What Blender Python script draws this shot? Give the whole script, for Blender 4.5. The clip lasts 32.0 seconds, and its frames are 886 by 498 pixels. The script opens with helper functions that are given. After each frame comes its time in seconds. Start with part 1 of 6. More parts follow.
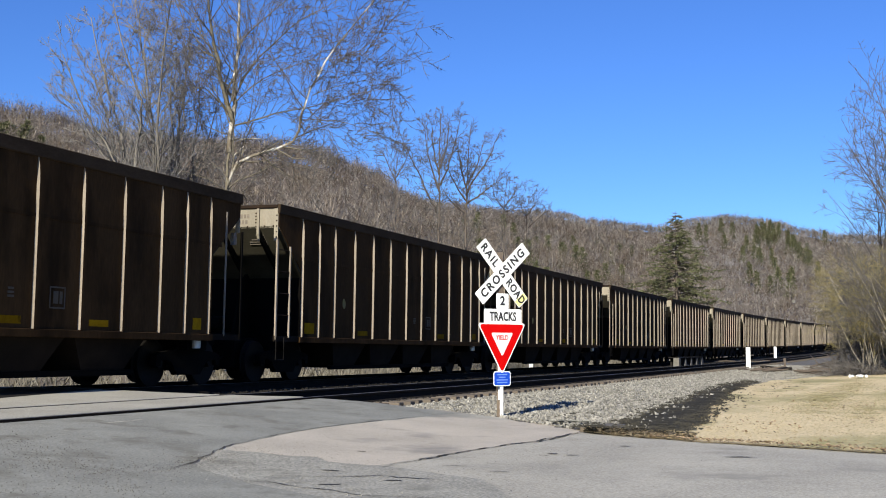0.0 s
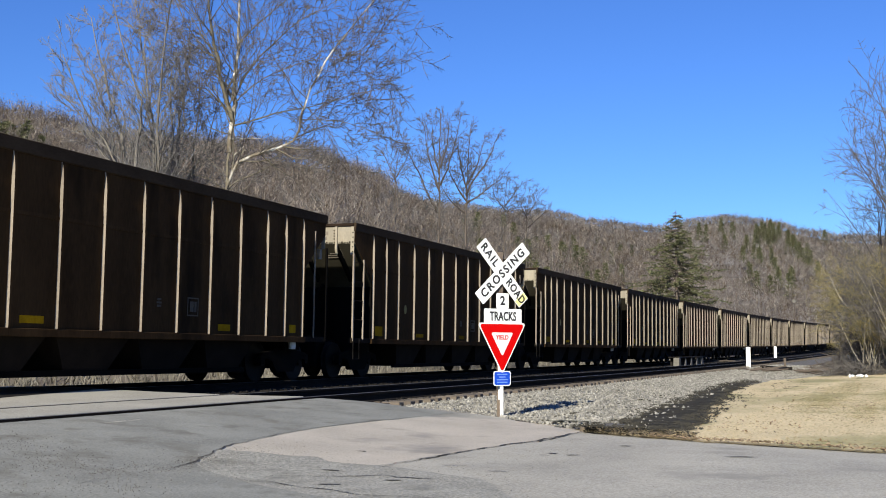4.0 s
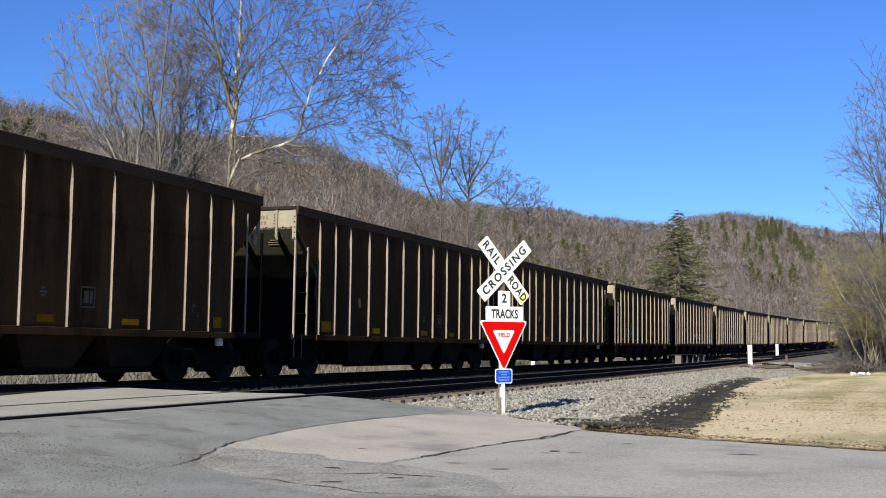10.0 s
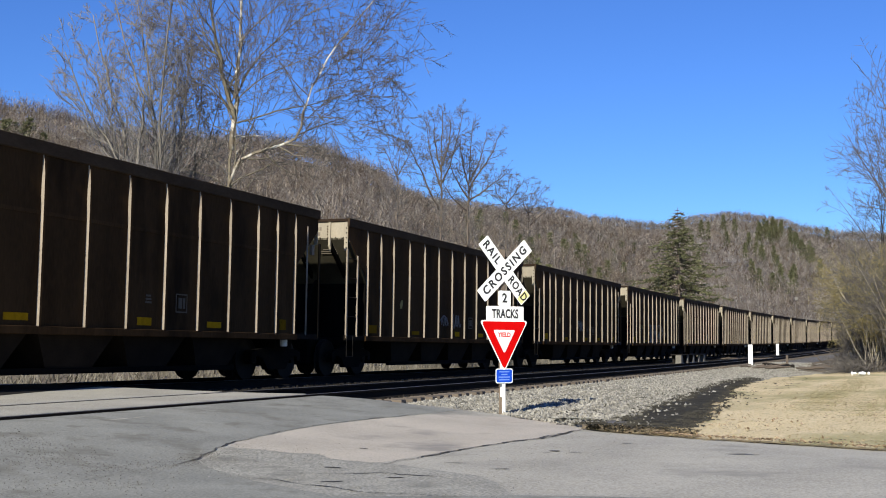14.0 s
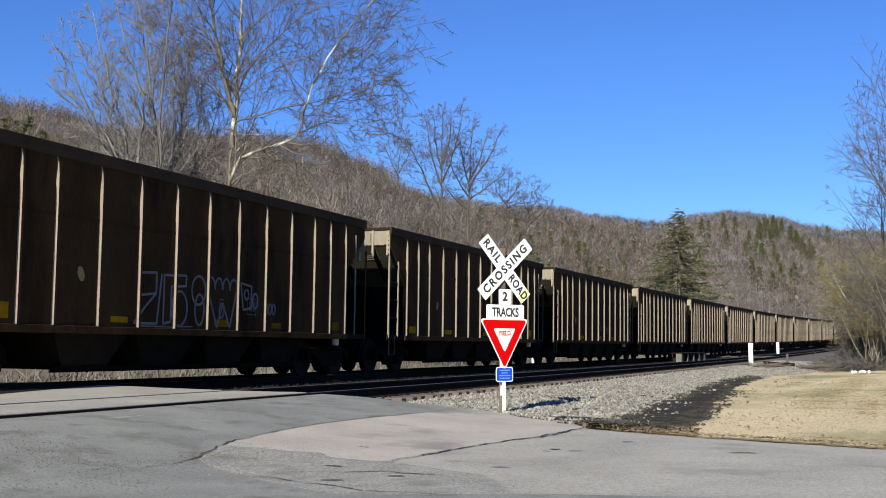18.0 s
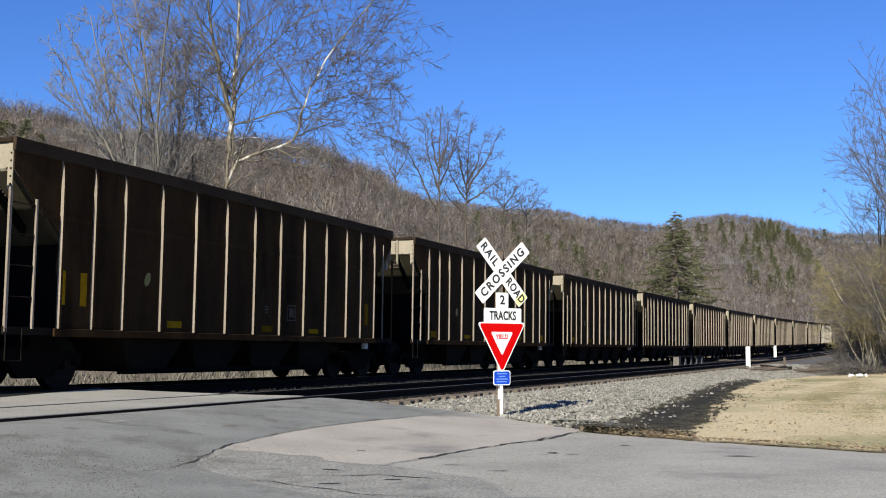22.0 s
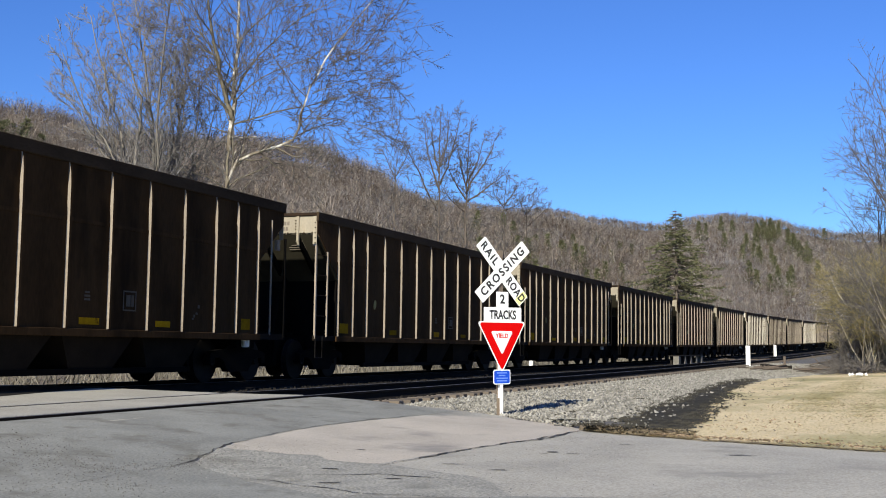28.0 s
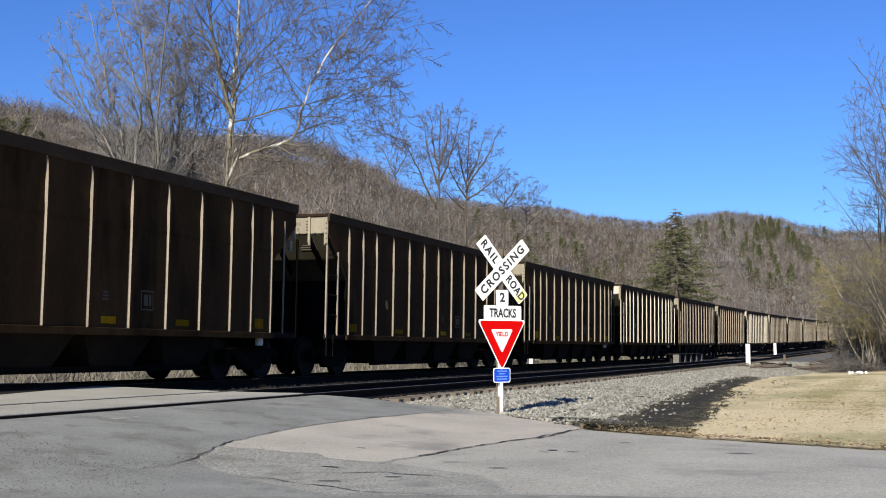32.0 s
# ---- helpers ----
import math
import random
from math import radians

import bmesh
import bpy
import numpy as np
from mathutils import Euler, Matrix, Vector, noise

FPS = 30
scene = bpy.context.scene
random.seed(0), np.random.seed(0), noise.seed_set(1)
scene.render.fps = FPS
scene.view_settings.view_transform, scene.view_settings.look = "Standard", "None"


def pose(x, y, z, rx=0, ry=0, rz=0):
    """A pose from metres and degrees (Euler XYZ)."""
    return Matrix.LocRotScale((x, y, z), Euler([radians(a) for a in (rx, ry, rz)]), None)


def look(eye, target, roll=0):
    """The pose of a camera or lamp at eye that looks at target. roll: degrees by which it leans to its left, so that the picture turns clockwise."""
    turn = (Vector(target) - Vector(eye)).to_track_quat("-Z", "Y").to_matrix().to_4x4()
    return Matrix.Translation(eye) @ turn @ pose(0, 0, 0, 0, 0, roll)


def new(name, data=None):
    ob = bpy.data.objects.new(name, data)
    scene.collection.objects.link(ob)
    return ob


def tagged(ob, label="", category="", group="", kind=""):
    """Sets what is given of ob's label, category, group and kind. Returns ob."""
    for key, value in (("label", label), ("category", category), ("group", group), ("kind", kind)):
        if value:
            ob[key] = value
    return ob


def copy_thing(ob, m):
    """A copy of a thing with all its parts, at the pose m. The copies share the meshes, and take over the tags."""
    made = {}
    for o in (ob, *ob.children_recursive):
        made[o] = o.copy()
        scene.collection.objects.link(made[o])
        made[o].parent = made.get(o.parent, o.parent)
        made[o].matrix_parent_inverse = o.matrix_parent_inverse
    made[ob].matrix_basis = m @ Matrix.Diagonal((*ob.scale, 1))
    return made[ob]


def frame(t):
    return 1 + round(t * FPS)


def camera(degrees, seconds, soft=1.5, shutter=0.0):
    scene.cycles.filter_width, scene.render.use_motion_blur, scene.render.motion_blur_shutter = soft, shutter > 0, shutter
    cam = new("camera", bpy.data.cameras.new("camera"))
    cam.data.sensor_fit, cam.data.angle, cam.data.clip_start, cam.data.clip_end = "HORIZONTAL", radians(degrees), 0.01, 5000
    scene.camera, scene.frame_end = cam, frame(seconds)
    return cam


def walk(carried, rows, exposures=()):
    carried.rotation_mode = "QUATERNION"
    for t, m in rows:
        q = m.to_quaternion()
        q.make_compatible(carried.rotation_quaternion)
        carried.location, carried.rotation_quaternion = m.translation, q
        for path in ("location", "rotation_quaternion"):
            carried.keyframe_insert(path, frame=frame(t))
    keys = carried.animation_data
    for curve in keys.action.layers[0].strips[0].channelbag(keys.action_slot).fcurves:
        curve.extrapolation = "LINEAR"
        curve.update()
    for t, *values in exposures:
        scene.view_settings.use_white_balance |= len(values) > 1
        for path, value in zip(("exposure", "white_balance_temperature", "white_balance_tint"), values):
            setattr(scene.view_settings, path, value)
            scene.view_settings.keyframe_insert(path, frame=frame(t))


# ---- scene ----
# Plan: x runs along the straight part of the track, y away from the camera across the tracks, z up.
EYE = Vector((0.0, 0.0, 1.1))
FOCAL = 2044.25
HEADING, PITCH = radians(20.411), radians(5.143)
cam = camera(41.965, 32.0, soft=1.0)


def aim(right, down):
    """Camera pose turned by a few thousandths to the left and down."""
    h, p = HEADING + right / FOCAL, PITCH + down / FOCAL
    d = Vector((math.cos(h) * math.cos(p), math.sin(h) * math.cos(p), math.sin(p)))
    return look(EYE, EYE + d)


walk(cam, [(t, aim(a, b)) for t, a, b in (
    (0, 0, 0), (3.5, 0, -0.2), (5.5, 1.2, -1.7), (7, 1.4, -3.0), (8.5, 2.6, -3.2), (9.5, 2.9, -4.4), (11, 3.1, -4.6),
    (14, 3.8, -4.9), (14.8, 4.3, -6.0), (16.5, 4.35, -7.3), (18.5, 4.35, -7.9), (19.2, 4.35, -9.0), (20.1, 4.3, -9.1),
    (20.5, 2.6, -6.0), (20.9, -0.1, -1.7), (21.4, -0.25, -1.5), (25.5, -0.25, -1.6), (27.5, -0.25, -2.9),
    (28.5, -0.2, -3.2), (29.2, -0.25, -4.3), (30.4, -0.25, -4.8), (31, -0.25, -6.0), (32, -0.25, -6.1))],
     [(0, 0.52), (3, 0.49), (7, 0.53), (9, 0.53), (12, 0.47), (24, 0.45), (28, 0.48), (32, 0.48)])

# ---- world, sun ----
SUN_AZ, SUN_EL = radians(182.5), radians(25.0)
world = bpy.data.worlds.new("sky")
world.use_nodes = True
scene.world = world
wn = world.node_tree.nodes
sky = wn.new("ShaderNodeTexSky")
sky.sky_type = "NISHITA"
sky.sun_disc = False
sky.sun_elevation = SUN_EL
sky.sun_rotation = radians(90) - SUN_AZ + radians(360)
sky.altitude = 500
sky.air_density, sky.dust_density, sky.ozone_density = 1.0, 0.0, 10.0
wn["Background"].inputs["Strength"].default_value = 0.106
deep = wn.new("ShaderNodeHueSaturation")
deep.inputs["Hue"].default_value, deep.inputs["Saturation"].default_value = 0.511, 1.03
world.node_tree.links.new(sky.outputs[0], deep.inputs["Color"])
world.node_tree.links.new(deep.outputs[0], wn["Background"].inputs["Color"])
sun_data = bpy.data.lights.new("sun", "SUN")
sun_data.energy, sun_data.angle, sun_data.color = 5.7, radians(0.53), (1.0, 0.925, 0.79)
sun = new("sun", sun_data)
sun.matrix_world = look((60 * math.cos(SUN_AZ) * math.cos(SUN_EL), 60 * math.sin(SUN_AZ) * math.cos(SUN_EL), 60 * math.sin(SUN_EL)), (0, 0, 0))
scene.view_settings.use_white_balance = True
scene.view_settings.white_balance_temperature, scene.view_settings.white_balance_tint = 6500, 6.5


# ---- materials ----
def material(name, dark, light, scale=4.0, rough=0.8, metal=0.0, bump=0.2, fine=60.0, fine_amount=0.35, vary=0.0, island=False,
             stain=None, stain_scale=0.7, stain_from=0.55, stretch=(1, 1, 1), bump_depth=0.01, gloss=0.5):
    """A surface with variation at two scales, stains and fine relief, in object space."""
    m = bpy.data.materials.new(name)
    m.use_nodes = True
    n, link = m.node_tree.nodes, m.node_tree.links.new
    bsdf = n["Principled BSDF"]
    bsdf.inputs["Roughness"].default_value, bsdf.inputs["Metallic"].default_value = rough, metal
    bsdf.inputs["Specular IOR Level"].default_value = gloss
    co = n.new("ShaderNodeTexCoord")
    mp = n.new("ShaderNodeMapping")
    mp.inputs["Scale"].default_value = stretch
    link(co.outputs["Object"], mp.inputs["Vector"])
    a, b = n.new("ShaderNodeTexNoise"), n.new("ShaderNodeTexNoise")
    a.inputs["Scale"].default_value, a.inputs["Detail"].default_value = scale, 5
    b.inputs["Scale"].default_value, b.inputs["Detail"].default_value = fine, 3
    for t in (a, b):
        link(mp.outputs[0], t.inputs["Vector"])
    mixf = n.new("ShaderNodeMix")
    mixf.inputs["Factor"].default_value = fine_amount
    link(a.outputs["Fac"], mixf.inputs["A"])
    link(b.outputs["Fac"], mixf.inputs["B"])
    ramp = n.new("ShaderNodeMapRange")
    ramp.inputs["From Min"].default_value, ramp.inputs["From Max"].default_value = 0.3, 0.7
    link(mixf.outputs["Result"], ramp.inputs["Value"])
    col = n.new("ShaderNodeMix")
    col.data_type = "RGBA"
    col.inputs[6].default_value, col.inputs[7].default_value = (*dark, 1), (*light, 1)
    link(ramp.outputs["Result"], col.inputs["Factor"])
    out = col.outputs[2]
    if stain:
        c = n.new("ShaderNodeTexNoise")
        c.inputs["Scale"].default_value, c.inputs["Detail"].default_value, c.inputs["Roughness"].default_value = stain_scale, 6, 0.6
        link(mp.outputs[0], c.inputs["Vector"])
        r = n.new("ShaderNodeMapRange")
        r.inputs["From Min"].default_value, r.inputs["From Max"].default_value = stain_from, stain_from + 0.12
        link(c.outputs["Fac"], r.inputs["Value"])
        s = n.new("ShaderNodeMix")
        s.data_type = "RGBA"
        s.inputs[7].default_value = (*stain, 1)
        link(r.outputs["Result"], s.inputs["Factor"])
        link(out, s.inputs[6])
        out = s.outputs[2]
    if vary:
        if island:
            src = n.new("ShaderNodeNewGeometry").outputs["Random Per Island"]
        else:
            src = n.new("ShaderNodeObjectInfo").outputs["Random"]
        v = n.new("ShaderNodeMapRange")
        v.inputs["To Min"].default_value, v.inputs["To Max"].default_value = 1 - vary, 1 + vary
        link(src, v.inputs["Value"])
        h = n.new("ShaderNodeHueSaturation")
        link(out, h.inputs["Color"])
        link(v.outputs["Result"], h.inputs["Value"])
        out = h.outputs["Color"]
    link(out, bsdf.inputs["Base Color"])
    if bump:
        bp = n.new("ShaderNodeBump")
        bp.inputs["Strength"].default_value, bp.inputs["Distance"].default_value = bump, bump_depth
        link(mixf.outputs["Result"], bp.inputs["Height"])
        link(bp.outputs["Normal"], bsdf.inputs["Normal"])
    return m


def lit_through(m, share):
    """Lets thin round twigs take light from both sides."""
    n, link = m.node_tree.nodes, m.node_tree.links.new
    bsdf, out = n["Principled BSDF"], n["Material Output"]
    thin, mix = n.new("ShaderNodeBsdfTranslucent"), n.new("ShaderNodeMixShader")
    link(bsdf.inputs["Base Color"].links[0].from_socket, thin.inputs["Color"])
    mix.inputs["Fac"].default_value = share
    link(bsdf.outputs[0], mix.inputs[1])
    link(thin.outputs[0], mix.inputs[2])
    link(mix.outputs[0], out.inputs["Surface"])
    return m


# One brown car paint in several tones: dark ones hold shade, pale ones sun.
PAINT = material("brown_car_paint", (0.014, 0.0082, 0.0046), (0.028, 0.0165, 0.0094), 2.5, 0.7, 0, 0.1, 40, 0.3, vary=0.12, gloss=0.1, stain=(0.015, 0.010, 0.007), stain_scale=1.2, stain_from=0.6, stretch=(1, 1, 0.35))
# Coal dust tints the sheets; most of their darkness is shade put in.
SHEET = material("shaded_coal_dusted_sheet", (0.0215, 0.0122, 0.0054), (0.062, 0.0356, 0.0160), 1.4, 0.8, 0, 0.12, 25, 0.35, gloss=0.035, vary=0.15, stain=(0.016, 0.0098, 0.0048), stain_scale=0.8, stain_from=0.55, stretch=(1, 1, 0.25))
RIBPAINT = material("sunlit_rib_paint", (0.150, 0.125, 0.098), (0.285, 0.242, 0.193), 3.0, 0.6, 0, 0.1, 30, 0.4, gloss=0.15, vary=0.12, stain=(0.11, 0.07, 0.042), stain_scale=5.0, stain_from=0.59, stretch=(1, 1, 0.5))
CHORD = material("brown_chord_paint", (0.026, 0.0175, 0.0105), (0.056, 0.039, 0.0245), 2.0, 0.75, 0, 0.1, 30, 0.35, gloss=0.05, vary=0.12, stain=(0.022, 0.014, 0.009), stain_scale=1.5, stain_from=0.58, stretch=(0.4, 1, 1))
SLOPE = material("dusty_olive_slope_sheet", (0.024, 0.0215, 0.0145), (0.052, 0.047, 0.033), 2.0, 0.75, 0, 0.1, 30, 0.35, gloss=0.1, vary=0.15)
OVAL = material("faded_yellow_oval_paint", (0.15, 0.12, 0.025), (0.25, 0.21, 0.06), 14, 0.7, 0, 0.0, 60, 0.5, vary=0.3)
FADEDMARK = material("worn_brown_stencil", (0.10, 0.08, 0.06), (0.17, 0.14, 0.105), 14, 0.8, 0, 0.0, 60, 0.5)
ENDPAINT = material("sunlit_end_paint", (0.19, 0.165, 0.122), (0.30, 0.265, 0.20), 2.2, 0.65, 0, 0.1, 30, 0.4, gloss=0.2, vary=0.15, stain=(0.22, 0.16, 0.10), stain_scale=2.2, stain_from=0.6, stretch=(1, 1, 0.5))
PALERIB = material("pale_grey_rib_paint", (0.34, 0.305, 0.245), (0.44, 0.40, 0.33), 3.0, 0.6, 0, 0.1, 30, 0.4, vary=0.08, stain=(0.2, 0.15, 0.1), stain_scale=3.0, stain_from=0.64, stretch=(1, 1, 0.5))
# Far below real steel: the deep shade under the cars is in these colours.
CHUTE = material("shaded_coal_smeared_chute_steel", (0.006, 0.0043, 0.003), (0.017, 0.0122, 0.0085), 3, 0.85, 0, 0.2, 40, 0.35, gloss=0.08)
UNDER = material("shade_black_gear_steel", (0.0015, 0.0012, 0.001), (0.0034, 0.0027, 0.0022), 6, 0.9, 0.0, 0.2, 60, 0.3, gloss=0.08)
WHEEL = material("shaded_worn_wheel_steel", (0.003, 0.0025, 0.0021), (0.0075, 0.0062, 0.0052), 8, 0.7, 0.0, 0.1, 60, 0.3, gloss=0.15)
YELLOW = material("yellow_reflector_tape", (0.18, 0.096, 0.003), (0.32, 0.18, 0.005), 10, 0.8, 0, 0.05, 60, 0.4, vary=0.5, gloss=0.03, stain=(0.08, 0.04, 0.003), stain_scale=5, stain_from=0.58)
STENCIL = material("faded_white_stencil_paint", (0.030, 0.023, 0.014), (0.066, 0.052, 0.034), 14, 0.7, 0, 0.0, 60, 0.5)
GRAFFITI = material("pale_blue_spray_paint", (0.075, 0.077, 0.085), (0.15, 0.152, 0.165), 8, 0.6, 0, 0.0, 50, 0.5)
CUPWHITE = material("dusty_white_enamel", (0.6, 0.58, 0.54), (0.75, 0.73, 0.69), 10, 0.5, 0, 0.05, 60, 0.3)
# Rail sides face away from the sun; their shade is in this colour.
RAIL = material("shade_black_rail_side_steel", (0.008, 0.0065, 0.0055), (0.018, 0.0145, 0.012), 3, 0.95, 0.0, 0.2, 60, 0.4, gloss=0.1)
RAILTOP = material("dusty_rail_head_steel", (0.075, 0.07, 0.064), (0.14, 0.132, 0.122), 5, 0.55, 0.4, 0.05, 80, 0.3)
TIE = material("creosoted_wooden_tie", (0.045, 0.036, 0.028), (0.12, 0.097, 0.075), 3, 0.9, 0, 0.5, 30, 0.4, vary=0.3, stretch=(2, 0.3, 1))
# The shade between loose stones is put into this darker bed colour.
BALLAST_BED = material("crushed_limestone_bed", (0.055, 0.051, 0.046), (0.16, 0.15, 0.135), 9, 0.95, 0, 0.8, 28, 0.6, bump_depth=0.05, stain=(0.09, 0.08, 0.07), stain_scale=0.35, stain_from=0.6)
STONE = material("grey_ballast_stone", (0.112, 0.106, 0.092), (0.275, 0.262, 0.230), 5, 0.9, 0, 0.3, 40, 0.4, vary=0.5, island=True)
# Coal black, taken darker still to hold the shade around the track.
DARKSTONE = material("coal_and_shade_black", (0.009, 0.008, 0.007), (0.024, 0.021, 0.0185), 7, 0.95, 0, 0.5, 28, 0.6, bump_depth=0.03, gloss=0.15)
ASPHALT = material("weathered_grey_asphalt", (0.21, 0.198, 0.167), (0.50, 0.470, 0.395), 0.9, 0.92, 0, 0.9, 48, 0.66, stain=(0.23, 0.219, 0.187), stain_scale=0.5, stain_from=0.56, bump_depth=0.006)
PATCH = material("pinkish_asphalt_patch", (0.28, 0.25, 0.206), (0.57, 0.51, 0.42), 0.8, 0.92, 0, 0.9, 52, 0.62, stain=(0.25, 0.23, 0.20), stain_scale=0.7, stain_from=0.57, bump_depth=0.006)
PALESTONE = material("pale_limestone_chip", (0.18, 0.175, 0.16), (0.31, 0.30, 0.275), 9, 0.8, 0, 0.2, 60, 0.3, vary=0.3, island=True)
FADEDBLUE = material("faded_notice_lettering", (0.12, 0.22, 0.62), (0.18, 0.28, 0.68), 6, 0.5, 0, 0.0, 60, 0.3)
OLDASPHALT = material("old_smooth_grey_asphalt", (0.125, 0.125, 0.110), (0.325, 0.322, 0.282), 1.3, 0.92, 0, 0.9, 48, 0.6, stain=(0.150, 0.143, 0.118), stain_scale=1.6, stain_from=0.54, bump_depth=0.005)
COARSE = material("ravelled_coarse_asphalt", (0.12, 0.117, 0.10), (0.45, 0.432, 0.372), 3.0, 0.95, 0, 1.0, 34, 0.72, stain=(0.17, 0.166, 0.143), stain_scale=1.1, stain_from=0.56, bump_depth=0.012)
OLIVEGRASS = material("olive_winter_grass_blades", (0.27, 0.24, 0.11), (0.40, 0.345, 0.18), 2, 0.9, 0, 0, 30, 0.4, vary=0.25, island=True)
CRACK = material("tar_filled_crack", (0.018, 0.016, 0.014), (0.055, 0.049, 0.043), 5, 0.9, 0, 0.4, 50, 0.5)
ROADSTONE = material("dull_brown_road_grit", (0.055, 0.05, 0.042), (0.14, 0.13, 0.11), 8, 0.95, 0, 0.2, 60, 0.4, vary=0.4, island=True)
GRIT = material("loose_road_grit", (0.13, 0.124, 0.114), (0.25, 0.24, 0.22), 8, 0.95, 0, 0.2, 60, 0.4, vary=0.4, island=True)
SOIL = material("leaf_littered_brown_ground", (0.10, 0.078, 0.05), (0.20, 0.155, 0.10), 0.6, 0.95, 0, 0.6, 9, 0.5, stain=(0.07, 0.06, 0.045), stain_scale=0.25, stain_from=0.58, bump_depth=0.05)
LAWN = material("dormant_straw_lawn", (0.44, 0.35, 0.19), (0.77, 0.635, 0.385), 0.5, 0.95, 0, 0.9, 26, 0.55, stain=(0.30, 0.27, 0.12), stain_scale=0.34, stain_from=0.49, stretch=(0.35, 1, 1), bump_depth=0.05)
STRAW = material("dry_straw_grass_blades", (0.30, 0.235, 0.13), (0.48, 0.385, 0.225), 2, 0.9, 0, 0, 30, 0.4, vary=0.12, island=True)
DARKGROUND = material("near_black_ground", (0.020, 0.0188, 0.016), (0.066, 0.061, 0.049), 2.5, 0.95, 0, 0.7, 25, 0.5, bump_depth=0.04, gloss=0.05)
DEADLEAF = material("curled_brown_leaves", (0.15, 0.105, 0.065), (0.36, 0.265, 0.165), 9, 0.8, 0, 0, 40, 0.4, vary=0.45, island=True)
BARK = material("grey_brown_bark", (0.13, 0.105, 0.08), (0.27, 0.225, 0.175), 3, 0.9, 0, 0.5, 25, 0.4, vary=0.15, stretch=(1, 1, 0.3))
GREYSTEM = material("weathered_grey_stem_bark", (0.105, 0.094, 0.078), (0.215, 0.196, 0.165), 3, 0.9, 0, 0.4, 25, 0.4, vary=0.25, stretch=(1, 1, 0.3))
OLIVEBARK = material("olive_flaking_bark", (0.075, 0.064, 0.044), (0.20, 0.175, 0.125), 2.2, 0.9, 0, 0.4, 18, 0.4, stain=(0.36, 0.34, 0.29), stain_scale=2.0, stain_from=0.62)
DARKBARK = material("dark_brown_bark", (0.055, 0.043, 0.034), (0.125, 0.10, 0.08), 3, 0.9, 0, 0.4, 25, 0.4, stretch=(1, 1, 0.3))
SYCAMORE = material("mottled_sycamore_bark", (0.22, 0.19, 0.145), (0.74, 0.72, 0.66), 1.3, 0.8, 0, 0.2, 5, 0.3, stain=(0.14, 0.115, 0.082), stain_scale=1.5, stain_from=0.435)
MIDTWIG = material("grey_brown_winter_twigs", (0.095, 0.089, 0.085), (0.20, 0.188, 0.178), 4, 0.9, 0, 0, 20, 0.4, vary=0.3, island=True)
TWIG = material("brown_winter_twigs", (0.062, 0.056, 0.052), (0.135, 0.122, 0.112), 4, 0.9, 0, 0, 20, 0.4, vary=0.25, island=True)
PALETWIG = material("pale_grey_winter_stems", (0.17, 0.15, 0.115), (0.31, 0.275, 0.215), 4, 0.9, 0, 0, 20, 0.4, vary=0.25, island=True)
OLIVE = material("olive_budding_twigs", (0.15, 0.122, 0.048), (0.28, 0.235, 0.10), 4, 0.9, 0, 0, 20, 0.4, vary=0.3, island=True)
BRUSH = material("grey_brown_dead_grass", (0.035, 0.030, 0.023), (0.22, 0.20, 0.158), 1.6, 0.9, 0, 0, 30, 0.4, vary=0.4, island=True)
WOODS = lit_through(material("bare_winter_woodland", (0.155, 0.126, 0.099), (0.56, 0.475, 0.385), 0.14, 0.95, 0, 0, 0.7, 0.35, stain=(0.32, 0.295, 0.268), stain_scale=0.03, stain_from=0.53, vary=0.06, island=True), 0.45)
# Paler and greyer than the near woods: distance haze put into the colour.
HAZEWOODS = lit_through(material("grey_winter_woodland", (0.22, 0.194, 0.168), (0.49, 0.437, 0.38), 0.10, 0.95, 0, 0, 0.5, 0.35, stain=(0.44, 0.41, 0.385), stain_scale=0.022, stain_from=0.52, vary=0.06, island=True), 0.45)
DARKWOODS = lit_through(material("dark_brown_winter_woodland", (0.085, 0.065, 0.049), (0.24, 0.187, 0.142), 0.14, 0.95, 0, 0, 0.7, 0.35, vary=0.06, island=True), 0.4)
PALEWOODS = lit_through(material("pale_grey_winter_woodland", (0.24, 0.212, 0.178), (0.50, 0.452, 0.39), 0.14, 0.95, 0, 0, 0.7, 0.35, vary=0.06, island=True), 0.45)
NEEDLES = material("dark_green_pine_needles", (0.055, 0.06, 0.026), (0.14, 0.142, 0.064), 2, 0.8, 0, 0, 20, 0.4, vary=0.35, island=True)
HILLSOIL = material("leaf_littered_hillside", (0.085, 0.068, 0.050), (0.16, 0.13, 0.098), 0.05, 0.95, 0, 0.5, 0.8, 0.5, bump_depth=1.0, stain=(0.26, 0.23, 0.20), stain_scale=0.02, stain_from=0.6)
ROCK = material("grey_rock_outcrop", (0.15, 0.135, 0.12), (0.24, 0.222, 0.205), 0.2, 0.9, 0, 0.6, 1.5, 0.5, bump_depth=0.5)
SIGNWHITE = material("white_reflective_sheeting", (0.76, 0.76, 0.74), (0.84, 0.84, 0.82), 6, 0.5, 0, 0.02, 60, 0.3)
SIGNRED = material("red_reflective_sheeting", (0.48, 0.0015, 0.002), (0.55, 0.003, 0.003), 6, 0.5, 0, 0.02, 60, 0.3, gloss=0.05)
SIGNBLUE = material("blue_reflective_sheeting", (0.008, 0.055, 0.46), (0.015, 0.08, 0.54), 6, 0.5, 0, 0.02, 60, 0.3, gloss=0.1)
SIGNBLACK = material("black_sign_lettering", (0.012, 0.012, 0.012), (0.02, 0.02, 0.02), 6, 0.6, 0, 0, 60, 0.3)
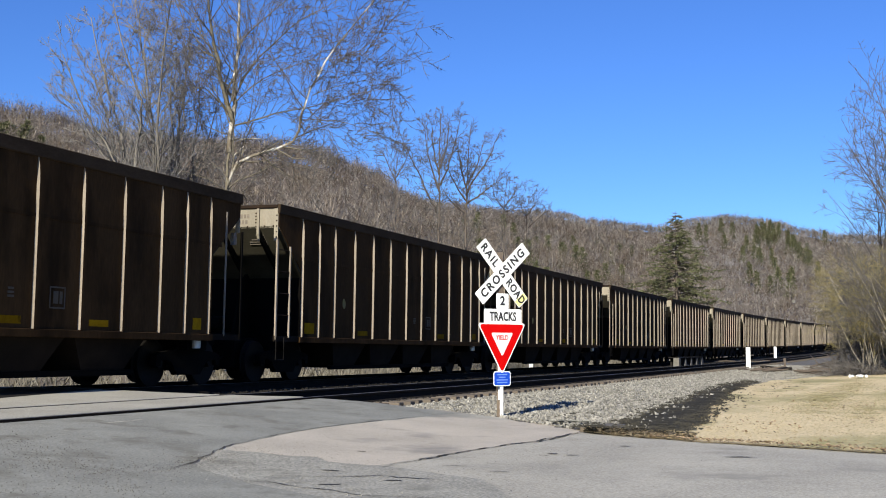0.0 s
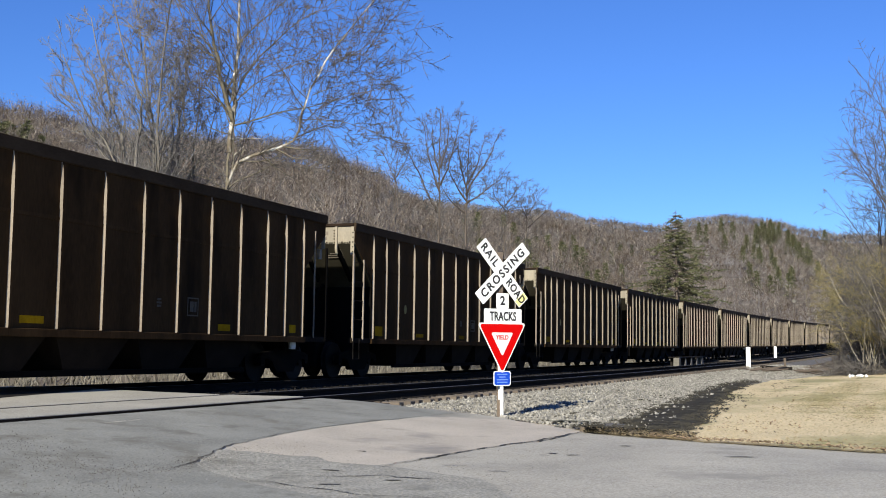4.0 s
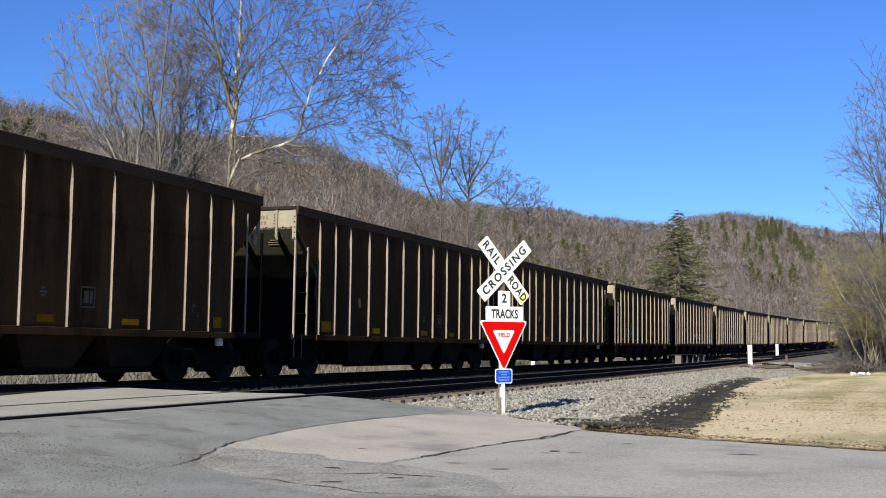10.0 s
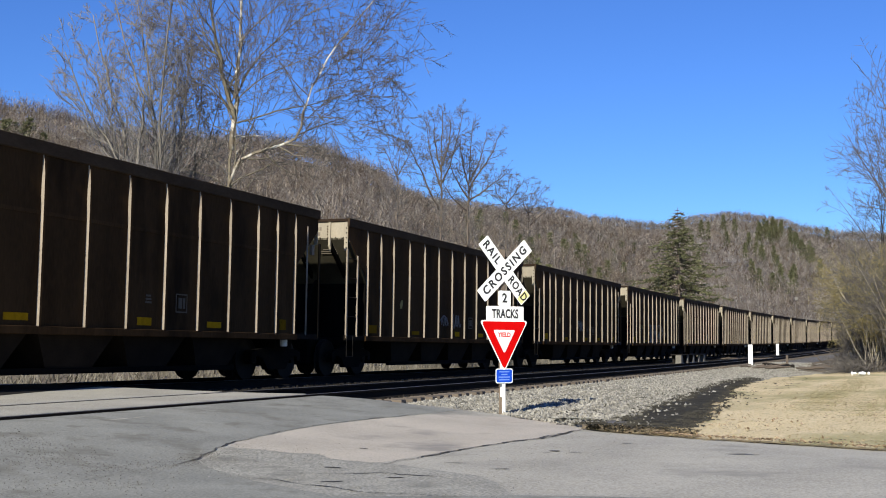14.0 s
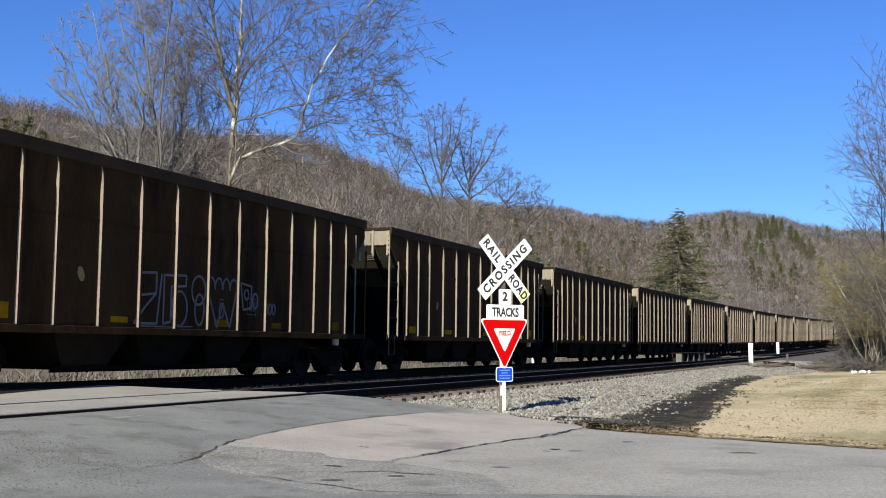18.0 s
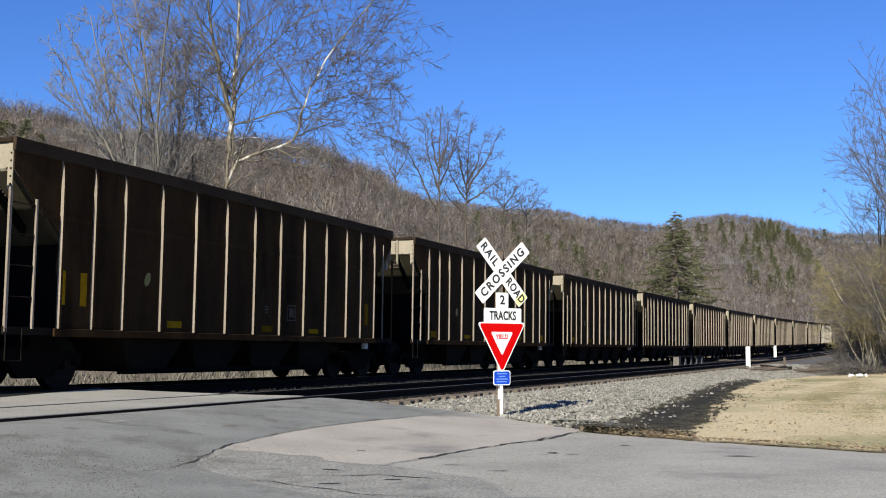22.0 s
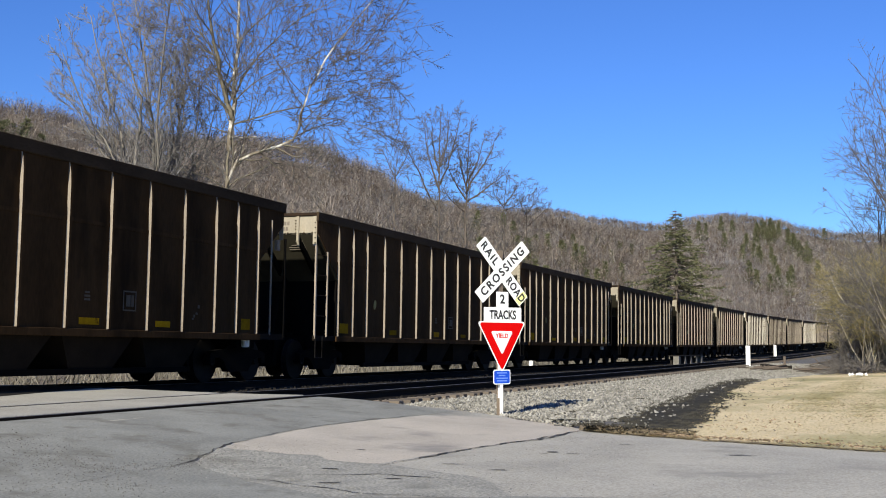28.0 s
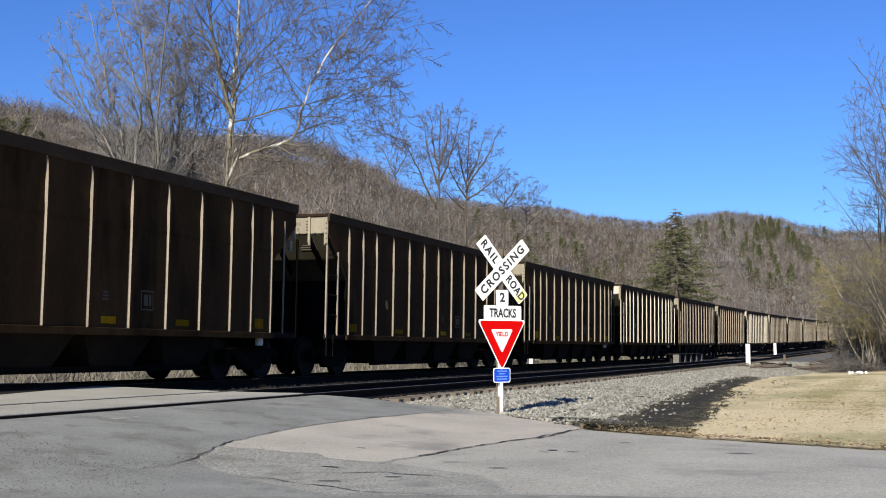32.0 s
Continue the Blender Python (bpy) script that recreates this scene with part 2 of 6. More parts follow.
LICHEN = material("yellowed_sign_sheeting", (0.72, 0.68, 0.22), (0.80, 0.76, 0.34), 9, 0.5, 0, 0.02, 60, 0.3)
POSTWOOD = material("weathered_square_wood_post", (0.09, 0.065, 0.045), (0.21, 0.165, 0.125), 5, 0.9, 0, 0.4, 40, 0.4, stretch=(1, 1, 0.2))

CONCRETE = material("weathered_concrete", (0.085, 0.08, 0.07), (0.17, 0.16, 0.14), 2, 0.9, 0, 0.3, 30, 0.4, stain=(0.06, 0.055, 0.047), stain_scale=1.5, stain_from=0.58)
PLASTIC = material("white_plastic_litter", (0.7, 0.7, 0.7), (0.82, 0.82, 0.82), 4, 0.4, 0, 0.2, 30, 0.4)



# ---- mesh builder ----
class Shape:
    """Collects vertices and faces for one mesh."""

    def __init__(self):
        self.v, self.f, self.mi, self.mat = [], [], [], 0

    def face(self, pts):
        k = len(self.v)
        self.v.extend(tuple(p) for p in pts)
        self.f.append(tuple(range(k, k + len(pts))))
        self.mi.append(self.mat)

    def hull(self, pts, faces):
        k = len(self.v)
        self.v.extend(tuple(p) for p in pts)
        self.f.extend(tuple(i + k for i in q) for q in faces)
        self.mi.extend([self.mat] * len(faces))

    def box(self, x0, x1, y0, y1, z0, z1, m=None):
        p = [Vector(q) for q in ((x0, y0, z0), (x1, y0, z0), (x1, y1, z0), (x0, y1, z0), (x0, y0, z1), (x1, y0, z1), (x1, y1, z1), (x0, y1, z1))]
        if m is not None:
            p = [m @ q for q in p]
        self.hull(p, ((0, 3, 2, 1), (4, 5, 6, 7), (0, 1, 5, 4), (1, 2, 6, 5), (2, 3, 7, 6), (3, 0, 4, 7)))

    def prism(self, outline, axis, lo, hi):
        """Extrudes a 2D outline along an axis between lo and hi."""
        def at(a, b, c):
            return {"x": (c, a, b), "y": (a, c, b), "z": (a, b, c)}[axis]
        n = len(outline)
        self.hull([at(a, b, lo) for a, b in outline] + [at(a, b, hi) for a, b in outline],
                  [tuple(range(n)), tuple(range(2 * n - 1, n - 1, -1))] + [(i, n + i, n + (i + 1) % n, (i + 1) % n) for i in range(n)])

    def tube(self, pts, radii, sides=6, cap=True):
        rings = []
        up = Vector((0, 0, 1))
        for i, p in enumerate(pts):
            d = Vector(pts[min(i + 1, len(pts) - 1)]) - Vector(pts[max(i - 1, 0)])
            if d.length < 1e-6:
                d = Vector((0, 0, 1))
            d.normalize()
            a = d.cross(up if abs(d.z) < 0.95 else Vector((1, 0, 0))).normalized()
            b = d.cross(a)
            rings.append([Vector(p) + (a * math.cos(2 * math.pi * j / sides) + b * math.sin(2 * math.pi * j / sides)) * radii[i] for j in range(sides)])
        k = len(self.v)
        for r in rings:
            self.v.extend(tuple(q) for q in r)
        for i in range(len(rings) - 1):
            for j in range(sides):
                a, b = k + i * sides + j, k + i * sides + (j + 1) % sides
                self.f.append((a, b, b + sides, a + sides))
                self.mi.append(self.mat)
        if cap:
            self.f.append(tuple(k + j for j in range(sides))[::-1])
            self.f.append(tuple(k + (len(rings) - 1) * sides + j for j in range(sides)))
            self.mi.extend([self.mat] * 2)

    def mesh(self, name, *mats, smooth=False):
        me = bpy.data.meshes.new(name)
        me.from_pydata(self.v, [], self.f)
        for m in mats:
            me.materials.append(m)
        if len(mats) > 1:
            me.polygons.foreach_set("material_index", self.mi)
        if smooth:
            me.polygons.foreach_set("use_smooth", [True] * len(me.polygons))
        me.update()
        return me


def tidy(me, bevel=0.0):
    """Recalculates normals and rounds the edges."""
    bm = bmesh.new()
    bm.from_mesh(me)
    bmesh.ops.remove_doubles(bm, verts=bm.verts, dist=1e-5)
    bmesh.ops.recalc_face_normals(bm, faces=bm.faces)
    if bevel:
        bmesh.ops.bevel(bm, geom=list(bm.edges), offset=bevel, segments=1, affect="EDGES", clamp_overlap=True)
    bm.to_mesh(me)
    bm.free()
    return me


def part(name, shape, mat, parent, label="", bevel=0.0, smooth=False, m=None):
    """One mesh object under a thing or part, from a Shape or a finished mesh."""
    me = shape.mesh(name, *(mat if isinstance(mat, tuple) else (mat,)), smooth=smooth) if isinstance(shape, Shape) else shape
    if isinstance(shape, Shape) and not smooth:
        tidy(me, bevel)
    ob = new(name, me)
    ob.parent = parent
    if m is not None:
        ob.matrix_basis = m
    if label:
        ob["label"] = label
    return ob


def thing(name, label, category, m, group="", kind=""):
    ob = new(name)
    ob.empty_display_size = 0.2
    ob.matrix_basis = m
    return tagged(ob, label, category, group, kind)


def solid(name, shape, mat, label, category="", group="", kind="", m=None, bevel=0.0, smooth=False):
    me = shape.mesh(name, *(mat if isinstance(mat, tuple) else (mat,)), smooth=smooth)
    if bevel:
        tidy(me, bevel)
    ob = new(name, me)
    if m is not None:
        ob.matrix_basis = m
    return tagged(ob, label, category, group, kind)


# ---- track line ----
BEND_FROM, BEND = 10.12, 0.00037
TRAIN_Y, NEAR_Y = 13.74, 9.47
BANK = 0.0141


def line(s, off, z=0.0):
    """A point at distance s along the line, off metres to its left, on the level of the train's rail heads plus z."""
    a = BEND * max(s - BEND_FROM, 0)
    x = min(s, BEND_FROM) + math.sin(a) / BEND + off * math.sin(a)
    y = -(1 - math.cos(a)) / BEND + off * math.cos(a)
    return Vector((x, y, 0.518 + rise(s) + z))


def rise(s):
    return -0.0019 * (s - 20) + 0.0495e-3 * min(max(s - 20, 0), 190) ** 2


def turn(s):
    return -BEND * max(s - BEND_FROM, 0)


def rail_level(s, off):
    """Height of the rail-head plane under an offset, with the bank of each track."""
    if off > (TRAIN_Y + NEAR_Y) / 2:
        return 0.468 + rise(s) + (off - TRAIN_Y) * BANK
    return 0.388 + rise(s) + (off - NEAR_Y) * BANK


def smooth01(a, b, x):
    t = min(max((x - a) / (b - a), 0), 1)
    return t * t * (3 - 2 * t)


def along(x, y):
    """s and offset of a place, near enough for ground heights."""
    u = max(x - BEND_FROM, 0)
    return x, y + BEND * u * u / 2


def bed_height(s, off):
    """Top of the ballast across both tracks."""
    r = rise(s)
    if off < 8.25:
        k = smooth01(3.6, 8.25, off) * 0.5 + 0.5 * min(max((off - 3.6) / 4.65, 0), 1)
        return (0.11 + r) * k + (0.02 + r * 0.85) * (1 - k)
    if off < 15.6:
        return 0.11 + r + smooth01(8.25, 8.6, off) * 0.08 + (off - 8.25) / 7.35 * 0.16
    return 0.35 + r - smooth01(15.6, 18.0, off) * 0.45


def ground_height(x, y):
    s, off = along(x, y)
    if x < 0:
        s = x
    n = noise.noise((x * 0.08, y * 0.08, 3.1)) * 0.10
    far = smooth01(60, 200, math.hypot(x, y))
    base = 0.0
    if off > 4.0:
        base = bed_height(s, off) if off < 18.0 else bed_height(s, 18.0) + smooth01(18, 26, off) * 0.55
    else:
        base = bed_height(s, 4.0) * smooth01(12, 30, x) + smooth01(18, 45, x) * 0.12 * smooth01(4.5, 0, off) * smooth01(75, 55, x)
    if off > 18 or off < -6:
        base += n * smooth01(18 if off > 18 else 6, 34, abs(off)) * (1 + 3 * far)
    return base


def road_height(x, y):
    """Asphalt: level in front, then up over the two tracks."""
    if y < 4.4:
        return 0.03
    if y < 8.7:
        return 0.03 + (rail_level(x, 8.72) - 0.055) * smooth01(4.4, 8.9, y)
    if y < 10.3:
        return rail_level(x, y)
    if y < 12.9:
        return rail_level(x, 10.3) + (rail_level(x, 12.99) - rail_level(x, 10.3)) * (y - 10.3) / 2.6
    if y < 14.6:
        return rail_level(x, y)
    return rail_level(x, 14.5) - smooth01(14.6, 24, y) * 0.5


def road_right(y):
    """Right-hand edge of the pavement for each distance across."""
    keys = ((-30, 60), (-4, 24), (-0.1, 13.35), (2.4, 14.5), (3.5, 15.2), (4.6, 16.6), (5.6, 17.6), (6.6, 17.5), (7.2, 17.0), (8.3, 17.3), (9.6, 17.0), (11.6, 17.0), (14, 17.2), (24, 18.5), (40, 22))
    for (a, b), (c, d) in zip(keys, keys[1:]):
        if a <= y <= c:
            return b + (d - b) * (y - a) / (c - a)
    return keys[-1][1]


# ---- ground ----
def stretch(lo, hi, fine_lo, fine_hi, step, grow=1.25):
    vals = list(np.arange(fine_lo, fine_hi, step))
    d, v = step, fine_hi
    while v < hi:
        vals.append(v)
        d *= grow
        v += d
    vals.append(hi)
    d, v, left = step, fine_lo, []
    while v > lo:
        d *= grow
        v -= d
        left.append(max(v, lo))
    return left[::-1] + vals


def build_ground():
    xs, ys = stretch(-900, 1600, -6, 90, 0.8), stretch(-900, 1400, -10, 34, 0.5)
    sh = Shape()
    for x in xs:
        for y in ys:
            z = ground_height(x, y)
            if -40 < y < 30 and x < road_right(max(min(y, 39), -29)) + 0.3:
                z = min(z, road_height(x, y)) - 0.06
            sh.v.append((x, y, z - 0.03))
    n = len(ys)
    sh.f = [(i * n + j, (i + 1) * n + j, (i + 1) * n + j + 1, i * n + j + 1) for i in range(len(xs) - 1) for j in range(n - 1)]
    sh.mi = [0] * len(sh.f)
    solid("ground", sh, SOIL, "brown leaf-littered valley ground beside the railway", "ground", kind="structure", smooth=True)


def sheet(name, mat, us, vs, place, label, category):
    """A smooth grid sheet of the setting."""
    sh = Shape()
    for u in us:
        for v in vs:
            sh.v.append(tuple(place(u, v)))
    n = len(vs)
    sh.f = [(i * n + j, (i + 1) * n + j, (i + 1) * n + j + 1, i * n + j + 1) for i in range(len(us) - 1) for j in range(n - 1)]
    sh.mi = [0] * len(sh.f)
    ob = solid(name, sh, mat, label, category, kind="structure", smooth=True)
    bm = bmesh.new()
    bm.from_mesh(ob.data)
    bmesh.ops.recalc_face_normals(bm, faces=bm.faces)
    if sum(f.normal.z for f in bm.faces) < 0:
        bmesh.ops.reverse_faces(bm, faces=bm.faces)
    bm.to_mesh(ob.data)
    bm.free()
    return ob


def build_road():
    ys = list(np.arange(-28, -4, 2.0)) + list(np.arange(-4, 15, 0.16)) + list(np.arange(15, 30, 1.0))
    # gaps at the four rails keep the flangeways open
    ys = sorted(ys + [r + d for r in (8.72, 10.22, 12.99, 14.49) for d in (-0.13, -0.10, -0.06, 0.06, 0.10, 0.13)])
    fr = [k / 110 for k in range(111)]

    def place(y, f):
        edge = road_right(y) + 0.12 * noise.noise((y * 1.3, 4.0, 0)) + 0.05 * noise.noise((y * 5, 1.0, 0))
        x = -25 + (edge + 25) * f
        z = road_height(x, y) + 0.012 * noise.noise((x * 0.5, y * 0.5, 1)) * (1 if y < 8 else 0)
        for r in (8.72, 10.22, 12.99, 14.49):
            if abs(y - r) < 0.105:
                z -= 0.07
        return x, y, z
    return sheet("road", ASPHALT, ys, fr, place, "weathered grey asphalt road rising over the level crossing", "road")


def road_top(x, y):
    return road_height(x, y) + 0.012 * noise.noise((x * 0.5, y * 0.5, 1)) * (1 if y < 8 else 0)


def ribbon(pts, width, lift=0.006, seed=1, wander=0.03):
    """A thin ragged crack along plan points on the road."""
    rnd = random.Random(seed)
    fine = []
    for a, b in zip(pts, pts[1:]):
        n = max(4, int(math.hypot(b[0] - a[0], b[1] - a[1]) / 0.07))
        for k in range(n):
            t = k / n
            fine.append((a[0] + (b[0] - a[0]) * t, a[1] + (b[1] - a[1]) * t))
    fine.append(pts[-1])
    sh, prev = Shape(), None
    last = len(fine) - 1
    for i, (x, y) in enumerate(fine):
        p, q = fine[max(i - 1, 0)], fine[min(i + 1, last)]
        dx, dy = q[0] - p[0], q[1] - p[1]
        ln = math.hypot(dx, dy) or 1
        nx, ny = -dy / ln, dx / ln
        o = wander * noise.noise((x * 3.1, y * 3.1, seed)) + wander * 0.5 * noise.noise((x * 11, y * 11, seed))
        w = width * (0.25 + 0.75 * abs(noise.noise((x * 2.3, y * 2.3, seed + 5))) * 2) * min(1, 0.15 + 4 * i / last, 0.15 + 4 * (last - i) / last)
        row = []
        for k in (-1, 1):
            px, py = x + nx * (o + k * w), y + ny * (o + k * w)
            row.append(Vector((px, py, road_top(px, py) + lift)))
        if prev:
            sh.face((prev[0], prev[1], row[1], row[0]))
        prev = row
    return sh


def patch(name, pts, mat, label, lift, ragged=0.12, top=road_top, rings=12, category="pavement", seed=0, dome=0.0):
    """A ragged-edged sheet laid over the ground inside a star-shaped outline."""
    cx, cy = sum(p[0] for p in pts) / len(pts), sum(p[1] for p in pts) / len(pts)
    rim = []
    for a, b in zip(pts, list(pts[1:]) + [pts[0]]):
        n = max(6, int(math.hypot(b[0] - a[0], b[1] - a[1]) / 0.05))
        for k in range(n):
            x, y = a[0] + (b[0] - a[0]) * k / n, a[1] + (b[1] - a[1]) * k / n
            w = 1 + ragged * (noise.noise((x * 1.7, y * 1.7, seed)) + 0.6 * noise.noise((x * 6, y * 6, seed)) + 0.4 * noise.noise((x * 17, y * 17, seed)))
            rim.append((cx + (x - cx) * w, cy + (y - cy) * w))
    n = len(rim)
    sh = Shape()
    for r in range(1, rings + 1):
        f = (r / rings) ** 0.8
        for x, y in rim:
            px, py = cx + (x - cx) * f, cy + (y - cy) * f
            sh.v.append((px, py, top(px, py) + lift * (1 if r < rings else 0.15) + dome * (1 - f * f)))
    sh.v.append((cx, cy, top(cx, cy) + lift + dome))
    for r in range(rings - 1):
        for i in range(n):
            a, b = r * n + i, r * n + (i + 1) % n
            sh.f.append((a, a + n, b + n, b))
    sh.f.extend((rings * n, i, (i + 1) % n) for i in range(n))
    sh.mi = [0] * len(sh.f)
    ob = solid(name, sh, mat, label, category, kind="structure", smooth=True)
    bm = bmesh.new()
    bm.from_mesh(ob.data)
    bmesh.ops.recalc_face_normals(bm, faces=bm.faces)
    if sum(f.normal.z for f in bm.faces) < 0:
        bmesh.ops.reverse_faces(bm, faces=bm.faces)
    bm.to_mesh(ob.data)
    bm.free()
    return ob


def inside(pts, x, y):
    hit = False
    for (a, b), (c, d) in zip(pts, list(pts[1:]) + [pts[0]]):
        if (b > y) != (d > y) and x < a + (c - a) * (y - b) / (d - b):
            hit = not hit
    return hit


build_ground()
road = build_road()


# ---- ballast, ties, rails ----
def build_ballast():
    ss = list(np.arange(-40, 130, 1.2)) + list(np.arange(130, 420, 8.0))
    vs = list(np.arange(0, 8.26, 0.33)) + [8.4, 8.6]

    def place(s, off):
        lo = curve_value(((-40, 4.4), (11, 4.4), (14, 2.3), (20, 2.8), (30, 3.6), (40, 4.3), (48, 3.6), (60, 0.5), (90, 1.0), (420, 2)), s)
        off = lo + (off - 0) / 8.6 * (8.6 - lo)
        p = line(s, off)
        w = 0.04 * noise.noise((s * 0.9, off * 2.2, 0))
        e = 0.35 * noise.noise((s * 0.35, 7.7, 0)) * smooth01(lo + 1.5, lo, off)
        z = bed_height(s, off) + w
        if s < road_right(max(min(off, 39), -29)) + 0.05:
            z = min(z, road_height(s, off) - 0.05)
        return p.x, p.y - e, z - 0.08 * smooth01(lo + 0.25, lo, off)
    sheet("ballast_bed", BALLAST_BED, ss, vs, place, "grey crushed limestone ballast shoulder beside the tracks", "ballast")

    def inner(s, off):
        p = line(s, off)
        z = bed_height(s, off) + 0.03 * noise.noise((s * 0.9, off * 2.2, 0)) - (0.1 if off > 18.1 else 0)
        if s < road_right(max(min(off, 39), -29)) + 0.05:
            z = min(z, road_height(s, off) - 0.05)
        return p.x, p.y, z
    sheet("track_bed", DARKSTONE, ss, [8.55, 8.7] + list(np.arange(9, 18.4, 0.4)), inner, "ballast bed under the two tracks, blackened by coal and shade", "ballast")


def stone_shape(sh, c, r, rnd):
    k = len(sh.v)
    q = Euler((rnd.uniform(0, 6), rnd.uniform(0, 6), rnd.uniform(0, 6))).to_matrix()
    for d in ((1, 0, 0), (-1, 0, 0), (0, 1, 0), (0, -1, 0), (0, 0, 0.75), (0, 0, -0.75)):
        v = q @ (Vector(d) * r * rnd.uniform(0.6, 1.15))
        sh.v.append((c[0] + v.x, c[1] + v.y, c[2] + v.z))
    for f in ((0, 2, 4), (2, 1, 4), (1, 3, 4), (3, 0, 4), (2, 0, 5), (1, 2, 5), (3, 1, 5), (0, 3, 5)):
        sh.f.append(tuple(i + k for i in f))
        sh.mi.append(0)


def build_stones():
    rnd = random.Random(5)
    sh = Shape()
    for _ in range(34000):
        s = 14 + (rnd.random() ** 1.7) * 75
        off = rnd.uniform(curve_value(((14, 2.6), (20, 3.1), (30, 3.9), (40, 4.5), (48, 3.8), (60, 1.5)), s), 8.3)
        p = line(s, off)
        if s < road_right(off) + 0.1 or (p.x < 17.4 and p.y < 3.9) or (dark_share(p.x, p.y) > (-0.06 if p.x > 17.2 else -0.3) and rnd.random() < 0.975):
            continue
        stone_shape(sh, (p.x, p.y, bed_height(s, off) + (0.012 if dark_share(p.x, p.y) < 0.02 else 0.05)), rnd.uniform(0.024, 0.052) * (1.25 if rnd.random() < 0.12 else 1) * (1.12 if s < 30 else 1), rnd)
    solid("ballast_stones", sh, STONE, "loose grey crushed limestone stones on the track shoulder", "gravel", kind="stuff")
    sh = Shape()
    for _ in range(9000):
        s = 15 + (rnd.random() ** 1.6) * 80
        off = rnd.uniform(8.3, 12.6)
        if s < road_right(off) + 0.1:
            continue
        p = line(s, off)
        stone_shape(sh, (p.x, p.y, bed_height(s, off) + 0.012), rnd.uniform(0.022, 0.05), rnd)
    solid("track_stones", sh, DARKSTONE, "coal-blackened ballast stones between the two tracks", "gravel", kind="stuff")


def rail_profile():
    return ((-0.075, 0.0), (0.075, 0.0), (0.075, 0.012), (0.012, 0.035), (0.010, 0.125), (0.036, 0.135), (0.036, 0.168), (0.028, 0.172),
            (-0.028, 0.172), (-0.036, 0.168), (-0.036, 0.135), (-0.010, 0.125), (-0.012, 0.035), (-0.075, 0.012))


def build_tracks():
    ss = list(np.arange(-60, 20, 5.0)) + list(np.arange(20, 420, 4.0))
    prof = rail_profile()
    n = len(prof)
    tie_mesh = None
    for name, centre in (("near_track", NEAR_Y), ("train_track", TRAIN_Y)):
        track = thing(name, "standard gauge railway track with rusty rails on wooden ties", "railway track", pose(0, 0, 0), kind="structure")
        for side in (-0.753, 0.753):
            sh = Shape()
            for s in ss:
                for a, b in prof:
                    p = line(s, centre + side + a)
                    sh.v.append((p.x, p.y, rail_level(s, centre + side) - 0.172 + b))
            for i in range(len(ss) - 1):
                for j in range(n):
                    a, b = i * n + j, i * n + (j + 1) % n
                    sh.f.append((a, a + n, b + n, b))
                    sh.mi.append(1 if j in (6, 7, 8) else 0)
            me = sh.mesh("rail", RAIL, RAILTOP)
            part("rail", tidy(me), None, track, "rusty steel rail with a polished head")
        rnd = random.Random(int(centre * 10))
        if tie_mesh is None:
            sh = Shape()
            sh.box(-0.115, 0.115, -1.3, 1.3, -0.18, 0)
            tie_mesh = tidy(sh.mesh("tie", TIE), 0.012)
        rest = Shape()
        for k in range(-60, 560):
            s = k * 0.53
            if -20 < s < 16.6:
                continue
            p = line(s, centre + rnd.uniform(-0.05, 0.05))
            m = Matrix.Translation((p.x, p.y, rail_level(s, centre) - 0.168)) @ Matrix.Rotation(turn(s) + rnd.uniform(-0.01, 0.01), 4, "Z") @ Matrix.Rotation(BANK, 4, "X")
            if 16 < s < 90:
                part("tie", tie_mesh, None, track, m=m)
            else:
                rest.box(-0.115, 0.115, -1.3, 1.3, -0.18, 0, m)
        tagged(part("far_ties", rest, TIE, track, "weathered wooden ties further along"), kind="stuff")


# ---- coal hopper car ----
HALF, TOP = 7.305, 3.85
RIBS = (-6.175, -5.340, -4.505, -3.379, -2.253, -1.126, 0.0, 1.126, 2.253, 3.379, 4.505, 5.340, 6.175)
AXLES = (-0.89, 0.89)


def mirrored(sh, axis):
    out = Shape()
    k = (-1, 1, 1) if axis == "x" else (1, -1, 1)
    out.v = [(x * k[0], y * k[1], z * k[2]) for x, y, z in sh.v]
    out.f = [tuple(reversed(f)) for f in sh.f]
    out.mi = list(sh.mi)
    return out


def rib_shape():
    """A vertical hat-section stiffener that tapers to nothing at the top chord."""
    sh = Shape()
    prof = ((3.668, 0.020), (3.54, 0.040), (3.36, 0.054), (2.9, 0.057), (0.97, 0.057))
    rings = []
    for z, d in prof:
        rings.append([(-0.031, 0, z), (-0.025, -d, z), (0.025, -d, z), (0.031, 0, z)])
    sh.v = [p for r in rings for p in r]
    for i in range(len(rings) - 1):
        for j in range(3):
            a = i * 4 + j
            sh.f.append((a, a + 1, a + 5, a + 4))
    sh.f.append((16, 17, 18, 19))
    sh.f.append((0, 1, 2, 3))
    # Front faces take the shaded sheet tone; only the flanks get lit paint.
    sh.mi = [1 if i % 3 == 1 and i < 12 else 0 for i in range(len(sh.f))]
    return sh


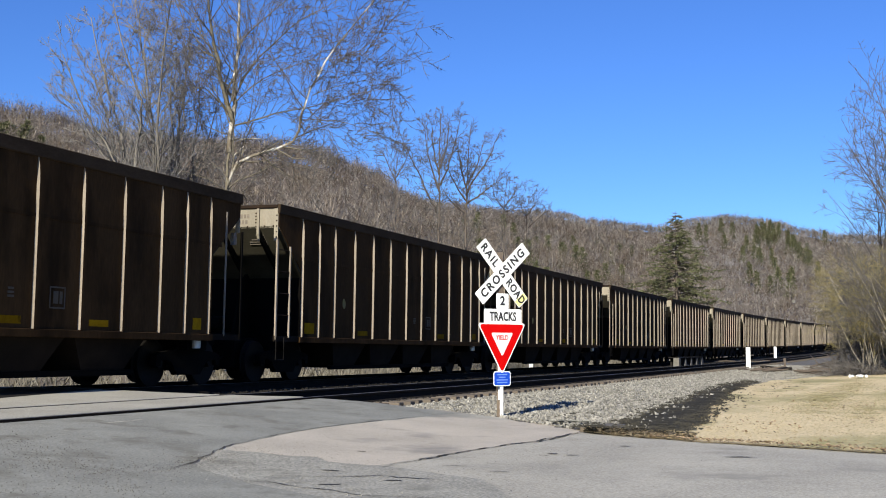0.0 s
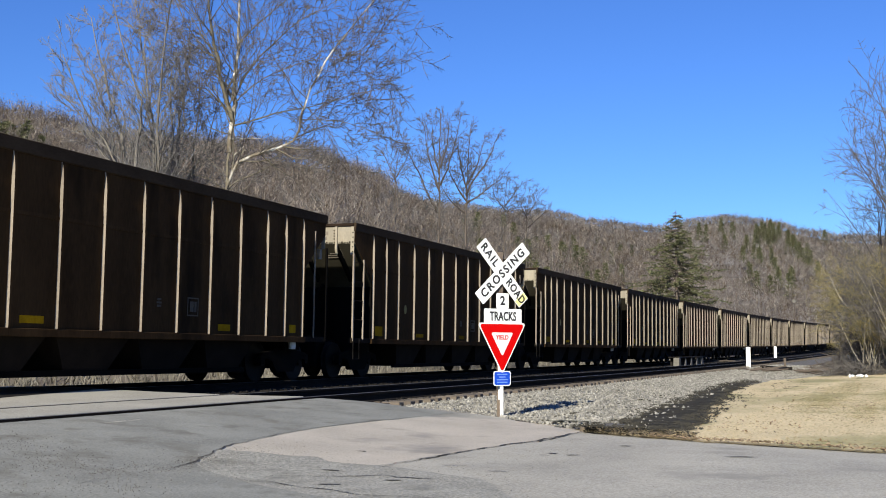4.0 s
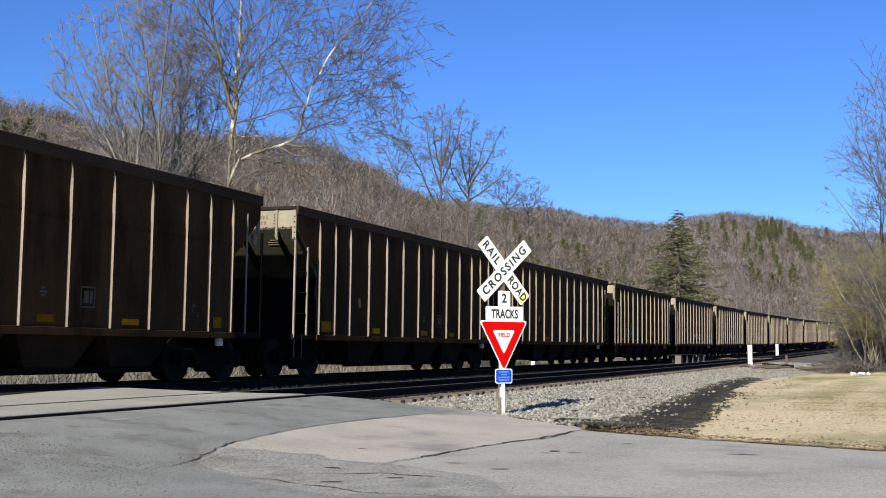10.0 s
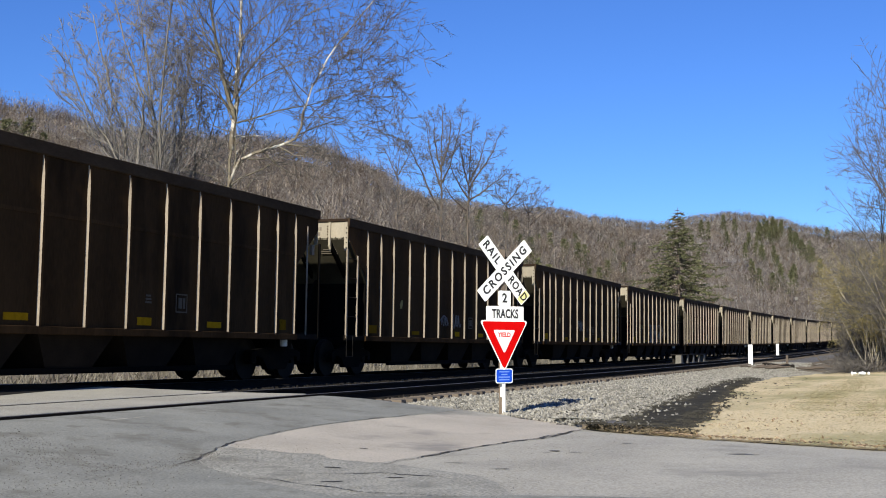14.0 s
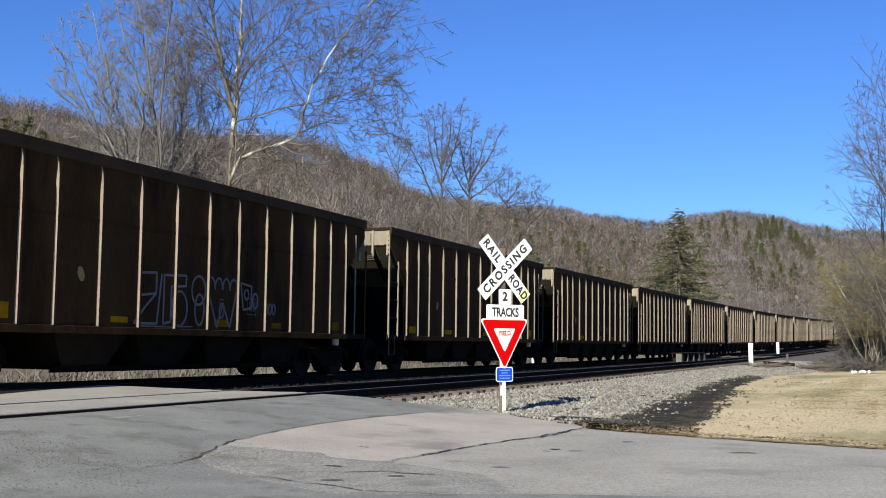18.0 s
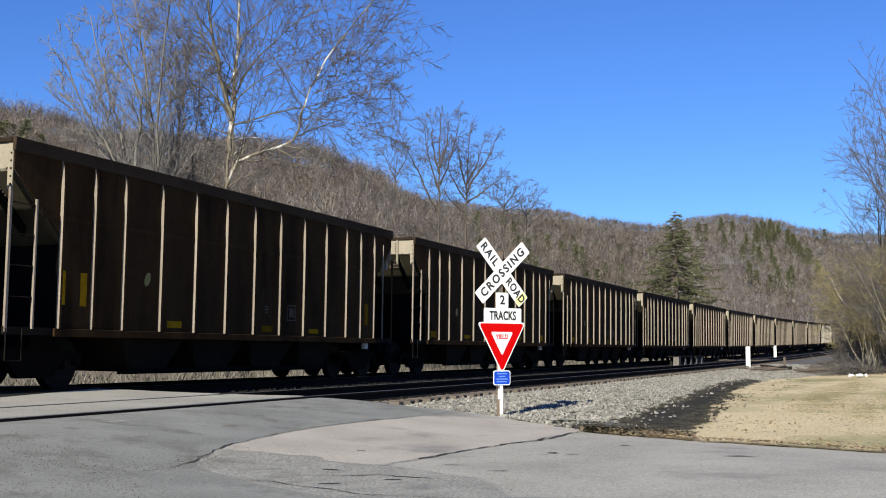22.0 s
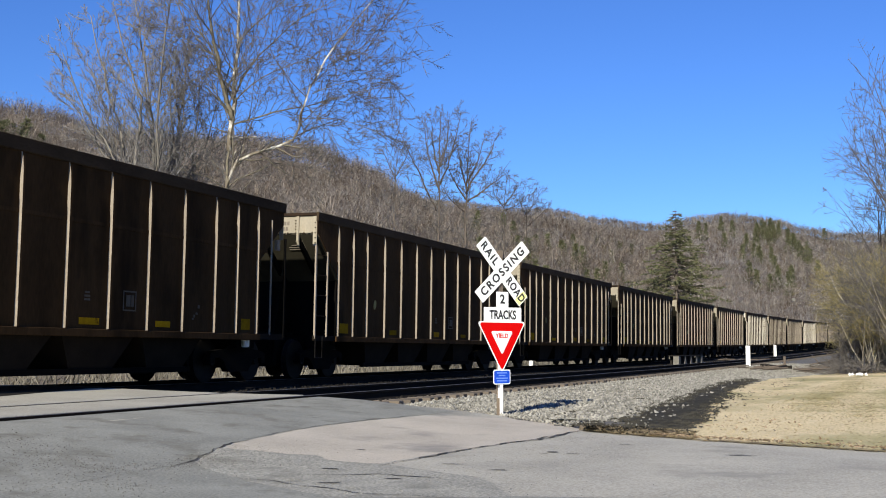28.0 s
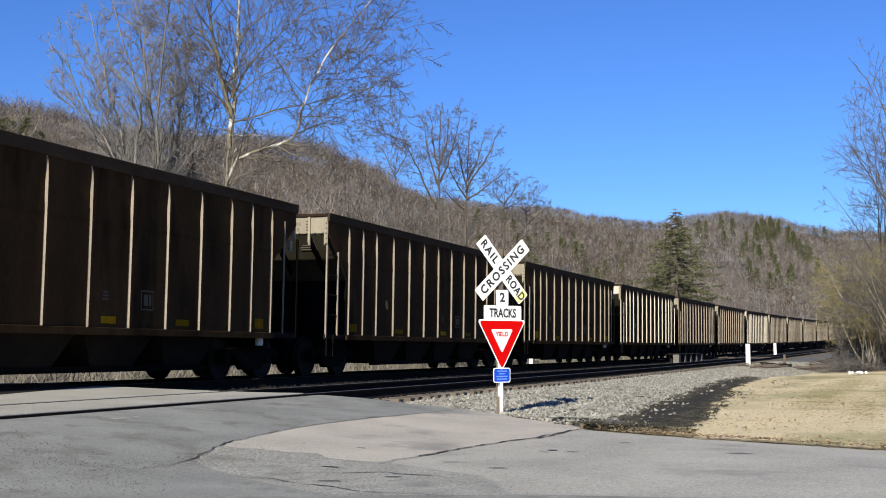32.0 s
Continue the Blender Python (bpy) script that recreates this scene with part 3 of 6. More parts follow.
def wheelset_shape():
    sh = Shape()
    prof = ((0.0, -0.80), (0.40, -0.80), (0.455, -0.795), (0.457, -0.70), (0.485, -0.685), (0.48, -0.66), (0.40, -0.665), (0.33, -0.70), (0.16, -0.715), (0.15, -0.66), (0.085, -0.655), (0.08, 0.0))
    full = list(prof) + [(r, -y) for r, y in reversed(prof[:-1])]
    n = 28
    for i in range(n):
        a = 2 * math.pi * i / n
        for r, y in full:
            sh.v.append((r * math.cos(a), y, r * math.sin(a)))
    k = len(full)
    for i in range(n):
        for j in range(k - 1):
            a, b = i * k + j, ((i + 1) % n) * k + j
            sh.f.append((a, b, b + 1, a + 1))
            sh.mi.append(0)
    # bearing caps
    sh.tube([(0, -0.98, 0), (0, -0.80, 0)], [0.10, 0.11], 10)
    sh.tube([(0, 0.80, 0), (0, 0.98, 0)], [0.11, 0.10], 10)
    return sh


def truck_frame_shape():
    """Cast side frame with an arched top, two jaws and a spring opening."""
    out = ((-1.12, 0.40), (-1.12, 0.60), (-0.95, 0.66), (-0.55, 0.70), (-0.35, 0.80), (0.35, 0.80), (0.55, 0.70), (0.95, 0.66), (1.12, 0.60), (1.12, 0.40),
           (0.98, 0.40), (0.96, 0.50), (0.80, 0.52), (0.62, 0.46), (0.40, 0.22), (-0.40, 0.22), (-0.62, 0.46), (-0.80, 0.52), (-0.96, 0.50), (-0.98, 0.40))
    sh = Shape()
    sh.prism(out, "y", -0.07, 0.07)
    for x in (-0.14, 0.0, 0.14):
        sh.tube([(x, 0, 0.30), (x, 0, 0.62)], [0.07, 0.07], 8)
    return sh


def build_car():
    car = thing("coal_hopper_car", "dusty dark brown steel coal hopper car rolling on the far track", "freight car", pose(0, 0, 0), "cars of the coal train")
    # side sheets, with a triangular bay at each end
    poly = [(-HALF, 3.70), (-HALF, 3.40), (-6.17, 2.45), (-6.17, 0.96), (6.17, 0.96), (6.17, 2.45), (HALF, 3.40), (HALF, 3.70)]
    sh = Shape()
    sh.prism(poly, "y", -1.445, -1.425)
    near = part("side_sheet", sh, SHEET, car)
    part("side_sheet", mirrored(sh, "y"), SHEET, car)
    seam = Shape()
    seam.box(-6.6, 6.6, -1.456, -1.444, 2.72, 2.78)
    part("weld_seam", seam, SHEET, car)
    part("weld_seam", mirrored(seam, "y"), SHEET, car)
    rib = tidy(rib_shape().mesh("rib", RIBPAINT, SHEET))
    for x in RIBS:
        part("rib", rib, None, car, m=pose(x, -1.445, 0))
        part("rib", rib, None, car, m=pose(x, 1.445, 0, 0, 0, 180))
    # top chords: slightly leaning channel
    sh = Shape()
    sh.prism(((-1.478, 3.668), (-1.42, 3.668), (-1.42, 3.885), (-1.494, 3.885)), "x", -HALF - 0.04, HALF + 0.04)
    part("top_chord", sh, CHORD, car, bevel=0.012)
    part("top_chord", mirrored(sh, "y"), CHORD, car, bevel=0.012)
    sh = Shape()
    sh.box(-HALF - 0.05, -HALF + 0.10, -1.42, 1.42, 3.80, 3.875)
    part("end_chord", sh, PAINT, car, bevel=0.012)
    part("end_chord", mirrored(sh, "x"), PAINT, car, bevel=0.012)
    # ends: plate, posts, slope sheet
    plate = Shape()
    plate.box(-HALF, -HALF + 0.015, -1.42, 1.42, 3.36, 3.80)
    rivets = Shape()
    for k in range(13):
        y = -1.3 + k * 0.2167
        rivets.box(-HALF - 0.008, -HALF, y - 0.016, y + 0.016, 3.385, 3.417)
    for y in (-1.395, 1.395, -0.86, 0.86, 0.07):
        for k in range(4):
            rivets.box(-HALF - 0.008, -HALF, y - 0.016, y + 0.016, 3.47 + 0.07 * k, 3.502 + 0.07 * k)
    cover = Shape()
    cover.box(-HALF - 0.02, -HALF - 0.004, -1.43, -1.33, 3.08, 3.79)
    cover_rivets = Shape()
    for k in range(5):
        cover_rivets.box(-HALF - 0.028, -HALF - 0.02, -1.41, -1.38, 3.14 + k * 0.12, 3.17 + k * 0.12)
    posts = []
    for y in (-0.93, 0.0, 0.93):
        q = Shape()
        q.prism(((-HALF - 0.04, 3.80), (-HALF - 0.04, 3.22), (-HALF + 0.02, 3.08), (-HALF + 0.02, 3.80)), "y", y - 0.028, y + 0.028)
        posts.append(q)
    slope = Shape()
    slope.prism(((-HALF, 3.36), (-4.6, 1.06), (-4.6, 1.10), (-HALF, 3.40)), "y", -1.42, 1.42)
    stiff = []
    for y in (-0.93, 0.0, 0.93):
        q = Shape()
        q.prism(((-HALF + 0.02, 3.16), (-6.45, 2.44), (-6.42, 2.60), (-HALF + 0.02, 3.36)), "y", y - 0.03, y + 0.03)
        stiff.append(q)
    bars = Shape()
    for z, count in ((3.635, 5), (3.505, 4)):
        for k in range(count):
            y = -0.32 - 0.085 * (k + (0.5 if count == 4 else 0))
            bars.box(-HALF - 0.003, -HALF, y - 0.03, y + 0.03, z - 0.045, z + 0.045)
    small = Shape()
    for k, w in enumerate((0.20, 0.16, 0.36, 0.44, 0.46)):
        z = 3.22 - k * 0.045
        xs = -HALF + (3.36 - z) * 2.705 / 2.30 - 0.012
        small.box(xs - 0.01, xs + 0.004, -0.98, -0.98 + w, z - 0.012, z + 0.012)
    for end in (0, 1):
        def pick(q):
            return mirrored(q, "x") if end else q
        ep = part("end_plate", pick(plate), ENDPAINT, car, "cream end plate in a sunlit tone with rivet heads")
        for fy in (0, 1):
            cv = part("corner_cover", mirrored(pick(cover), "y") if fy else pick(cover), ENDPAINT, car)
            tagged(part("rivet_heads", mirrored(pick(cover_rivets), "y") if fy else pick(cover_rivets), PAINT, cv), kind="stuff")
        tagged(part("rivet_heads", pick(rivets), PAINT, ep), kind="stuff")
        tagged(part("reporting_marks", pick(bars), FADEDMARK, ep, "worn dark stencilled marks"), kind="stuff")
        for q in posts:
            part("end_post", pick(q), ENDPAINT, car)
        sl = part("slope_sheet", pick(slope), SLOPE, car)
        tagged(part("stencil_lines", pick(small), STENCIL, sl, "small white stencilled lines"), kind="stuff")
        for q in stiff:
            part("slope_stiffener", pick(q), UNDER, car)
    # Solid blocks stand in for hidden gear and stop light showing through.
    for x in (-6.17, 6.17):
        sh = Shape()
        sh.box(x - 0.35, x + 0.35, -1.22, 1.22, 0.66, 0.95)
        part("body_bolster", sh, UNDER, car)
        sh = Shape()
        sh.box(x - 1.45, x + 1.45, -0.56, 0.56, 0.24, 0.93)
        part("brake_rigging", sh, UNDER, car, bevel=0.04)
    # Assumed web plate, added so the end bay looks dark.
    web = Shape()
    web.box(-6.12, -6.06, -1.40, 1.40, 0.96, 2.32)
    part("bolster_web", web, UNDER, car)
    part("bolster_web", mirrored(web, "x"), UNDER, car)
    # assumed brake gear under the slope sheets, added dark to close a bright gap
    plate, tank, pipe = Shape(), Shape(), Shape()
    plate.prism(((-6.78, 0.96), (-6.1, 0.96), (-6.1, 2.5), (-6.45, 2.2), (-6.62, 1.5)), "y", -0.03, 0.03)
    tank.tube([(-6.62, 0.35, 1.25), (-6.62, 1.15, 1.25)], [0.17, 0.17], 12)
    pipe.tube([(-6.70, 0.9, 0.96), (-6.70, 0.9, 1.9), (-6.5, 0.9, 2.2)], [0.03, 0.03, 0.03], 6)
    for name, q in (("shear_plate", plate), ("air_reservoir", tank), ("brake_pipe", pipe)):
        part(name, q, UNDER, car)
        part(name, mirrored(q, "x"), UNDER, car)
    # corner posts, ladders, stirrups at the four corners
    post = Shape()
    post.box(-HALF - 0.095, -HALF - 0.045, -1.475, -1.435, 0.90, 3.10)
    lad = Shape()
    lad.box(-6.815, -6.782, -1.49, -1.45, 0.95, 2.98)
    rungs = []
    for z in (1.44, 1.92, 2.40, 2.88):
        q = Shape()
        q.tube([(-HALF - 0.07, -1.46, z), (-6.80, -1.46, z)], [0.010, 0.010], 6)
        rungs.append(q)
    thin = Shape()
    thin.box(-6.765, -6.742, -1.475, -1.445, 0.95, 3.45)
    stir = Shape()
    stir.tube([(-HALF - 0.075, -1.48, 0.95), (-HALF - 0.075, -1.48, 0.46), (-HALF + 0.28, -1.48, 0.46), (-HALF + 0.28, -1.48, 0.95)], [0.012] * 4, 5)
    plat = Shape()
    plat.box(-HALF - 0.1, -5.9, -1.46, -1.36, 0.86, 0.98)
    for fx in (0, 1):
        for fy in (0, 1):
            def corner(q):
                q = mirrored(q, "x") if fx else q
                return mirrored(q, "y") if fy else q
            # The posts without ladders get the shade-black colour, not lit paint.
            part("corner_post", corner(post), RIBPAINT if fx == fy else UNDER, car)
            if fx == fy:
                ladder = part("ladder", corner(lad), RIBPAINT, car, "narrow side ladder with round rungs")
                for q in rungs:
                    part("rung", corner(q), PAINT, ladder)
                part("stirrup_step", corner(stir), WHEEL, car)
            else:
                part("end_bay_post", corner(thin), RIBPAINT, car)
            part("end_sill", corner(plat), CHUTE, car)
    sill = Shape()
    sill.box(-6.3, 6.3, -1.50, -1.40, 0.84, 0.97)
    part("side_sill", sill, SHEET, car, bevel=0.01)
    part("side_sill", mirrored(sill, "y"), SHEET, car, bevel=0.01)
    sh = Shape()
    sh.box(-HALF - 0.1, HALF + 0.1, -0.2, 0.2, 0.72, 1.05)
    part("centre_sill", sh, UNDER, car)
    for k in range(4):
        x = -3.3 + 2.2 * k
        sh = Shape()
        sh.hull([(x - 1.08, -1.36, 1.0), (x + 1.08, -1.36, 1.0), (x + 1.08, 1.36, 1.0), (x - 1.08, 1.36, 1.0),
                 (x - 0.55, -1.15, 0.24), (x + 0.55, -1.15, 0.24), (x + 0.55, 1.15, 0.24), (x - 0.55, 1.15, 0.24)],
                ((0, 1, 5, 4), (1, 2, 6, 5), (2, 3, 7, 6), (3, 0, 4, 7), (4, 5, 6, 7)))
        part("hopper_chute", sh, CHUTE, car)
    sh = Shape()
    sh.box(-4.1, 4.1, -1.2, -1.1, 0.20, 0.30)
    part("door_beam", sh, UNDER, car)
    coup = Shape()
    coup.box(-HALF - 0.72, -HALF - 0.05, -0.09, 0.09, 0.76, 0.94)
    coup.box(-HALF - 0.80, -HALF - 0.52, -0.16, 0.16, 0.70, 1.0)
    coup.tube([(-HALF - 0.1, -0.35, 0.70), (-HALF - 0.45, -0.30, 0.45), (-HALF - 0.78, -0.12, 0.55)], [0.025] * 3, 5)
    part("coupler", coup, UNDER, car, "steel knuckle coupler and air hose")
    part("coupler", mirrored(coup, "x"), UNDER, car, "steel knuckle coupler and air hose")
    cup = Shape()
    cup.tube([(6.02, -1.30, 0.69), (6.02, -1.30, 0.72), (6.02, -1.30, 0.88), (6.02, -1.30, 0.91)], [0.075, 0.085, 0.085, 0.05], 12)
    part("brake_reservoir", cup, CUPWHITE, car, "small white cylinder under the sill")
    rod = Shape()
    rod.box(HALF, HALF + 0.12, -1.30, -1.22, 2.84, 3.08)
    part("hand_brake", rod, RIBPAINT, car, "pale hand brake housing on the end")
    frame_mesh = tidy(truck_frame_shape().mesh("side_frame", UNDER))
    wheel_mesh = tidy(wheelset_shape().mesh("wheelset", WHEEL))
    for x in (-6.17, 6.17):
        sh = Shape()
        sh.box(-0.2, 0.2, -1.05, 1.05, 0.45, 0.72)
        truck = part("truck", sh, UNDER, car, "cast steel two-axle truck in shade-black colour", m=pose(x, 0, -0.05))
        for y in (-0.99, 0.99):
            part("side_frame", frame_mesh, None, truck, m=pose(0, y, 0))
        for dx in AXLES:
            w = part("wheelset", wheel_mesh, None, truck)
            w.matrix_parent_inverse = pose(dx, 0, 0.457)
            WHEELS.append(w)
    return car


WHEELS = []
# tapes along the sill: bay, width, height, base
PATCHES = ((0, 0.46, 0.22, 1.05), (3, 0.56, 0.11, 1.05), (6, 0.48, 0.12, 1.04), (8, 0.48, 0.11, 1.04), (11, 0.34, 0.20, 1.05))


def panel(car, name, mat, x, z, w, h, label, y=-1.452):
    sh = Shape()
    sh.box(x - w / 2, x + w / 2, y, y + 0.012, z, z + h)
    return part(name, sh, mat, car, label)


def dress_car(car, k):
    """The tapes, stencils and marks that set one car apart from the next."""
    rnd = random.Random(100 + k)
    for bay, w, h, z in PATCHES:
        if (rnd.random() < 0.1 and bay) or (k in (8, 15) and bay in (0, 11)):
            continue
        x = (RIBS[bay] + RIBS[bay + 1]) / 2 + rnd.uniform(-0.08, 0.08)
        panel(car, "reflector_tape", YELLOW, x, z, w * rnd.uniform(0.8, 1.1), h * rnd.uniform(0.85, 1.25), "grimy yellow reflective tape")
    if k in (8, 15):
        panel(car, "reflector_tape", YELLOW, (RIBS[0] + RIBS[1]) / 2 + (-0.2 if k == 8 else 0.2), 1.35, 0.16, 0.55, "upright strip of yellow reflective tape")
        if k == 15:
            panel(car, "reflector_tape", YELLOW, (RIBS[0] + RIBS[1]) / 2 - 0.32, 1.36, 0.12, 0.55, "upright strip of yellow reflective tape")
        panel(car, "reflector_tape", YELLOW, (RIBS[11] + RIBS[12]) / 2, 1.3, 0.2, 0.55, "upright strip of yellow reflective tape")
    sh = Shape()
    x, z = (RIBS[2] + RIBS[3]) / 2 + rnd.uniform(-0.05, 0.2), 1.85 + rnd.uniform(-0.06, 0.08)
    lean = rnd.uniform(-0.3, 0.3)
    rim = [(x + 0.085 * math.cos(a) + lean * 0.12 * math.sin(a), z + 0.125 * math.sin(a)) for a in (6.283 * k / 14 for k in range(14))]
    sh.prism(rim, "y", -1.452, -1.446)
    part("round_mark", sh, OVAL, car, "faded oval painted mark")
    x = (RIBS[7] + RIBS[8]) / 2 + rnd.uniform(-0.06, 0.06)
    sh = Shape()
    for a, b, c, d in ((-0.19, 0.19, 0.0, 0.025), (-0.19, 0.19, 0.33, 0.355), (-0.19, -0.165, 0, 0.355), (0.165, 0.19, 0, 0.355), (-0.1, 0.02, 0.08, 0.28), (0.05, 0.12, 0.08, 0.28)):
        sh.box(x + a, x + b, -1.451, -1.444, 1.30 + c, 1.30 + d)
    part("data_panel", sh, STENCIL, car, "faded white stencilled data box")
    x = (RIBS[6] + RIBS[7]) / 2 + rnd.uniform(-0.1, 0.1)
    for q in range(3):
        w = rnd.uniform(0.05, 0.1)
        sh = Shape()
        sh.box(x - w, x + w, -1.451, -1.444, 1.44 + q * 0.06, 1.475 + q * 0.06)
        part("stencil_line", sh, STENCIL, car, "faded white stencilled line")
    # dust scuffs low on the sheets
    if rnd.random() < 0.35:
        bay = rnd.choice((4, 9, 10))
        x = (RIBS[bay] + RIBS[bay + 1]) / 2
        sh = Shape()
        for q in range(4):
            w = rnd.uniform(0.02, 0.05)
            u, v = x + rnd.uniform(-0.2, 0.2), 1.15 + rnd.uniform(0, 0.3)
            sh.box(u - w, u + w, -1.4505, -1.444, v, v + rnd.uniform(0.03, 0.08))
        part("chalk_mark", sh, STENCIL, car, "small smeared chalk marks")


def graffiti(car):
    """Outlined spray lettering across four bays, as plain strokes."""
    rnd = random.Random(8)
    sh = Shape()

    def stroke(pts, w=0.022):
        pts = [((x + 3.3) * 0.8 - 2.35, z) for x, z in pts]
        for (a, b), (c, d) in zip(pts, pts[1:]):
            t = Vector((c - a, 0, d - b))
            if t.length < 1e-4:
                continue
            m = Matrix.Translation(((a + c) / 2, -1.45, (b + d) / 2)) @ Matrix.Rotation(-math.atan2(d - b, c - a), 4, "Y")
            sh.box(-t.length / 2 - w * 0.4, t.length / 2 + w * 0.4, -0.004, 0.004, -w, w, m)

    def bubble(cx, cz, rx, rz, a0=0, a1=360):
        stroke([(cx + rx * math.cos(radians(a0 + (a1 - a0) * i / 14)), cz + rz * math.sin(radians(a0 + (a1 - a0) * i / 14))) for i in range(15)])
    stroke([(-3.15, 1.95), (-2.5, 1.98), (-2.5, 1.6), (-3.1, 1.55), (-3.15, 1.95)])
    stroke([(-2.5, 1.6), (-2.9, 1.35), (-3.3, 1.05), (-2.45, 1.05), (-2.3, 1.95)])
    stroke([(-2.2, 1.95), (-1.3, 1.98), (-1.3, 1.78), (-1.9, 1.75), (-1.9, 1.1), (-2.2, 1.05), (-2.2, 1.95)])
    bubble(-1.55, 1.35, 0.32, 0.33)
    bubble(-0.75, 1.72, 0.30, 0.28)
    bubble(-0.70, 1.35, 0.2, 0.3)
    for x in (-0.2, 0.15, 0.5, 0.85):
        bubble(x, 1.78, 0.17, 0.22, 0, 180)
    stroke([(-0.36, 1.78), (0.1, 1.02), (0.36, 1.5), (0.7, 1.02), (1.0, 1.78)])
    bubble(0.3, 1.35, 0.10, 0.14)
    stroke([(1.2, 1.95), (1.75, 1.9), (1.75, 1.45), (1.35, 1.4), (1.2, 1.95)])
    bubble(1.5, 1.72, 0.11, 0.1)
    bubble(1.95, 1.60, 0.13, 0.16)
    stroke([(-3.2, 1.0), (-2.0, 1.0), (-1.0, 1.02)], 0.012)
    for x in (2.55, 2.75, 2.95):
        bubble(x, 1.45, 0.08, 0.11)
    part("graffiti_lettering", sh, GRAFFITI, car, "pale blue outlined spray-painted lettering")


def tag(car, n):
    """Small scribbled tags."""
    rnd = random.Random(n)
    for x in ((-4.93, -3.95) if n == 9 else (-0.6, 0.4) if n == 10 else (-0.55,)):
        sh = Shape()
        p1, p2, p3 = rnd.uniform(2, 4), rnd.uniform(4, 7), rnd.uniform(0, 6)
        px, pz = x - 0.34, 1.5
        for k in range(120):
            u = k / 119
            if n == 11:
                # a row of tight rounded loops
                qx, qz = x - 0.36 + 0.72 * u + 0.13 * math.cos(u * 38), 1.66 + 0.16 * math.sin(u * 38) + 0.06 * math.sin(u * 11)
            else:
                qx = x - 0.34 + 0.68 * u + 0.09 * math.sin(u * 9 * p1 + p3)
                qz = 1.5 + 0.20 * math.sin(u * 6 * p2 + p3) * (0.5 + 0.5 * math.sin(u * 3.1)) + 0.06 * math.sin(u * 31)
            t = math.hypot(qx - px, qz - pz)
            if k and t > 1e-4:
                m = Matrix.Translation(((px + qx) / 2, -1.45, (pz + qz) / 2)) @ Matrix.Rotation(-math.atan2(qz - pz, qx - px), 4, "Y")
                sh.box(-t / 2 - 0.004, t / 2 + 0.004, -0.004, 0.004, -0.012, 0.012, m)
            px, pz = qx, qz
        part("graffiti_tag", sh, GRAFFITI, car, "small pale spray-painted tag")


CARS = []
LEAD, PITCH_LEN = 22.386, 16.2


def build_train():
    first = build_car()
    for n in range(-3, 37):
        car = first if n == -3 else copy_thing(first, pose(0, 0, 0))
        CARS.append((n, car))
    for n, car in CARS:
        dress_car(car, n)
        if n == 12:
            graffiti(car)
            car["label"] = "dusty dark brown coal hopper car with pale blue graffiti"
        if n in (9, 10, 11):
            tag(car, n)
        if n in (25, 28):
            pale_car(car)


def pale_car(car):
    car["label"] = "brown coal hopper car with pale grey ribs and ends"
    for o in car.children:
        if o.name.split(".")[0] in ("rib", "end_plate", "end_post", "corner_post"):
            o.data = o.data.copy()
            o.data.materials[0] = PALERIB


# ---- crossing sign ----
def text_mesh(body, size, sx=1.0, spacing=1.0):
    cu = bpy.data.curves.new("letters", "FONT")
    cu.body, cu.size, cu.align_x, cu.align_y, cu.extrude, cu.offset = body, size, "CENTER", "CENTER", 0.001, size * 0.03
    cu.resolution_u = 3
    cu.space_character = spacing
    ob = bpy.data.objects.new("letters", cu)
    me = bpy.data.meshes.new_from_object(ob)
    bpy.data.objects.remove(ob)
    me.transform(Matrix.Diagonal((sx, 1, 1, 1)))
    # stand the letters up, facing -y
    me.transform(Matrix.Rotation(radians(90), 4, "X"))
    return me


def lettering(name, body, size, mat, parent, m, sx=1.0, label="", spacing=1.0):
    me = text_mesh(body, size, sx, spacing)
    me.materials.append(mat)
    ob = new(name, me)
    ob.parent = parent
    ob.matrix_basis = m
    if label:
        ob["label"] = label
    return ob


def rounded(w, h, r, n=4):
    pts = []
    for cx, cz, a in ((w / 2 - r, h / 2 - r, 0), (-w / 2 + r, h / 2 - r, 90), (-w / 2 + r, -h / 2 + r, 180), (w / 2 - r, -h / 2 + r, 270)):
        for i in range(n + 1):
            t = radians(a + 90 * i / n)
            pts.append((cx + r * math.cos(t), cz + r * math.sin(t)))
    return pts


def round_triangle(side, r, n=5):
    """Point-down triangle with rounded corners, centred on its box's top middle."""
    h = side * math.sqrt(3) / 2
    cs = [(-side / 2, 0), (0, -h), (side / 2, 0)]
    inset = r * 2
    pts = []
    for i, (x, z) in enumerate(cs):
        gx, gz = 0, -h / 3
        d = math.hypot(gx - x, gz - z)
        ox, oz = x + (gx - x) / d * inset, z + (gz - z) / d * inset
        a0 = {0: 90, 1: 210, 2: 330}[i]
        for k in range(n + 1):
            t = radians(a0 + 120 * k / n)
            pts.append((ox + r * math.cos(t), oz + r * math.sin(t)))
    return pts


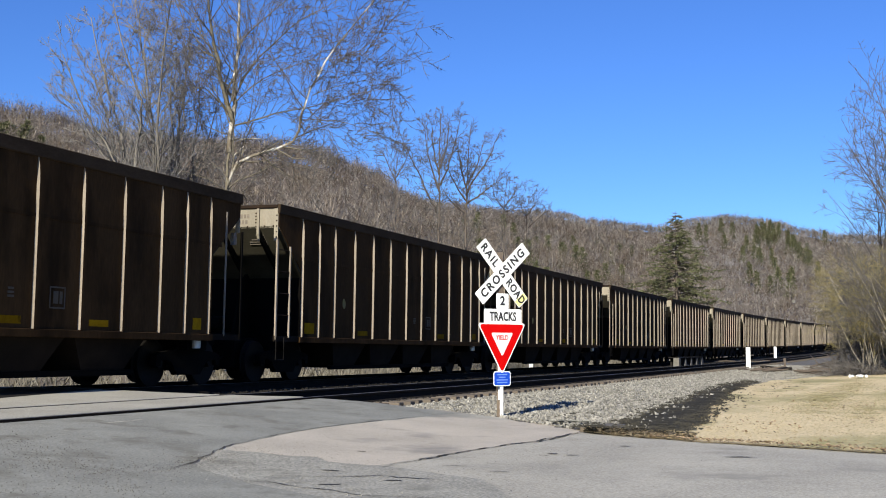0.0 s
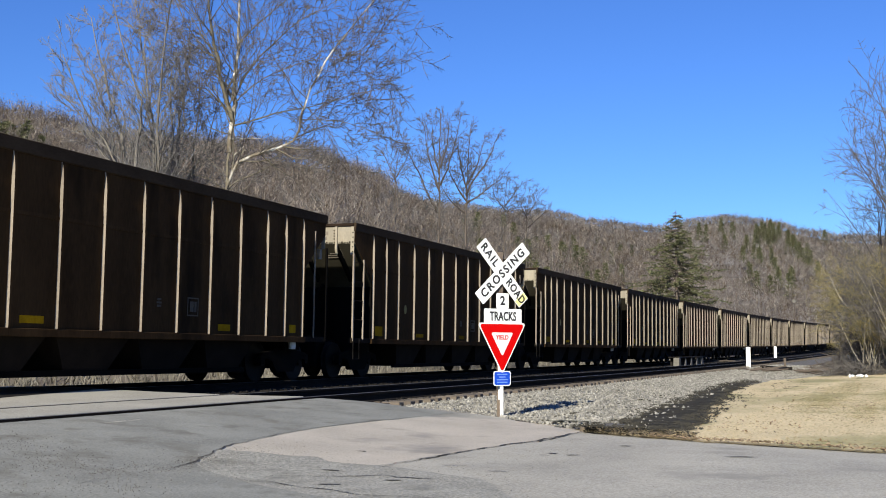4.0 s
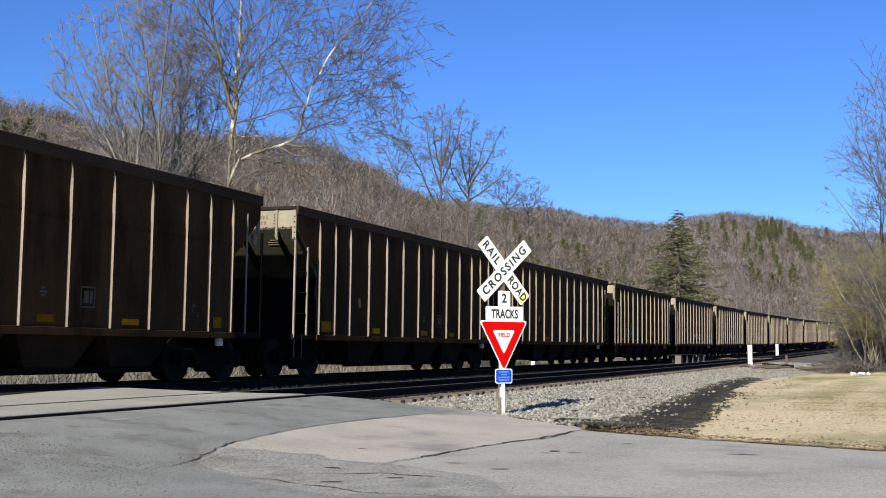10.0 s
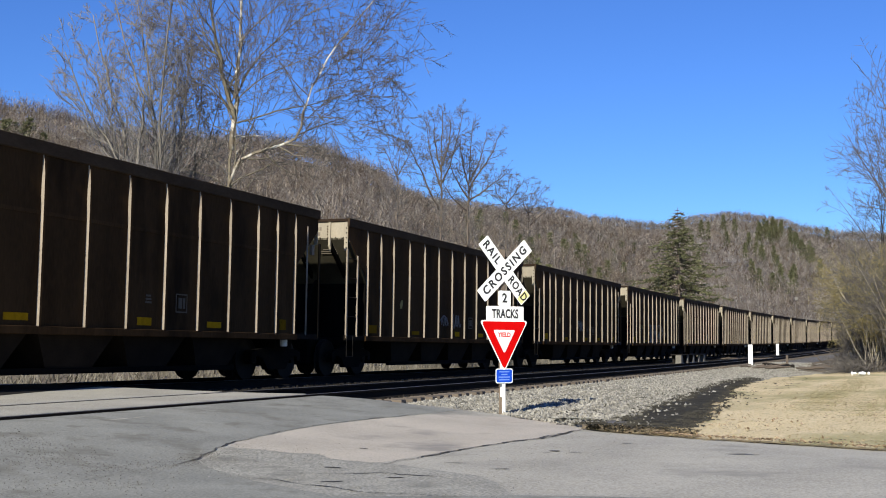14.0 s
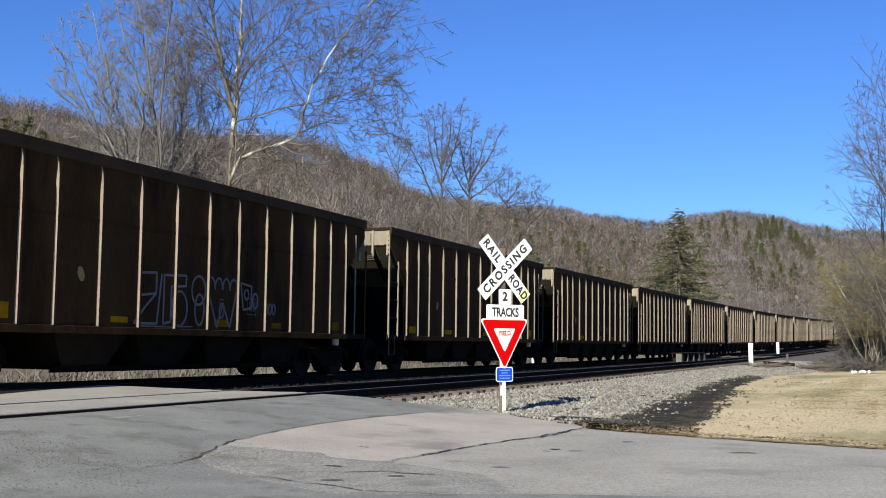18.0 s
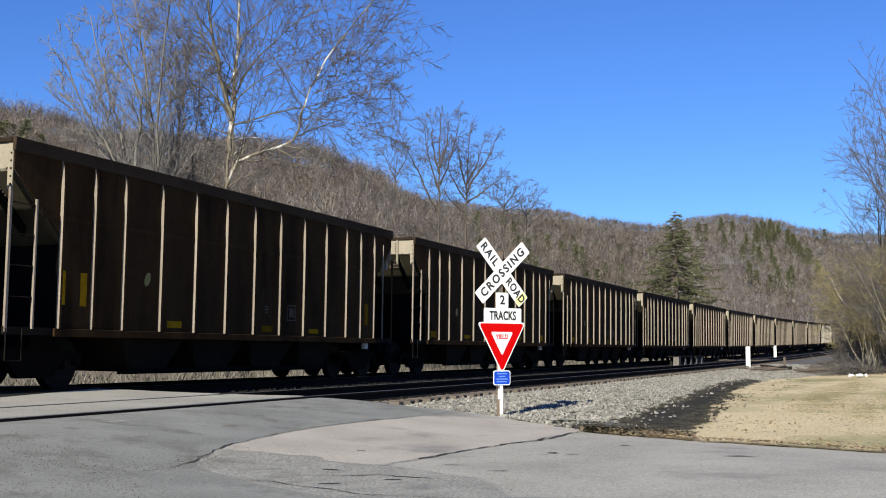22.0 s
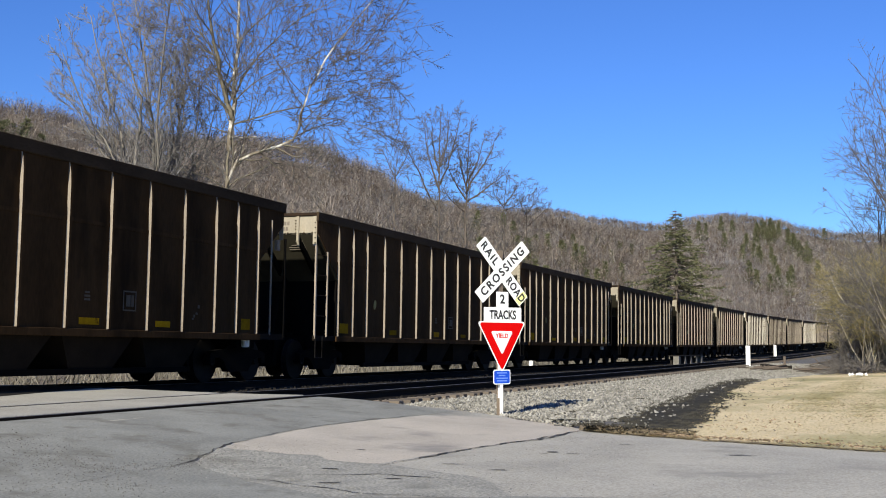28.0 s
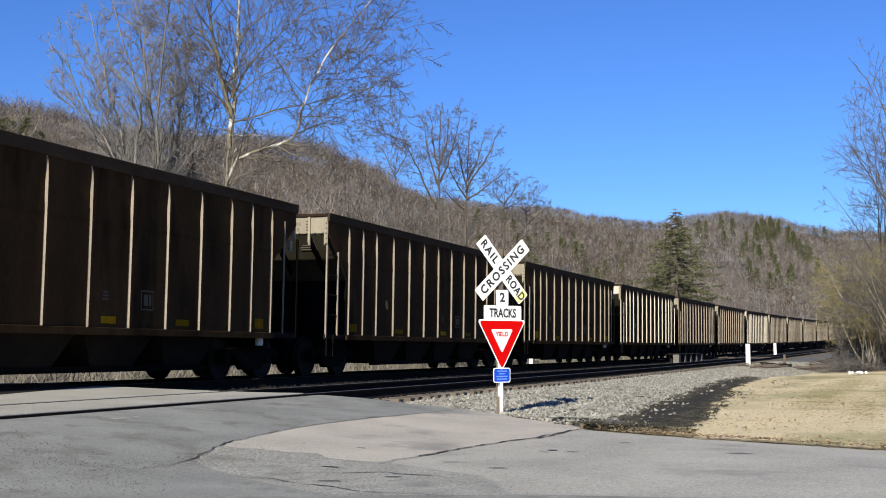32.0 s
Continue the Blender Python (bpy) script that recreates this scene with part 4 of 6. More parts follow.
def build_sign():
    sign = thing("railroad_crossing_sign", "white crossbuck with yield sign on two posts beside the ballast", "road sign", pose(17.752, 5.592, 0.05, 0, 0, -36.7))
    sh = Shape()
    sh.box(0.012, 0.097, 0.098, 0.183, -0.3, 2.68)
    part("wood_post", sh, POSTWOOD, sign, "weathered square wooden post", 0.008)
    sh = Shape()
    sh.box(-0.018, 0.022, 0.085, 0.097, 0.30, 0.95)
    part("reflective_strip", sh, SIGNWHITE, sign, "white reflective strip on the post")
    sh = Shape()
    sh.prism(((-0.030, 0.02), (-0.030, 0.028), (-0.012, 0.028), (-0.012, 0.055), (0.012, 0.055), (0.012, 0.028), (0.030, 0.028), (0.030, 0.02)), "z", -0.3, 1.5)
    part("channel_post", sh, SIGNWHITE, sign, "white painted steel channel post")
    # blades
    for name, tilt, y in (("crossbuck_blade", -48.5, 0.075), ("crossbuck_blade", 42.5, 0.062)):
        sh = Shape()
        sh.prism(rounded(1.275, 0.238, 0.02), "y", -0.004, 0.004)
        b = part(name, sh, SIGNWHITE, sign, "white crossbuck blade with black letters", m=pose(0.062, y, 2.337) @ Matrix.Rotation(radians(-tilt), 4, "Y"))
        if tilt > 0:
            lettering("letters", "CROSSING", 0.190, SIGNBLACK, b, pose(0, -0.006, 0), 1.0, spacing=1.30)
        else:
            lettering("letters", "RAIL", 0.188, SIGNBLACK, b, pose(-0.38, -0.006, 0), 0.95, spacing=1.25)
            lettering("letters", "ROAD", 0.186, SIGNBLACK, b, pose(0.39, -0.006, 0), 0.84, spacing=1.12)
            q = Shape()
            q.box(0.505, 0.626, -0.0052, -0.004, -0.112, 0.112)
            part("yellowed_end", q, LICHEN, b, "yellowed end of the blade")
    sh = Shape()
    sh.prism(rounded(0.74, 0.265, 0.02), "y", 0.0, 0.006)
    tr = part("tracks_panel", sh, SIGNWHITE, sign, m=pose(0.026, 0.012, 1.622))
    lettering("letters", "TRACKS", 0.197, SIGNBLACK, tr, pose(0, -0.003, 0.005), 0.72)
    sh = Shape()
    sh.prism(rounded(0.24, 0.25, 0.02), "y", 0.0, 0.006)
    tw = part("number_panel", sh, SIGNWHITE, sign, m=pose(0.018, 0.012, 1.880))
    lettering("letters", "2", 0.20, SIGNBLACK, tw, pose(0, -0.003, 0), 1.0)
    # yield sign
    sh = Shape()
    sh.prism(round_triangle(0.957, 0.035), "y", 0.0, 0.006)
    yd = part("yield_plate", sh, SIGNWHITE, sign, "white-bordered red yield triangle", m=pose(0, 0.004, 1.528))
    sh = Shape()
    sh.prism([(x * 0.93, z * 0.93 - 0.020) for x, z in round_triangle(0.957, 0.035)], "y", -0.0025, 0.001)
    part("red_field", sh, SIGNRED, yd)
    sh = Shape()
    sh.prism([(x * 0.46, z * 0.46 - 0.155) for x, z in round_triangle(0.957, 0.045)], "y", -0.004, 0.0)
    part("white_field", sh, SIGNWHITE, yd)
    lettering("letters", "YIELD", 0.10, SIGNRED, yd, pose(0, -0.0055, -0.235), 0.95)
    sh = Shape()
    sh.prism(rounded(0.335, 0.235, 0.035), "y", 0.0, 0.005)
    bl = part("blue_plate", sh, SIGNWHITE, sign, "small blue emergency notice plate", m=pose(0, 0.008, 0.64))
    sh = Shape()
    sh.prism(rounded(0.305, 0.205, 0.03), "y", -0.002, 0.0)
    part("blue_field", sh, SIGNBLUE, bl)
    sh = Shape()
    for k, w in enumerate((0.20, 0.13, 0.22, 0.20)):
        z = 0.065 - k * 0.042
        sh.box(-w / 2, w / 2, -0.0032, -0.002, z - 0.009, z + 0.009)
    part("notice_lines", sh, FADEDBLUE, bl, "white unreadable notice lines")


# ---- trees ----
def branch(sh, twigs, p, d, length, r, level, rnd, spec):
    """Grows one limb with side branches; thin wood goes into twigs."""
    left = spec["levels"] - level
    steps = 1 if left == 0 else 2 if left == 1 else max(3, int(spec["steps"] - level))
    pts, radii = [Vector(p)], [r]
    d = Vector(d).normalized()
    for i in range(steps):
        wob = spec["wobble"] * (1 + 0.4 * level if level else spec["straight"])
        d = (d + Vector((rnd.gauss(0, wob), rnd.gauss(0, wob), rnd.gauss(0, wob) + spec["lift"] * (1 if level else 0.2)))).normalized()
        pts.append(pts[-1] + d * length / steps)
        radii.append(max(r * (1 - (i + 1) / steps * 0.8), spec["thin"]))
    if left == 0:
        # the last twigs are thin three-sided spikes
        side = d.cross(Vector((0.3, 0.5, 0.81))).normalized() * r
        far = d.cross(side).normalized() * r
        twigs.hull((pts[0] - side, pts[0] + side, pts[0] + far * 1.6, pts[-1]), ((0, 1, 3), (1, 2, 3), (2, 0, 3)))
        return
    target = sh if r > spec["cut"] else twigs
    target.tube(pts, radii, 6 if r > 0.06 else (4 if r > 0.02 else 3), cap=False)
    if level >= spec["levels"]:
        return
    for k in range(spec["kids"][level]):
        t = rnd.uniform(spec["from"][level], 1.0) ** 0.8
        i = min(int(t * steps), steps - 1)
        f = t * steps - i
        q = pts[i].lerp(pts[i + 1], f)
        ax = (pts[i + 1] - pts[i]).normalized()
        side = ax.cross(Vector((rnd.gauss(0, 1), rnd.gauss(0, 1), rnd.gauss(0, 1)))).normalized()
        ang = radians(rnd.uniform(*spec["angle"]))
        nd = ax * math.cos(ang) + side * math.sin(ang)
        nl = length * rnd.uniform(*spec["ratio"][level]) * (1.15 - 0.5 * t)
        nr = max(radii[i] * rnd.uniform(0.4, 0.65), spec["thin"])
        branch(sh, twigs, q, nd, nl, nr, level + 1, rnd, spec)


SPEC = dict(straight=1.0, steps=7, wobble=0.09, lift=0.05, thin=0.009, cut=0.035, levels=4, kids=(12, 6, 5, 4), angle=(28, 60), ratio=((0.35, 0.55), (0.4, 0.6), (0.4, 0.65), (0.4, 0.7)))
SPEC["from"] = (0.25, 0.15, 0.15, 0.1)


def limbed_tree(name, deg, dist, limbs, seed, label, bark, twig, length=(1.2, 2.6), per_metre=2.6, bare=4.0, swing=0.35, stout=0.024, **over):
    """A tree from its limbs: places (across, height) from the foot, and the limb's thickness."""
    rnd = random.Random(seed)
    spec = dict(SPEC)
    spec.update(kids=(0, 0, 6, 5), levels=4, thin=0.007, cut=0.03, wobble=0.10, lift=0.02, angle=(25, 62), ratio=((0, 0), (0, 0), (0.34, 0.55), (0.35, 0.6)))
    spec["from"] = (0, 0, 0.12, 0.1)
    spec.update(over)
    x, y = spot(deg, dist)
    base = ground_height(x, y) - 0.15
    t = thing(name, label, "tree", pose(x, y, base))
    wood, twigs = Shape(), Shape()
    for k, (pts, r, dense) in enumerate(limbs):
        away = rnd.uniform(-swing, swing) if k else 0.0
        run, path = 0.0, []
        for i, (a, z) in enumerate(pts):
            run += math.hypot(a - pts[i - 1][0], z - pts[i - 1][1]) if i else 0
            path.append(VIEW_RIGHT * a + VIEW_AWAY * (away * run) + Vector((0, 0, z - base)))
        # round the corners and let the limb waver a little
        fine = []
        for i in range(len(path) - 1):
            p0, p1, p2, p3 = path[max(i - 1, 0)], path[i], path[i + 1], path[min(i + 2, len(path) - 1)]
            n = max(2, int((p2 - p1).length / 0.45))
            for q in range(n):
                u = q / n
                v = 0.5 * (2 * p1 + (p2 - p0) * u + (2 * p0 - 5 * p1 + 4 * p2 - p3) * u * u + (3 * p1 - p0 - 3 * p2 + p3) * u ** 3)
                fine.append(v + Vector((rnd.gauss(0, 1), rnd.gauss(0, 1), rnd.gauss(0, 0.5))) * min(0.03, 0.25 * r + 0.01))
        fine.append(path[-1])
        m = len(fine) - 1
        radii = [max(r * (0.84 if bark == SYCAMORE else 1) * (1 - 0.82 * i / m), 0.010) for i in range(m + 1)]
        wood.mat = 0 if bark != SYCAMORE or k in (1, 2, 15, 16) else 1
        wood.tube(fine, radii, 7 if r > 0.1 else 5, cap=True)
        wood.mat = 1
        for i in range(m):
            a, b = fine[i], fine[i + 1]
            if a.z + base < bare:
                continue
            want = (b - a).length * per_metre * dense
            for _ in range(int(want) + (rnd.random() < want % 1)):
                ax = (b - a).normalized()
                side = ax.cross(Vector((rnd.gauss(0, 1), rnd.gauss(0, 1), rnd.gauss(0, 1)))).normalized()
                u = i / m
                branch(wood, twigs, a.lerp(b, rnd.random()), ax * rnd.uniform(0.4, 0.9) + side * 0.75 + Vector((0, 0, 0.12)), rnd.uniform(*length) * (1.1 - 0.5 * u),
                       min(max(radii[i] * rnd.uniform(0.3, 0.6), 0.011), stout), 2, rnd, spec)
    part("trunk", wood, (bark, OLIVEBARK if bark == SYCAMORE else bark), t, smooth=True)
    part("crown", twigs, twig, t, smooth=True)
    return t


def vase_tree(x, y, fork, top, spread, r, count, seed, label="bare grey-brown tree standing against the hillside"):
    """A straight trunk that divides into rising limbs with fine twigs."""
    rnd = random.Random(seed)
    spec = dict(SPEC)
    spec.update(kids=(0, 8, 5, 3), levels=4, thin=0.009, cut=0.035, wobble=0.07, lift=0.03, angle=(25, 55), ratio=((0, 0), (0.28, 0.5), (0.4, 0.65), (0.4, 0.7)))
    spec["from"] = (0, 0.2, 0.15, 0.1)
    t = thing("bare_tree", label, "tree", pose(x, y, ground_height(x, y) - 0.15))
    wood, twigs = Shape(), Shape()
    pts = [Vector((0, 0, 0))]
    for k in range(1, 9):
        pts.append(Vector((rnd.gauss(0, 0.06), rnd.gauss(0, 0.06), fork * 1.12 * k / 8)))
    wood.tube(pts, [r * (1 - 0.05 * k) for k in range(9)], 7, cap=False)
    for k in range(count):
        a = 6.283 * k / count + rnd.uniform(-0.4, 0.4)
        sp = spread * rnd.uniform(0.4, 1.15)
        f = rnd.uniform(0.72, 1.0)
        p = pts[-1].lerp(pts[5], (1 - f) * 2.2)
        branch(wood, twigs, p, (math.cos(a) * sp, math.sin(a) * sp, 1), (top - p.z) * rnd.uniform(0.8, 1.02), r * rnd.uniform(0.4, 0.6), 1, rnd, spec)
    part("trunk", wood, DARKBARK, t, smooth=True)
    part("crown", twigs, TWIG, t, smooth=True)


VIEW_RIGHT = Vector((math.sin(HEADING), -math.cos(HEADING), 0))
VIEW_AWAY = Vector((math.cos(HEADING), math.sin(HEADING), 0))


def spot(deg, dist):
    """A place by bearing (degrees right of the view's middle) and distance."""
    a = HEADING - radians(deg)
    return dist * math.cos(a), dist * math.sin(a)


def build_big_trees():
    limbed_tree("sycamore_tree", -10.56, 44.0, (
        ([(-0.25, 0.3), (-0.2, 4.0), (-0.12, 7.2), (-0.01, 8.63), (0.02, 8.85)], 0.19, 0.5),
        ([(-0.01, 8.63), (0.05, 9.87), (0.11, 10.54), (0.12, 11.22), (0.21, 12.69), (0.27, 14.39), (0.31, 16.6)], 0.135, 0.6),
        ([(-0.16, 7.0), (0.38, 8.24), (1.49, 8.63), (2.47, 9.02), (2.74, 9.91), (3.11, 10.87), (3.67, 11.94), (4.33, 12.80), (5.42, 14.06), (6.15, 15.06)], 0.088, 1.0),
        ([(0.05, 9.87), (-0.11, 10.54), (-0.45, 12.12), (-0.71, 14.39), (-0.84, 15.9)], 0.11, 0.9),
        ([(0.13, 10.76), (0.88, 11.94), (2.31, 13.24), (3.43, 13.82), (4.86, 14.61)], 0.045, 1.2),
        ([(0.21, 12.69), (0.86, 13.40), (2.09, 14.28), (3.12, 15.28)], 0.04, 1.1),
        ([(0.08, 9.67), (1.36, 10.04), (1.90, 10.20), (2.90, 10.37), (4.23, 10.76), (5.89, 11.09)], 0.045, 1.2),
        ([(0.11, 10.54), (1.21, 11.44), (2.54, 11.94), (3.45, 12.12), (4.87, 12.30)], 0.035, 1.3),
        ([(2.90, 10.37), (3.69, 9.52), (4.36, 8.41)], 0.024, 1.0),
        ([(2.74, 9.91), (4.03, 9.87), (5.32, 9.46), (6.18, 9.09)], 0.024, 1.2),
        ([(3.11, 10.87), (4.45, 11.31), (5.74, 11.42), (6.28, 11.09)], 0.024, 1.3),
        ([(3.67, 11.94), (4.87, 12.52), (5.95, 13.07), (6.49, 13.02)], 0.024, 1.3),
        ([(-0.04, 10.22), (-0.93, 11.09), (-1.56, 11.13), (-2.46, 11.97)], 0.045, 1.0),
        ([(0.0, 9.35), (-0.91, 9.67), (-1.79, 10.65), (-2.44, 10.87)], 0.03, 1.1),
        ([(-0.45, 12.12), (-1.40, 13.07), (-2.07, 14.17), (-2.52, 15.28)], 0.04, 1.1),
        ([(0.09, 9.17), (0.60, 9.22), (1.09, 9.24)], 0.075, 0.0),
        ([(0.14, 8.52), (0.54, 8.98)], 0.06, 0.0),
        ([(-0.13, 7.83), (-0.67, 8.26), (-1.06, 8.80)], 0.03, 1.0)),
        21, "tall bare sycamore with mottled white bark behind the train", SYCAMORE, TWIG, per_metre=4.4, length=(1.3, 3.2), stout=0.034, thin=0.0085, wobble=0.085)
    # slim stems that fan out beside the sycamore
    stems = [
            (-12.76, 43.0, ((-2.63, 8.36), (-3.42, 9.59), (-4.23, 11.15), (-4.67, 12.33))),
            (-14.58, 44.5, ((-0.81, 8.26), (-0.95, 9.46), (-1.62, 11.48), (-1.97, 12.83), (-2.26, 14.08))),
            (-13.83, 43.4, ((-0.32, 8.36), (-0.39, 9.81), (-0.66, 11.48), (-0.91, 13.16), (-1.16, 14.52))),
            (-13.08, 45.0, ((-0.07, 7.81), (0.0, 9.81), (0.19, 11.15), (0.35, 12.98), (0.43, 14.30))),
            (-13.57, 42.0, ((-0.35, 8.02), (-0.39, 9.81), (-0.22, 12.04), (-0.04, 13.64), (0.03, 14.74))),
            (-13.50, 46.0, ((0.74, 7.59), (1.49, 9.38), (1.94, 11.02))),
            (-12.76, 44.6, ((-0.56, 8.0), (-0.45, 9.29), (-0.62, 11.02), (-0.40, 12.98))),
            (-13.97, 42.6, ((-0.88, 7.78), (-0.67, 9.94), (-1.30, 12.11), (-1.84, 14.08))),
            (-12.22, 43.8, ((-2.71, 7.78), (-3.54, 8.60), (-4.43, 10.15), (-5.31, 11.02))),
            (-11.95, 45.6, ((-0.29, 7.78), (-0.35, 9.07), (-0.13, 10.80), (-0.20, 12.33)))]
    rnd = random.Random(9)
    for deg, dist, pts in stems[1:4]:
        stems.append((deg + rnd.uniform(-0.5, 0.7), dist + rnd.uniform(1, 3), tuple((a * rnd.uniform(0.7, 1.3) + rnd.gauss(0, 0.15), z * rnd.uniform(0.9, 1.0)) for a, z in pts)))
    for k, (deg, dist, pts) in enumerate(stems):
        limbed_tree("slim_tree", deg, dist * 1.02, ([([(0.0, 0.3), (pts[0][0] * 0.45, 4.2), *pts], 0.10, 1.0)]), 40 + k,
                    "slim bare grey-barked tree behind the train", GREYSTEM, MIDTWIG, (1.2, 3.0), 4.6, 5.0, stout=0.032, thin=0.0080, wobble=0.07, lift=0.05, angle=(18, 45))
    # the group over the middle of the train
    near = "bare grey-brown tree standing against the hillside"
    for k, (deg, dist, limbs) in enumerate((
            (-0.18, 80, (((0.0, 11.71), (-0.04, 13.94), (0.04, 15.94), (0.08, 17.86)), ((-0.2, 10.9), (-1.46, 13.54), (-2.46, 15.54), (-2.89, 16.78)), ((0.0, 12.34), (-0.67, 14.34), (-0.99, 16.34), (-1.19, 17.34)),
                         ((0.04, 12.74), (0.71, 14.34), (1.19, 15.94), (1.51, 17.54)), ((0.0, 13.54), (-0.40, 15.14), (-0.56, 17.14)), ((0.04, 13.94), (0.51, 15.54), (0.71, 17.34)))),
            (1.15, 82, (((0.0, 11.47), (0.08, 13.54), (0.21, 15.54), (0.33, 17.22)), ((0.0, 11.94), (-0.83, 13.14), (-1.22, 14.14), (-1.54, 15.05)), ((0.04, 12.34), (0.64, 13.54), (1.55, 14.73), (2.03, 15.94), (2.27, 16.26)),
                        ((0.04, 11.75), (1.23, 12.54), (2.22, 13.34), (2.69, 13.70)), ((0.04, 12.74), (-0.35, 14.34), (-0.55, 15.74), (-0.51, 16.54)), ((0.12, 13.14), (0.84, 14.73), (1.24, 16.14)), ((0.0, 11.0), (-1.14, 11.94), (-1.93, 13.14)))),
            (3.06, 84, (((0.0, 10.99), (0.01, 12.14), (0.13, 13.14), (0.33, 13.86)), ((0.0, 11.55), (-0.66, 12.54), (-0.98, 13.54)), ((0.0, 11.75), (0.72, 12.74), (1.12, 13.54)), ((0.0, 11.35), (0.91, 11.75), (1.70, 12.34)))),
            (4.18, 88, (((0.0, 10.91), (0.05, 12.14), (0.33, 13.34)), ((0.04, 11.55), (0.52, 12.34), (0.80, 13.22)), ((0.0, 11.35), (-0.43, 12.14), (-0.58, 12.74)), ((0.1, 10.6), (1.11, 11.55), (1.39, 11.94), (1.23, 12.34)))),
            (-2.35, 78, (((0.0, 11.90), (0.04, 13.94), (0.27, 15.05)), ((0.0, 12.6), (-0.60, 14.14), (-0.92, 14.81)), ((0.04, 13.0), (0.67, 14.34), (0.90, 15.05)))))):
        rows = [([(0.1, 0.3), (-0.08, 5.0), *limbs[0]], 0.13 if k < 2 else 0.085, 1.0)]
        rows += [(list(q), 0.075 if k < 2 else 0.05, 1.0) for q in limbs[1:]]
        limbed_tree("bare_tree", deg, dist, rows, 60 + k, near, DARKBARK, TWIG, (0.9, 2.0), 3.8, 7.0, thin=0.0095, wobble=0.13, angle=(25, 60))
    # open-crowned trees along the foot of the hill
    rnd = random.Random(14)
    for k in range(20):
        deg = -20.5 + 33 * k / 20 + rnd.uniform(-0.5, 0.5)
        dist = rnd.uniform(98, 165) + max(0, deg) * 6
        h = rnd.uniform(8.5, 12.5)
        limbs = [([(0, 0.2), (rnd.gauss(0, 0.2), h * 0.3), (rnd.gauss(0, 0.3), h * 0.62), (rnd.gauss(0, 0.5), h * 0.9)], 0.11, 0.8)]
        for q in range(6):
            z, sx = h * rnd.uniform(0.28, 0.55), rnd.choice((-1, 1)) * rnd.uniform(0.5, 1.0)
            limbs.append(([(0, z), (sx * 0.9, z + h * 0.1), (sx * h * 0.18, z + h * 0.24), (sx * h * 0.24, z + h * rnd.uniform(0.34, 0.45))], 0.06, 1.0))
        limbed_tree("bare_tree", deg, dist, limbs, 200 + k, "bare open-crowned tree at the foot of the hill", DARKBARK if k % 3 else BARK, TWIG if k % 2 else MIDTWIG, (0.9, 2.2), 2.2, 2.5, swing=0.9, thin=0.010, kids=(0, 0, 4, 3))
    # right-hand thicket
    rnd = random.Random(4)
    for deg, dist, fork, top, spread, r, count in ((21.75, 58, 6.0, 12.6, 0.42, 0.10, 8), (22.7, 56, 5.0, 13.2, 0.4, 0.11, 8), (20.9, 66, 5.5, 10.4, 0.5, 0.08, 7)):
        vase_tree(*spot(deg, dist), fork, top, spread, r, count, rnd.randrange(999), "bare tree rising over the trackside thicket")
    limbed_tree("leaning_tree", 20.75, 57.0, (([(0.0, 0.1), (-0.37, 1.66), (-1.29, 2.82), (-1.95, 3.75), (-2.3, 4.6)], 0.10, 1.0), ([(-0.3, 1.5), (-0.45, 2.7), (-0.66, 4.4)], 0.05, 1.0)),
                90, "pale leaning bare tree at the edge of the thicket", PALETWIG, OLIVE, (0.8, 1.6), 3.0, 2.0)


def shrub(x, y, h, seed, label, bark, twig, stems=9, spread=0.5):
    rnd = random.Random(seed)
    spec = dict(SPEC)
    spec.update(kids=(8, 6, 4, 3), levels=3, thin=0.0055, cut=0.02, wobble=0.10, lift=0.02, angle=(20, 55))
    t = thing("shrub", label, "shrub", pose(x, y, ground_height(x, y) - 0.1))
    wood, twigs = Shape(), Shape()
    for k in range(stems):
        a = rnd.uniform(0, 6.283)
        l = rnd.uniform(0.1, spread)
        branch(wood, twigs, (rnd.gauss(0, 0.3), rnd.gauss(0, 0.3), 0), (math.cos(a) * l, math.sin(a) * l, 1), h * rnd.uniform(0.6, 1.0), 0.036, 0, rnd, spec)
    part("stem_clump", wood, bark, t, smooth=True)
    part("crown", twigs, twig, t, smooth=True)


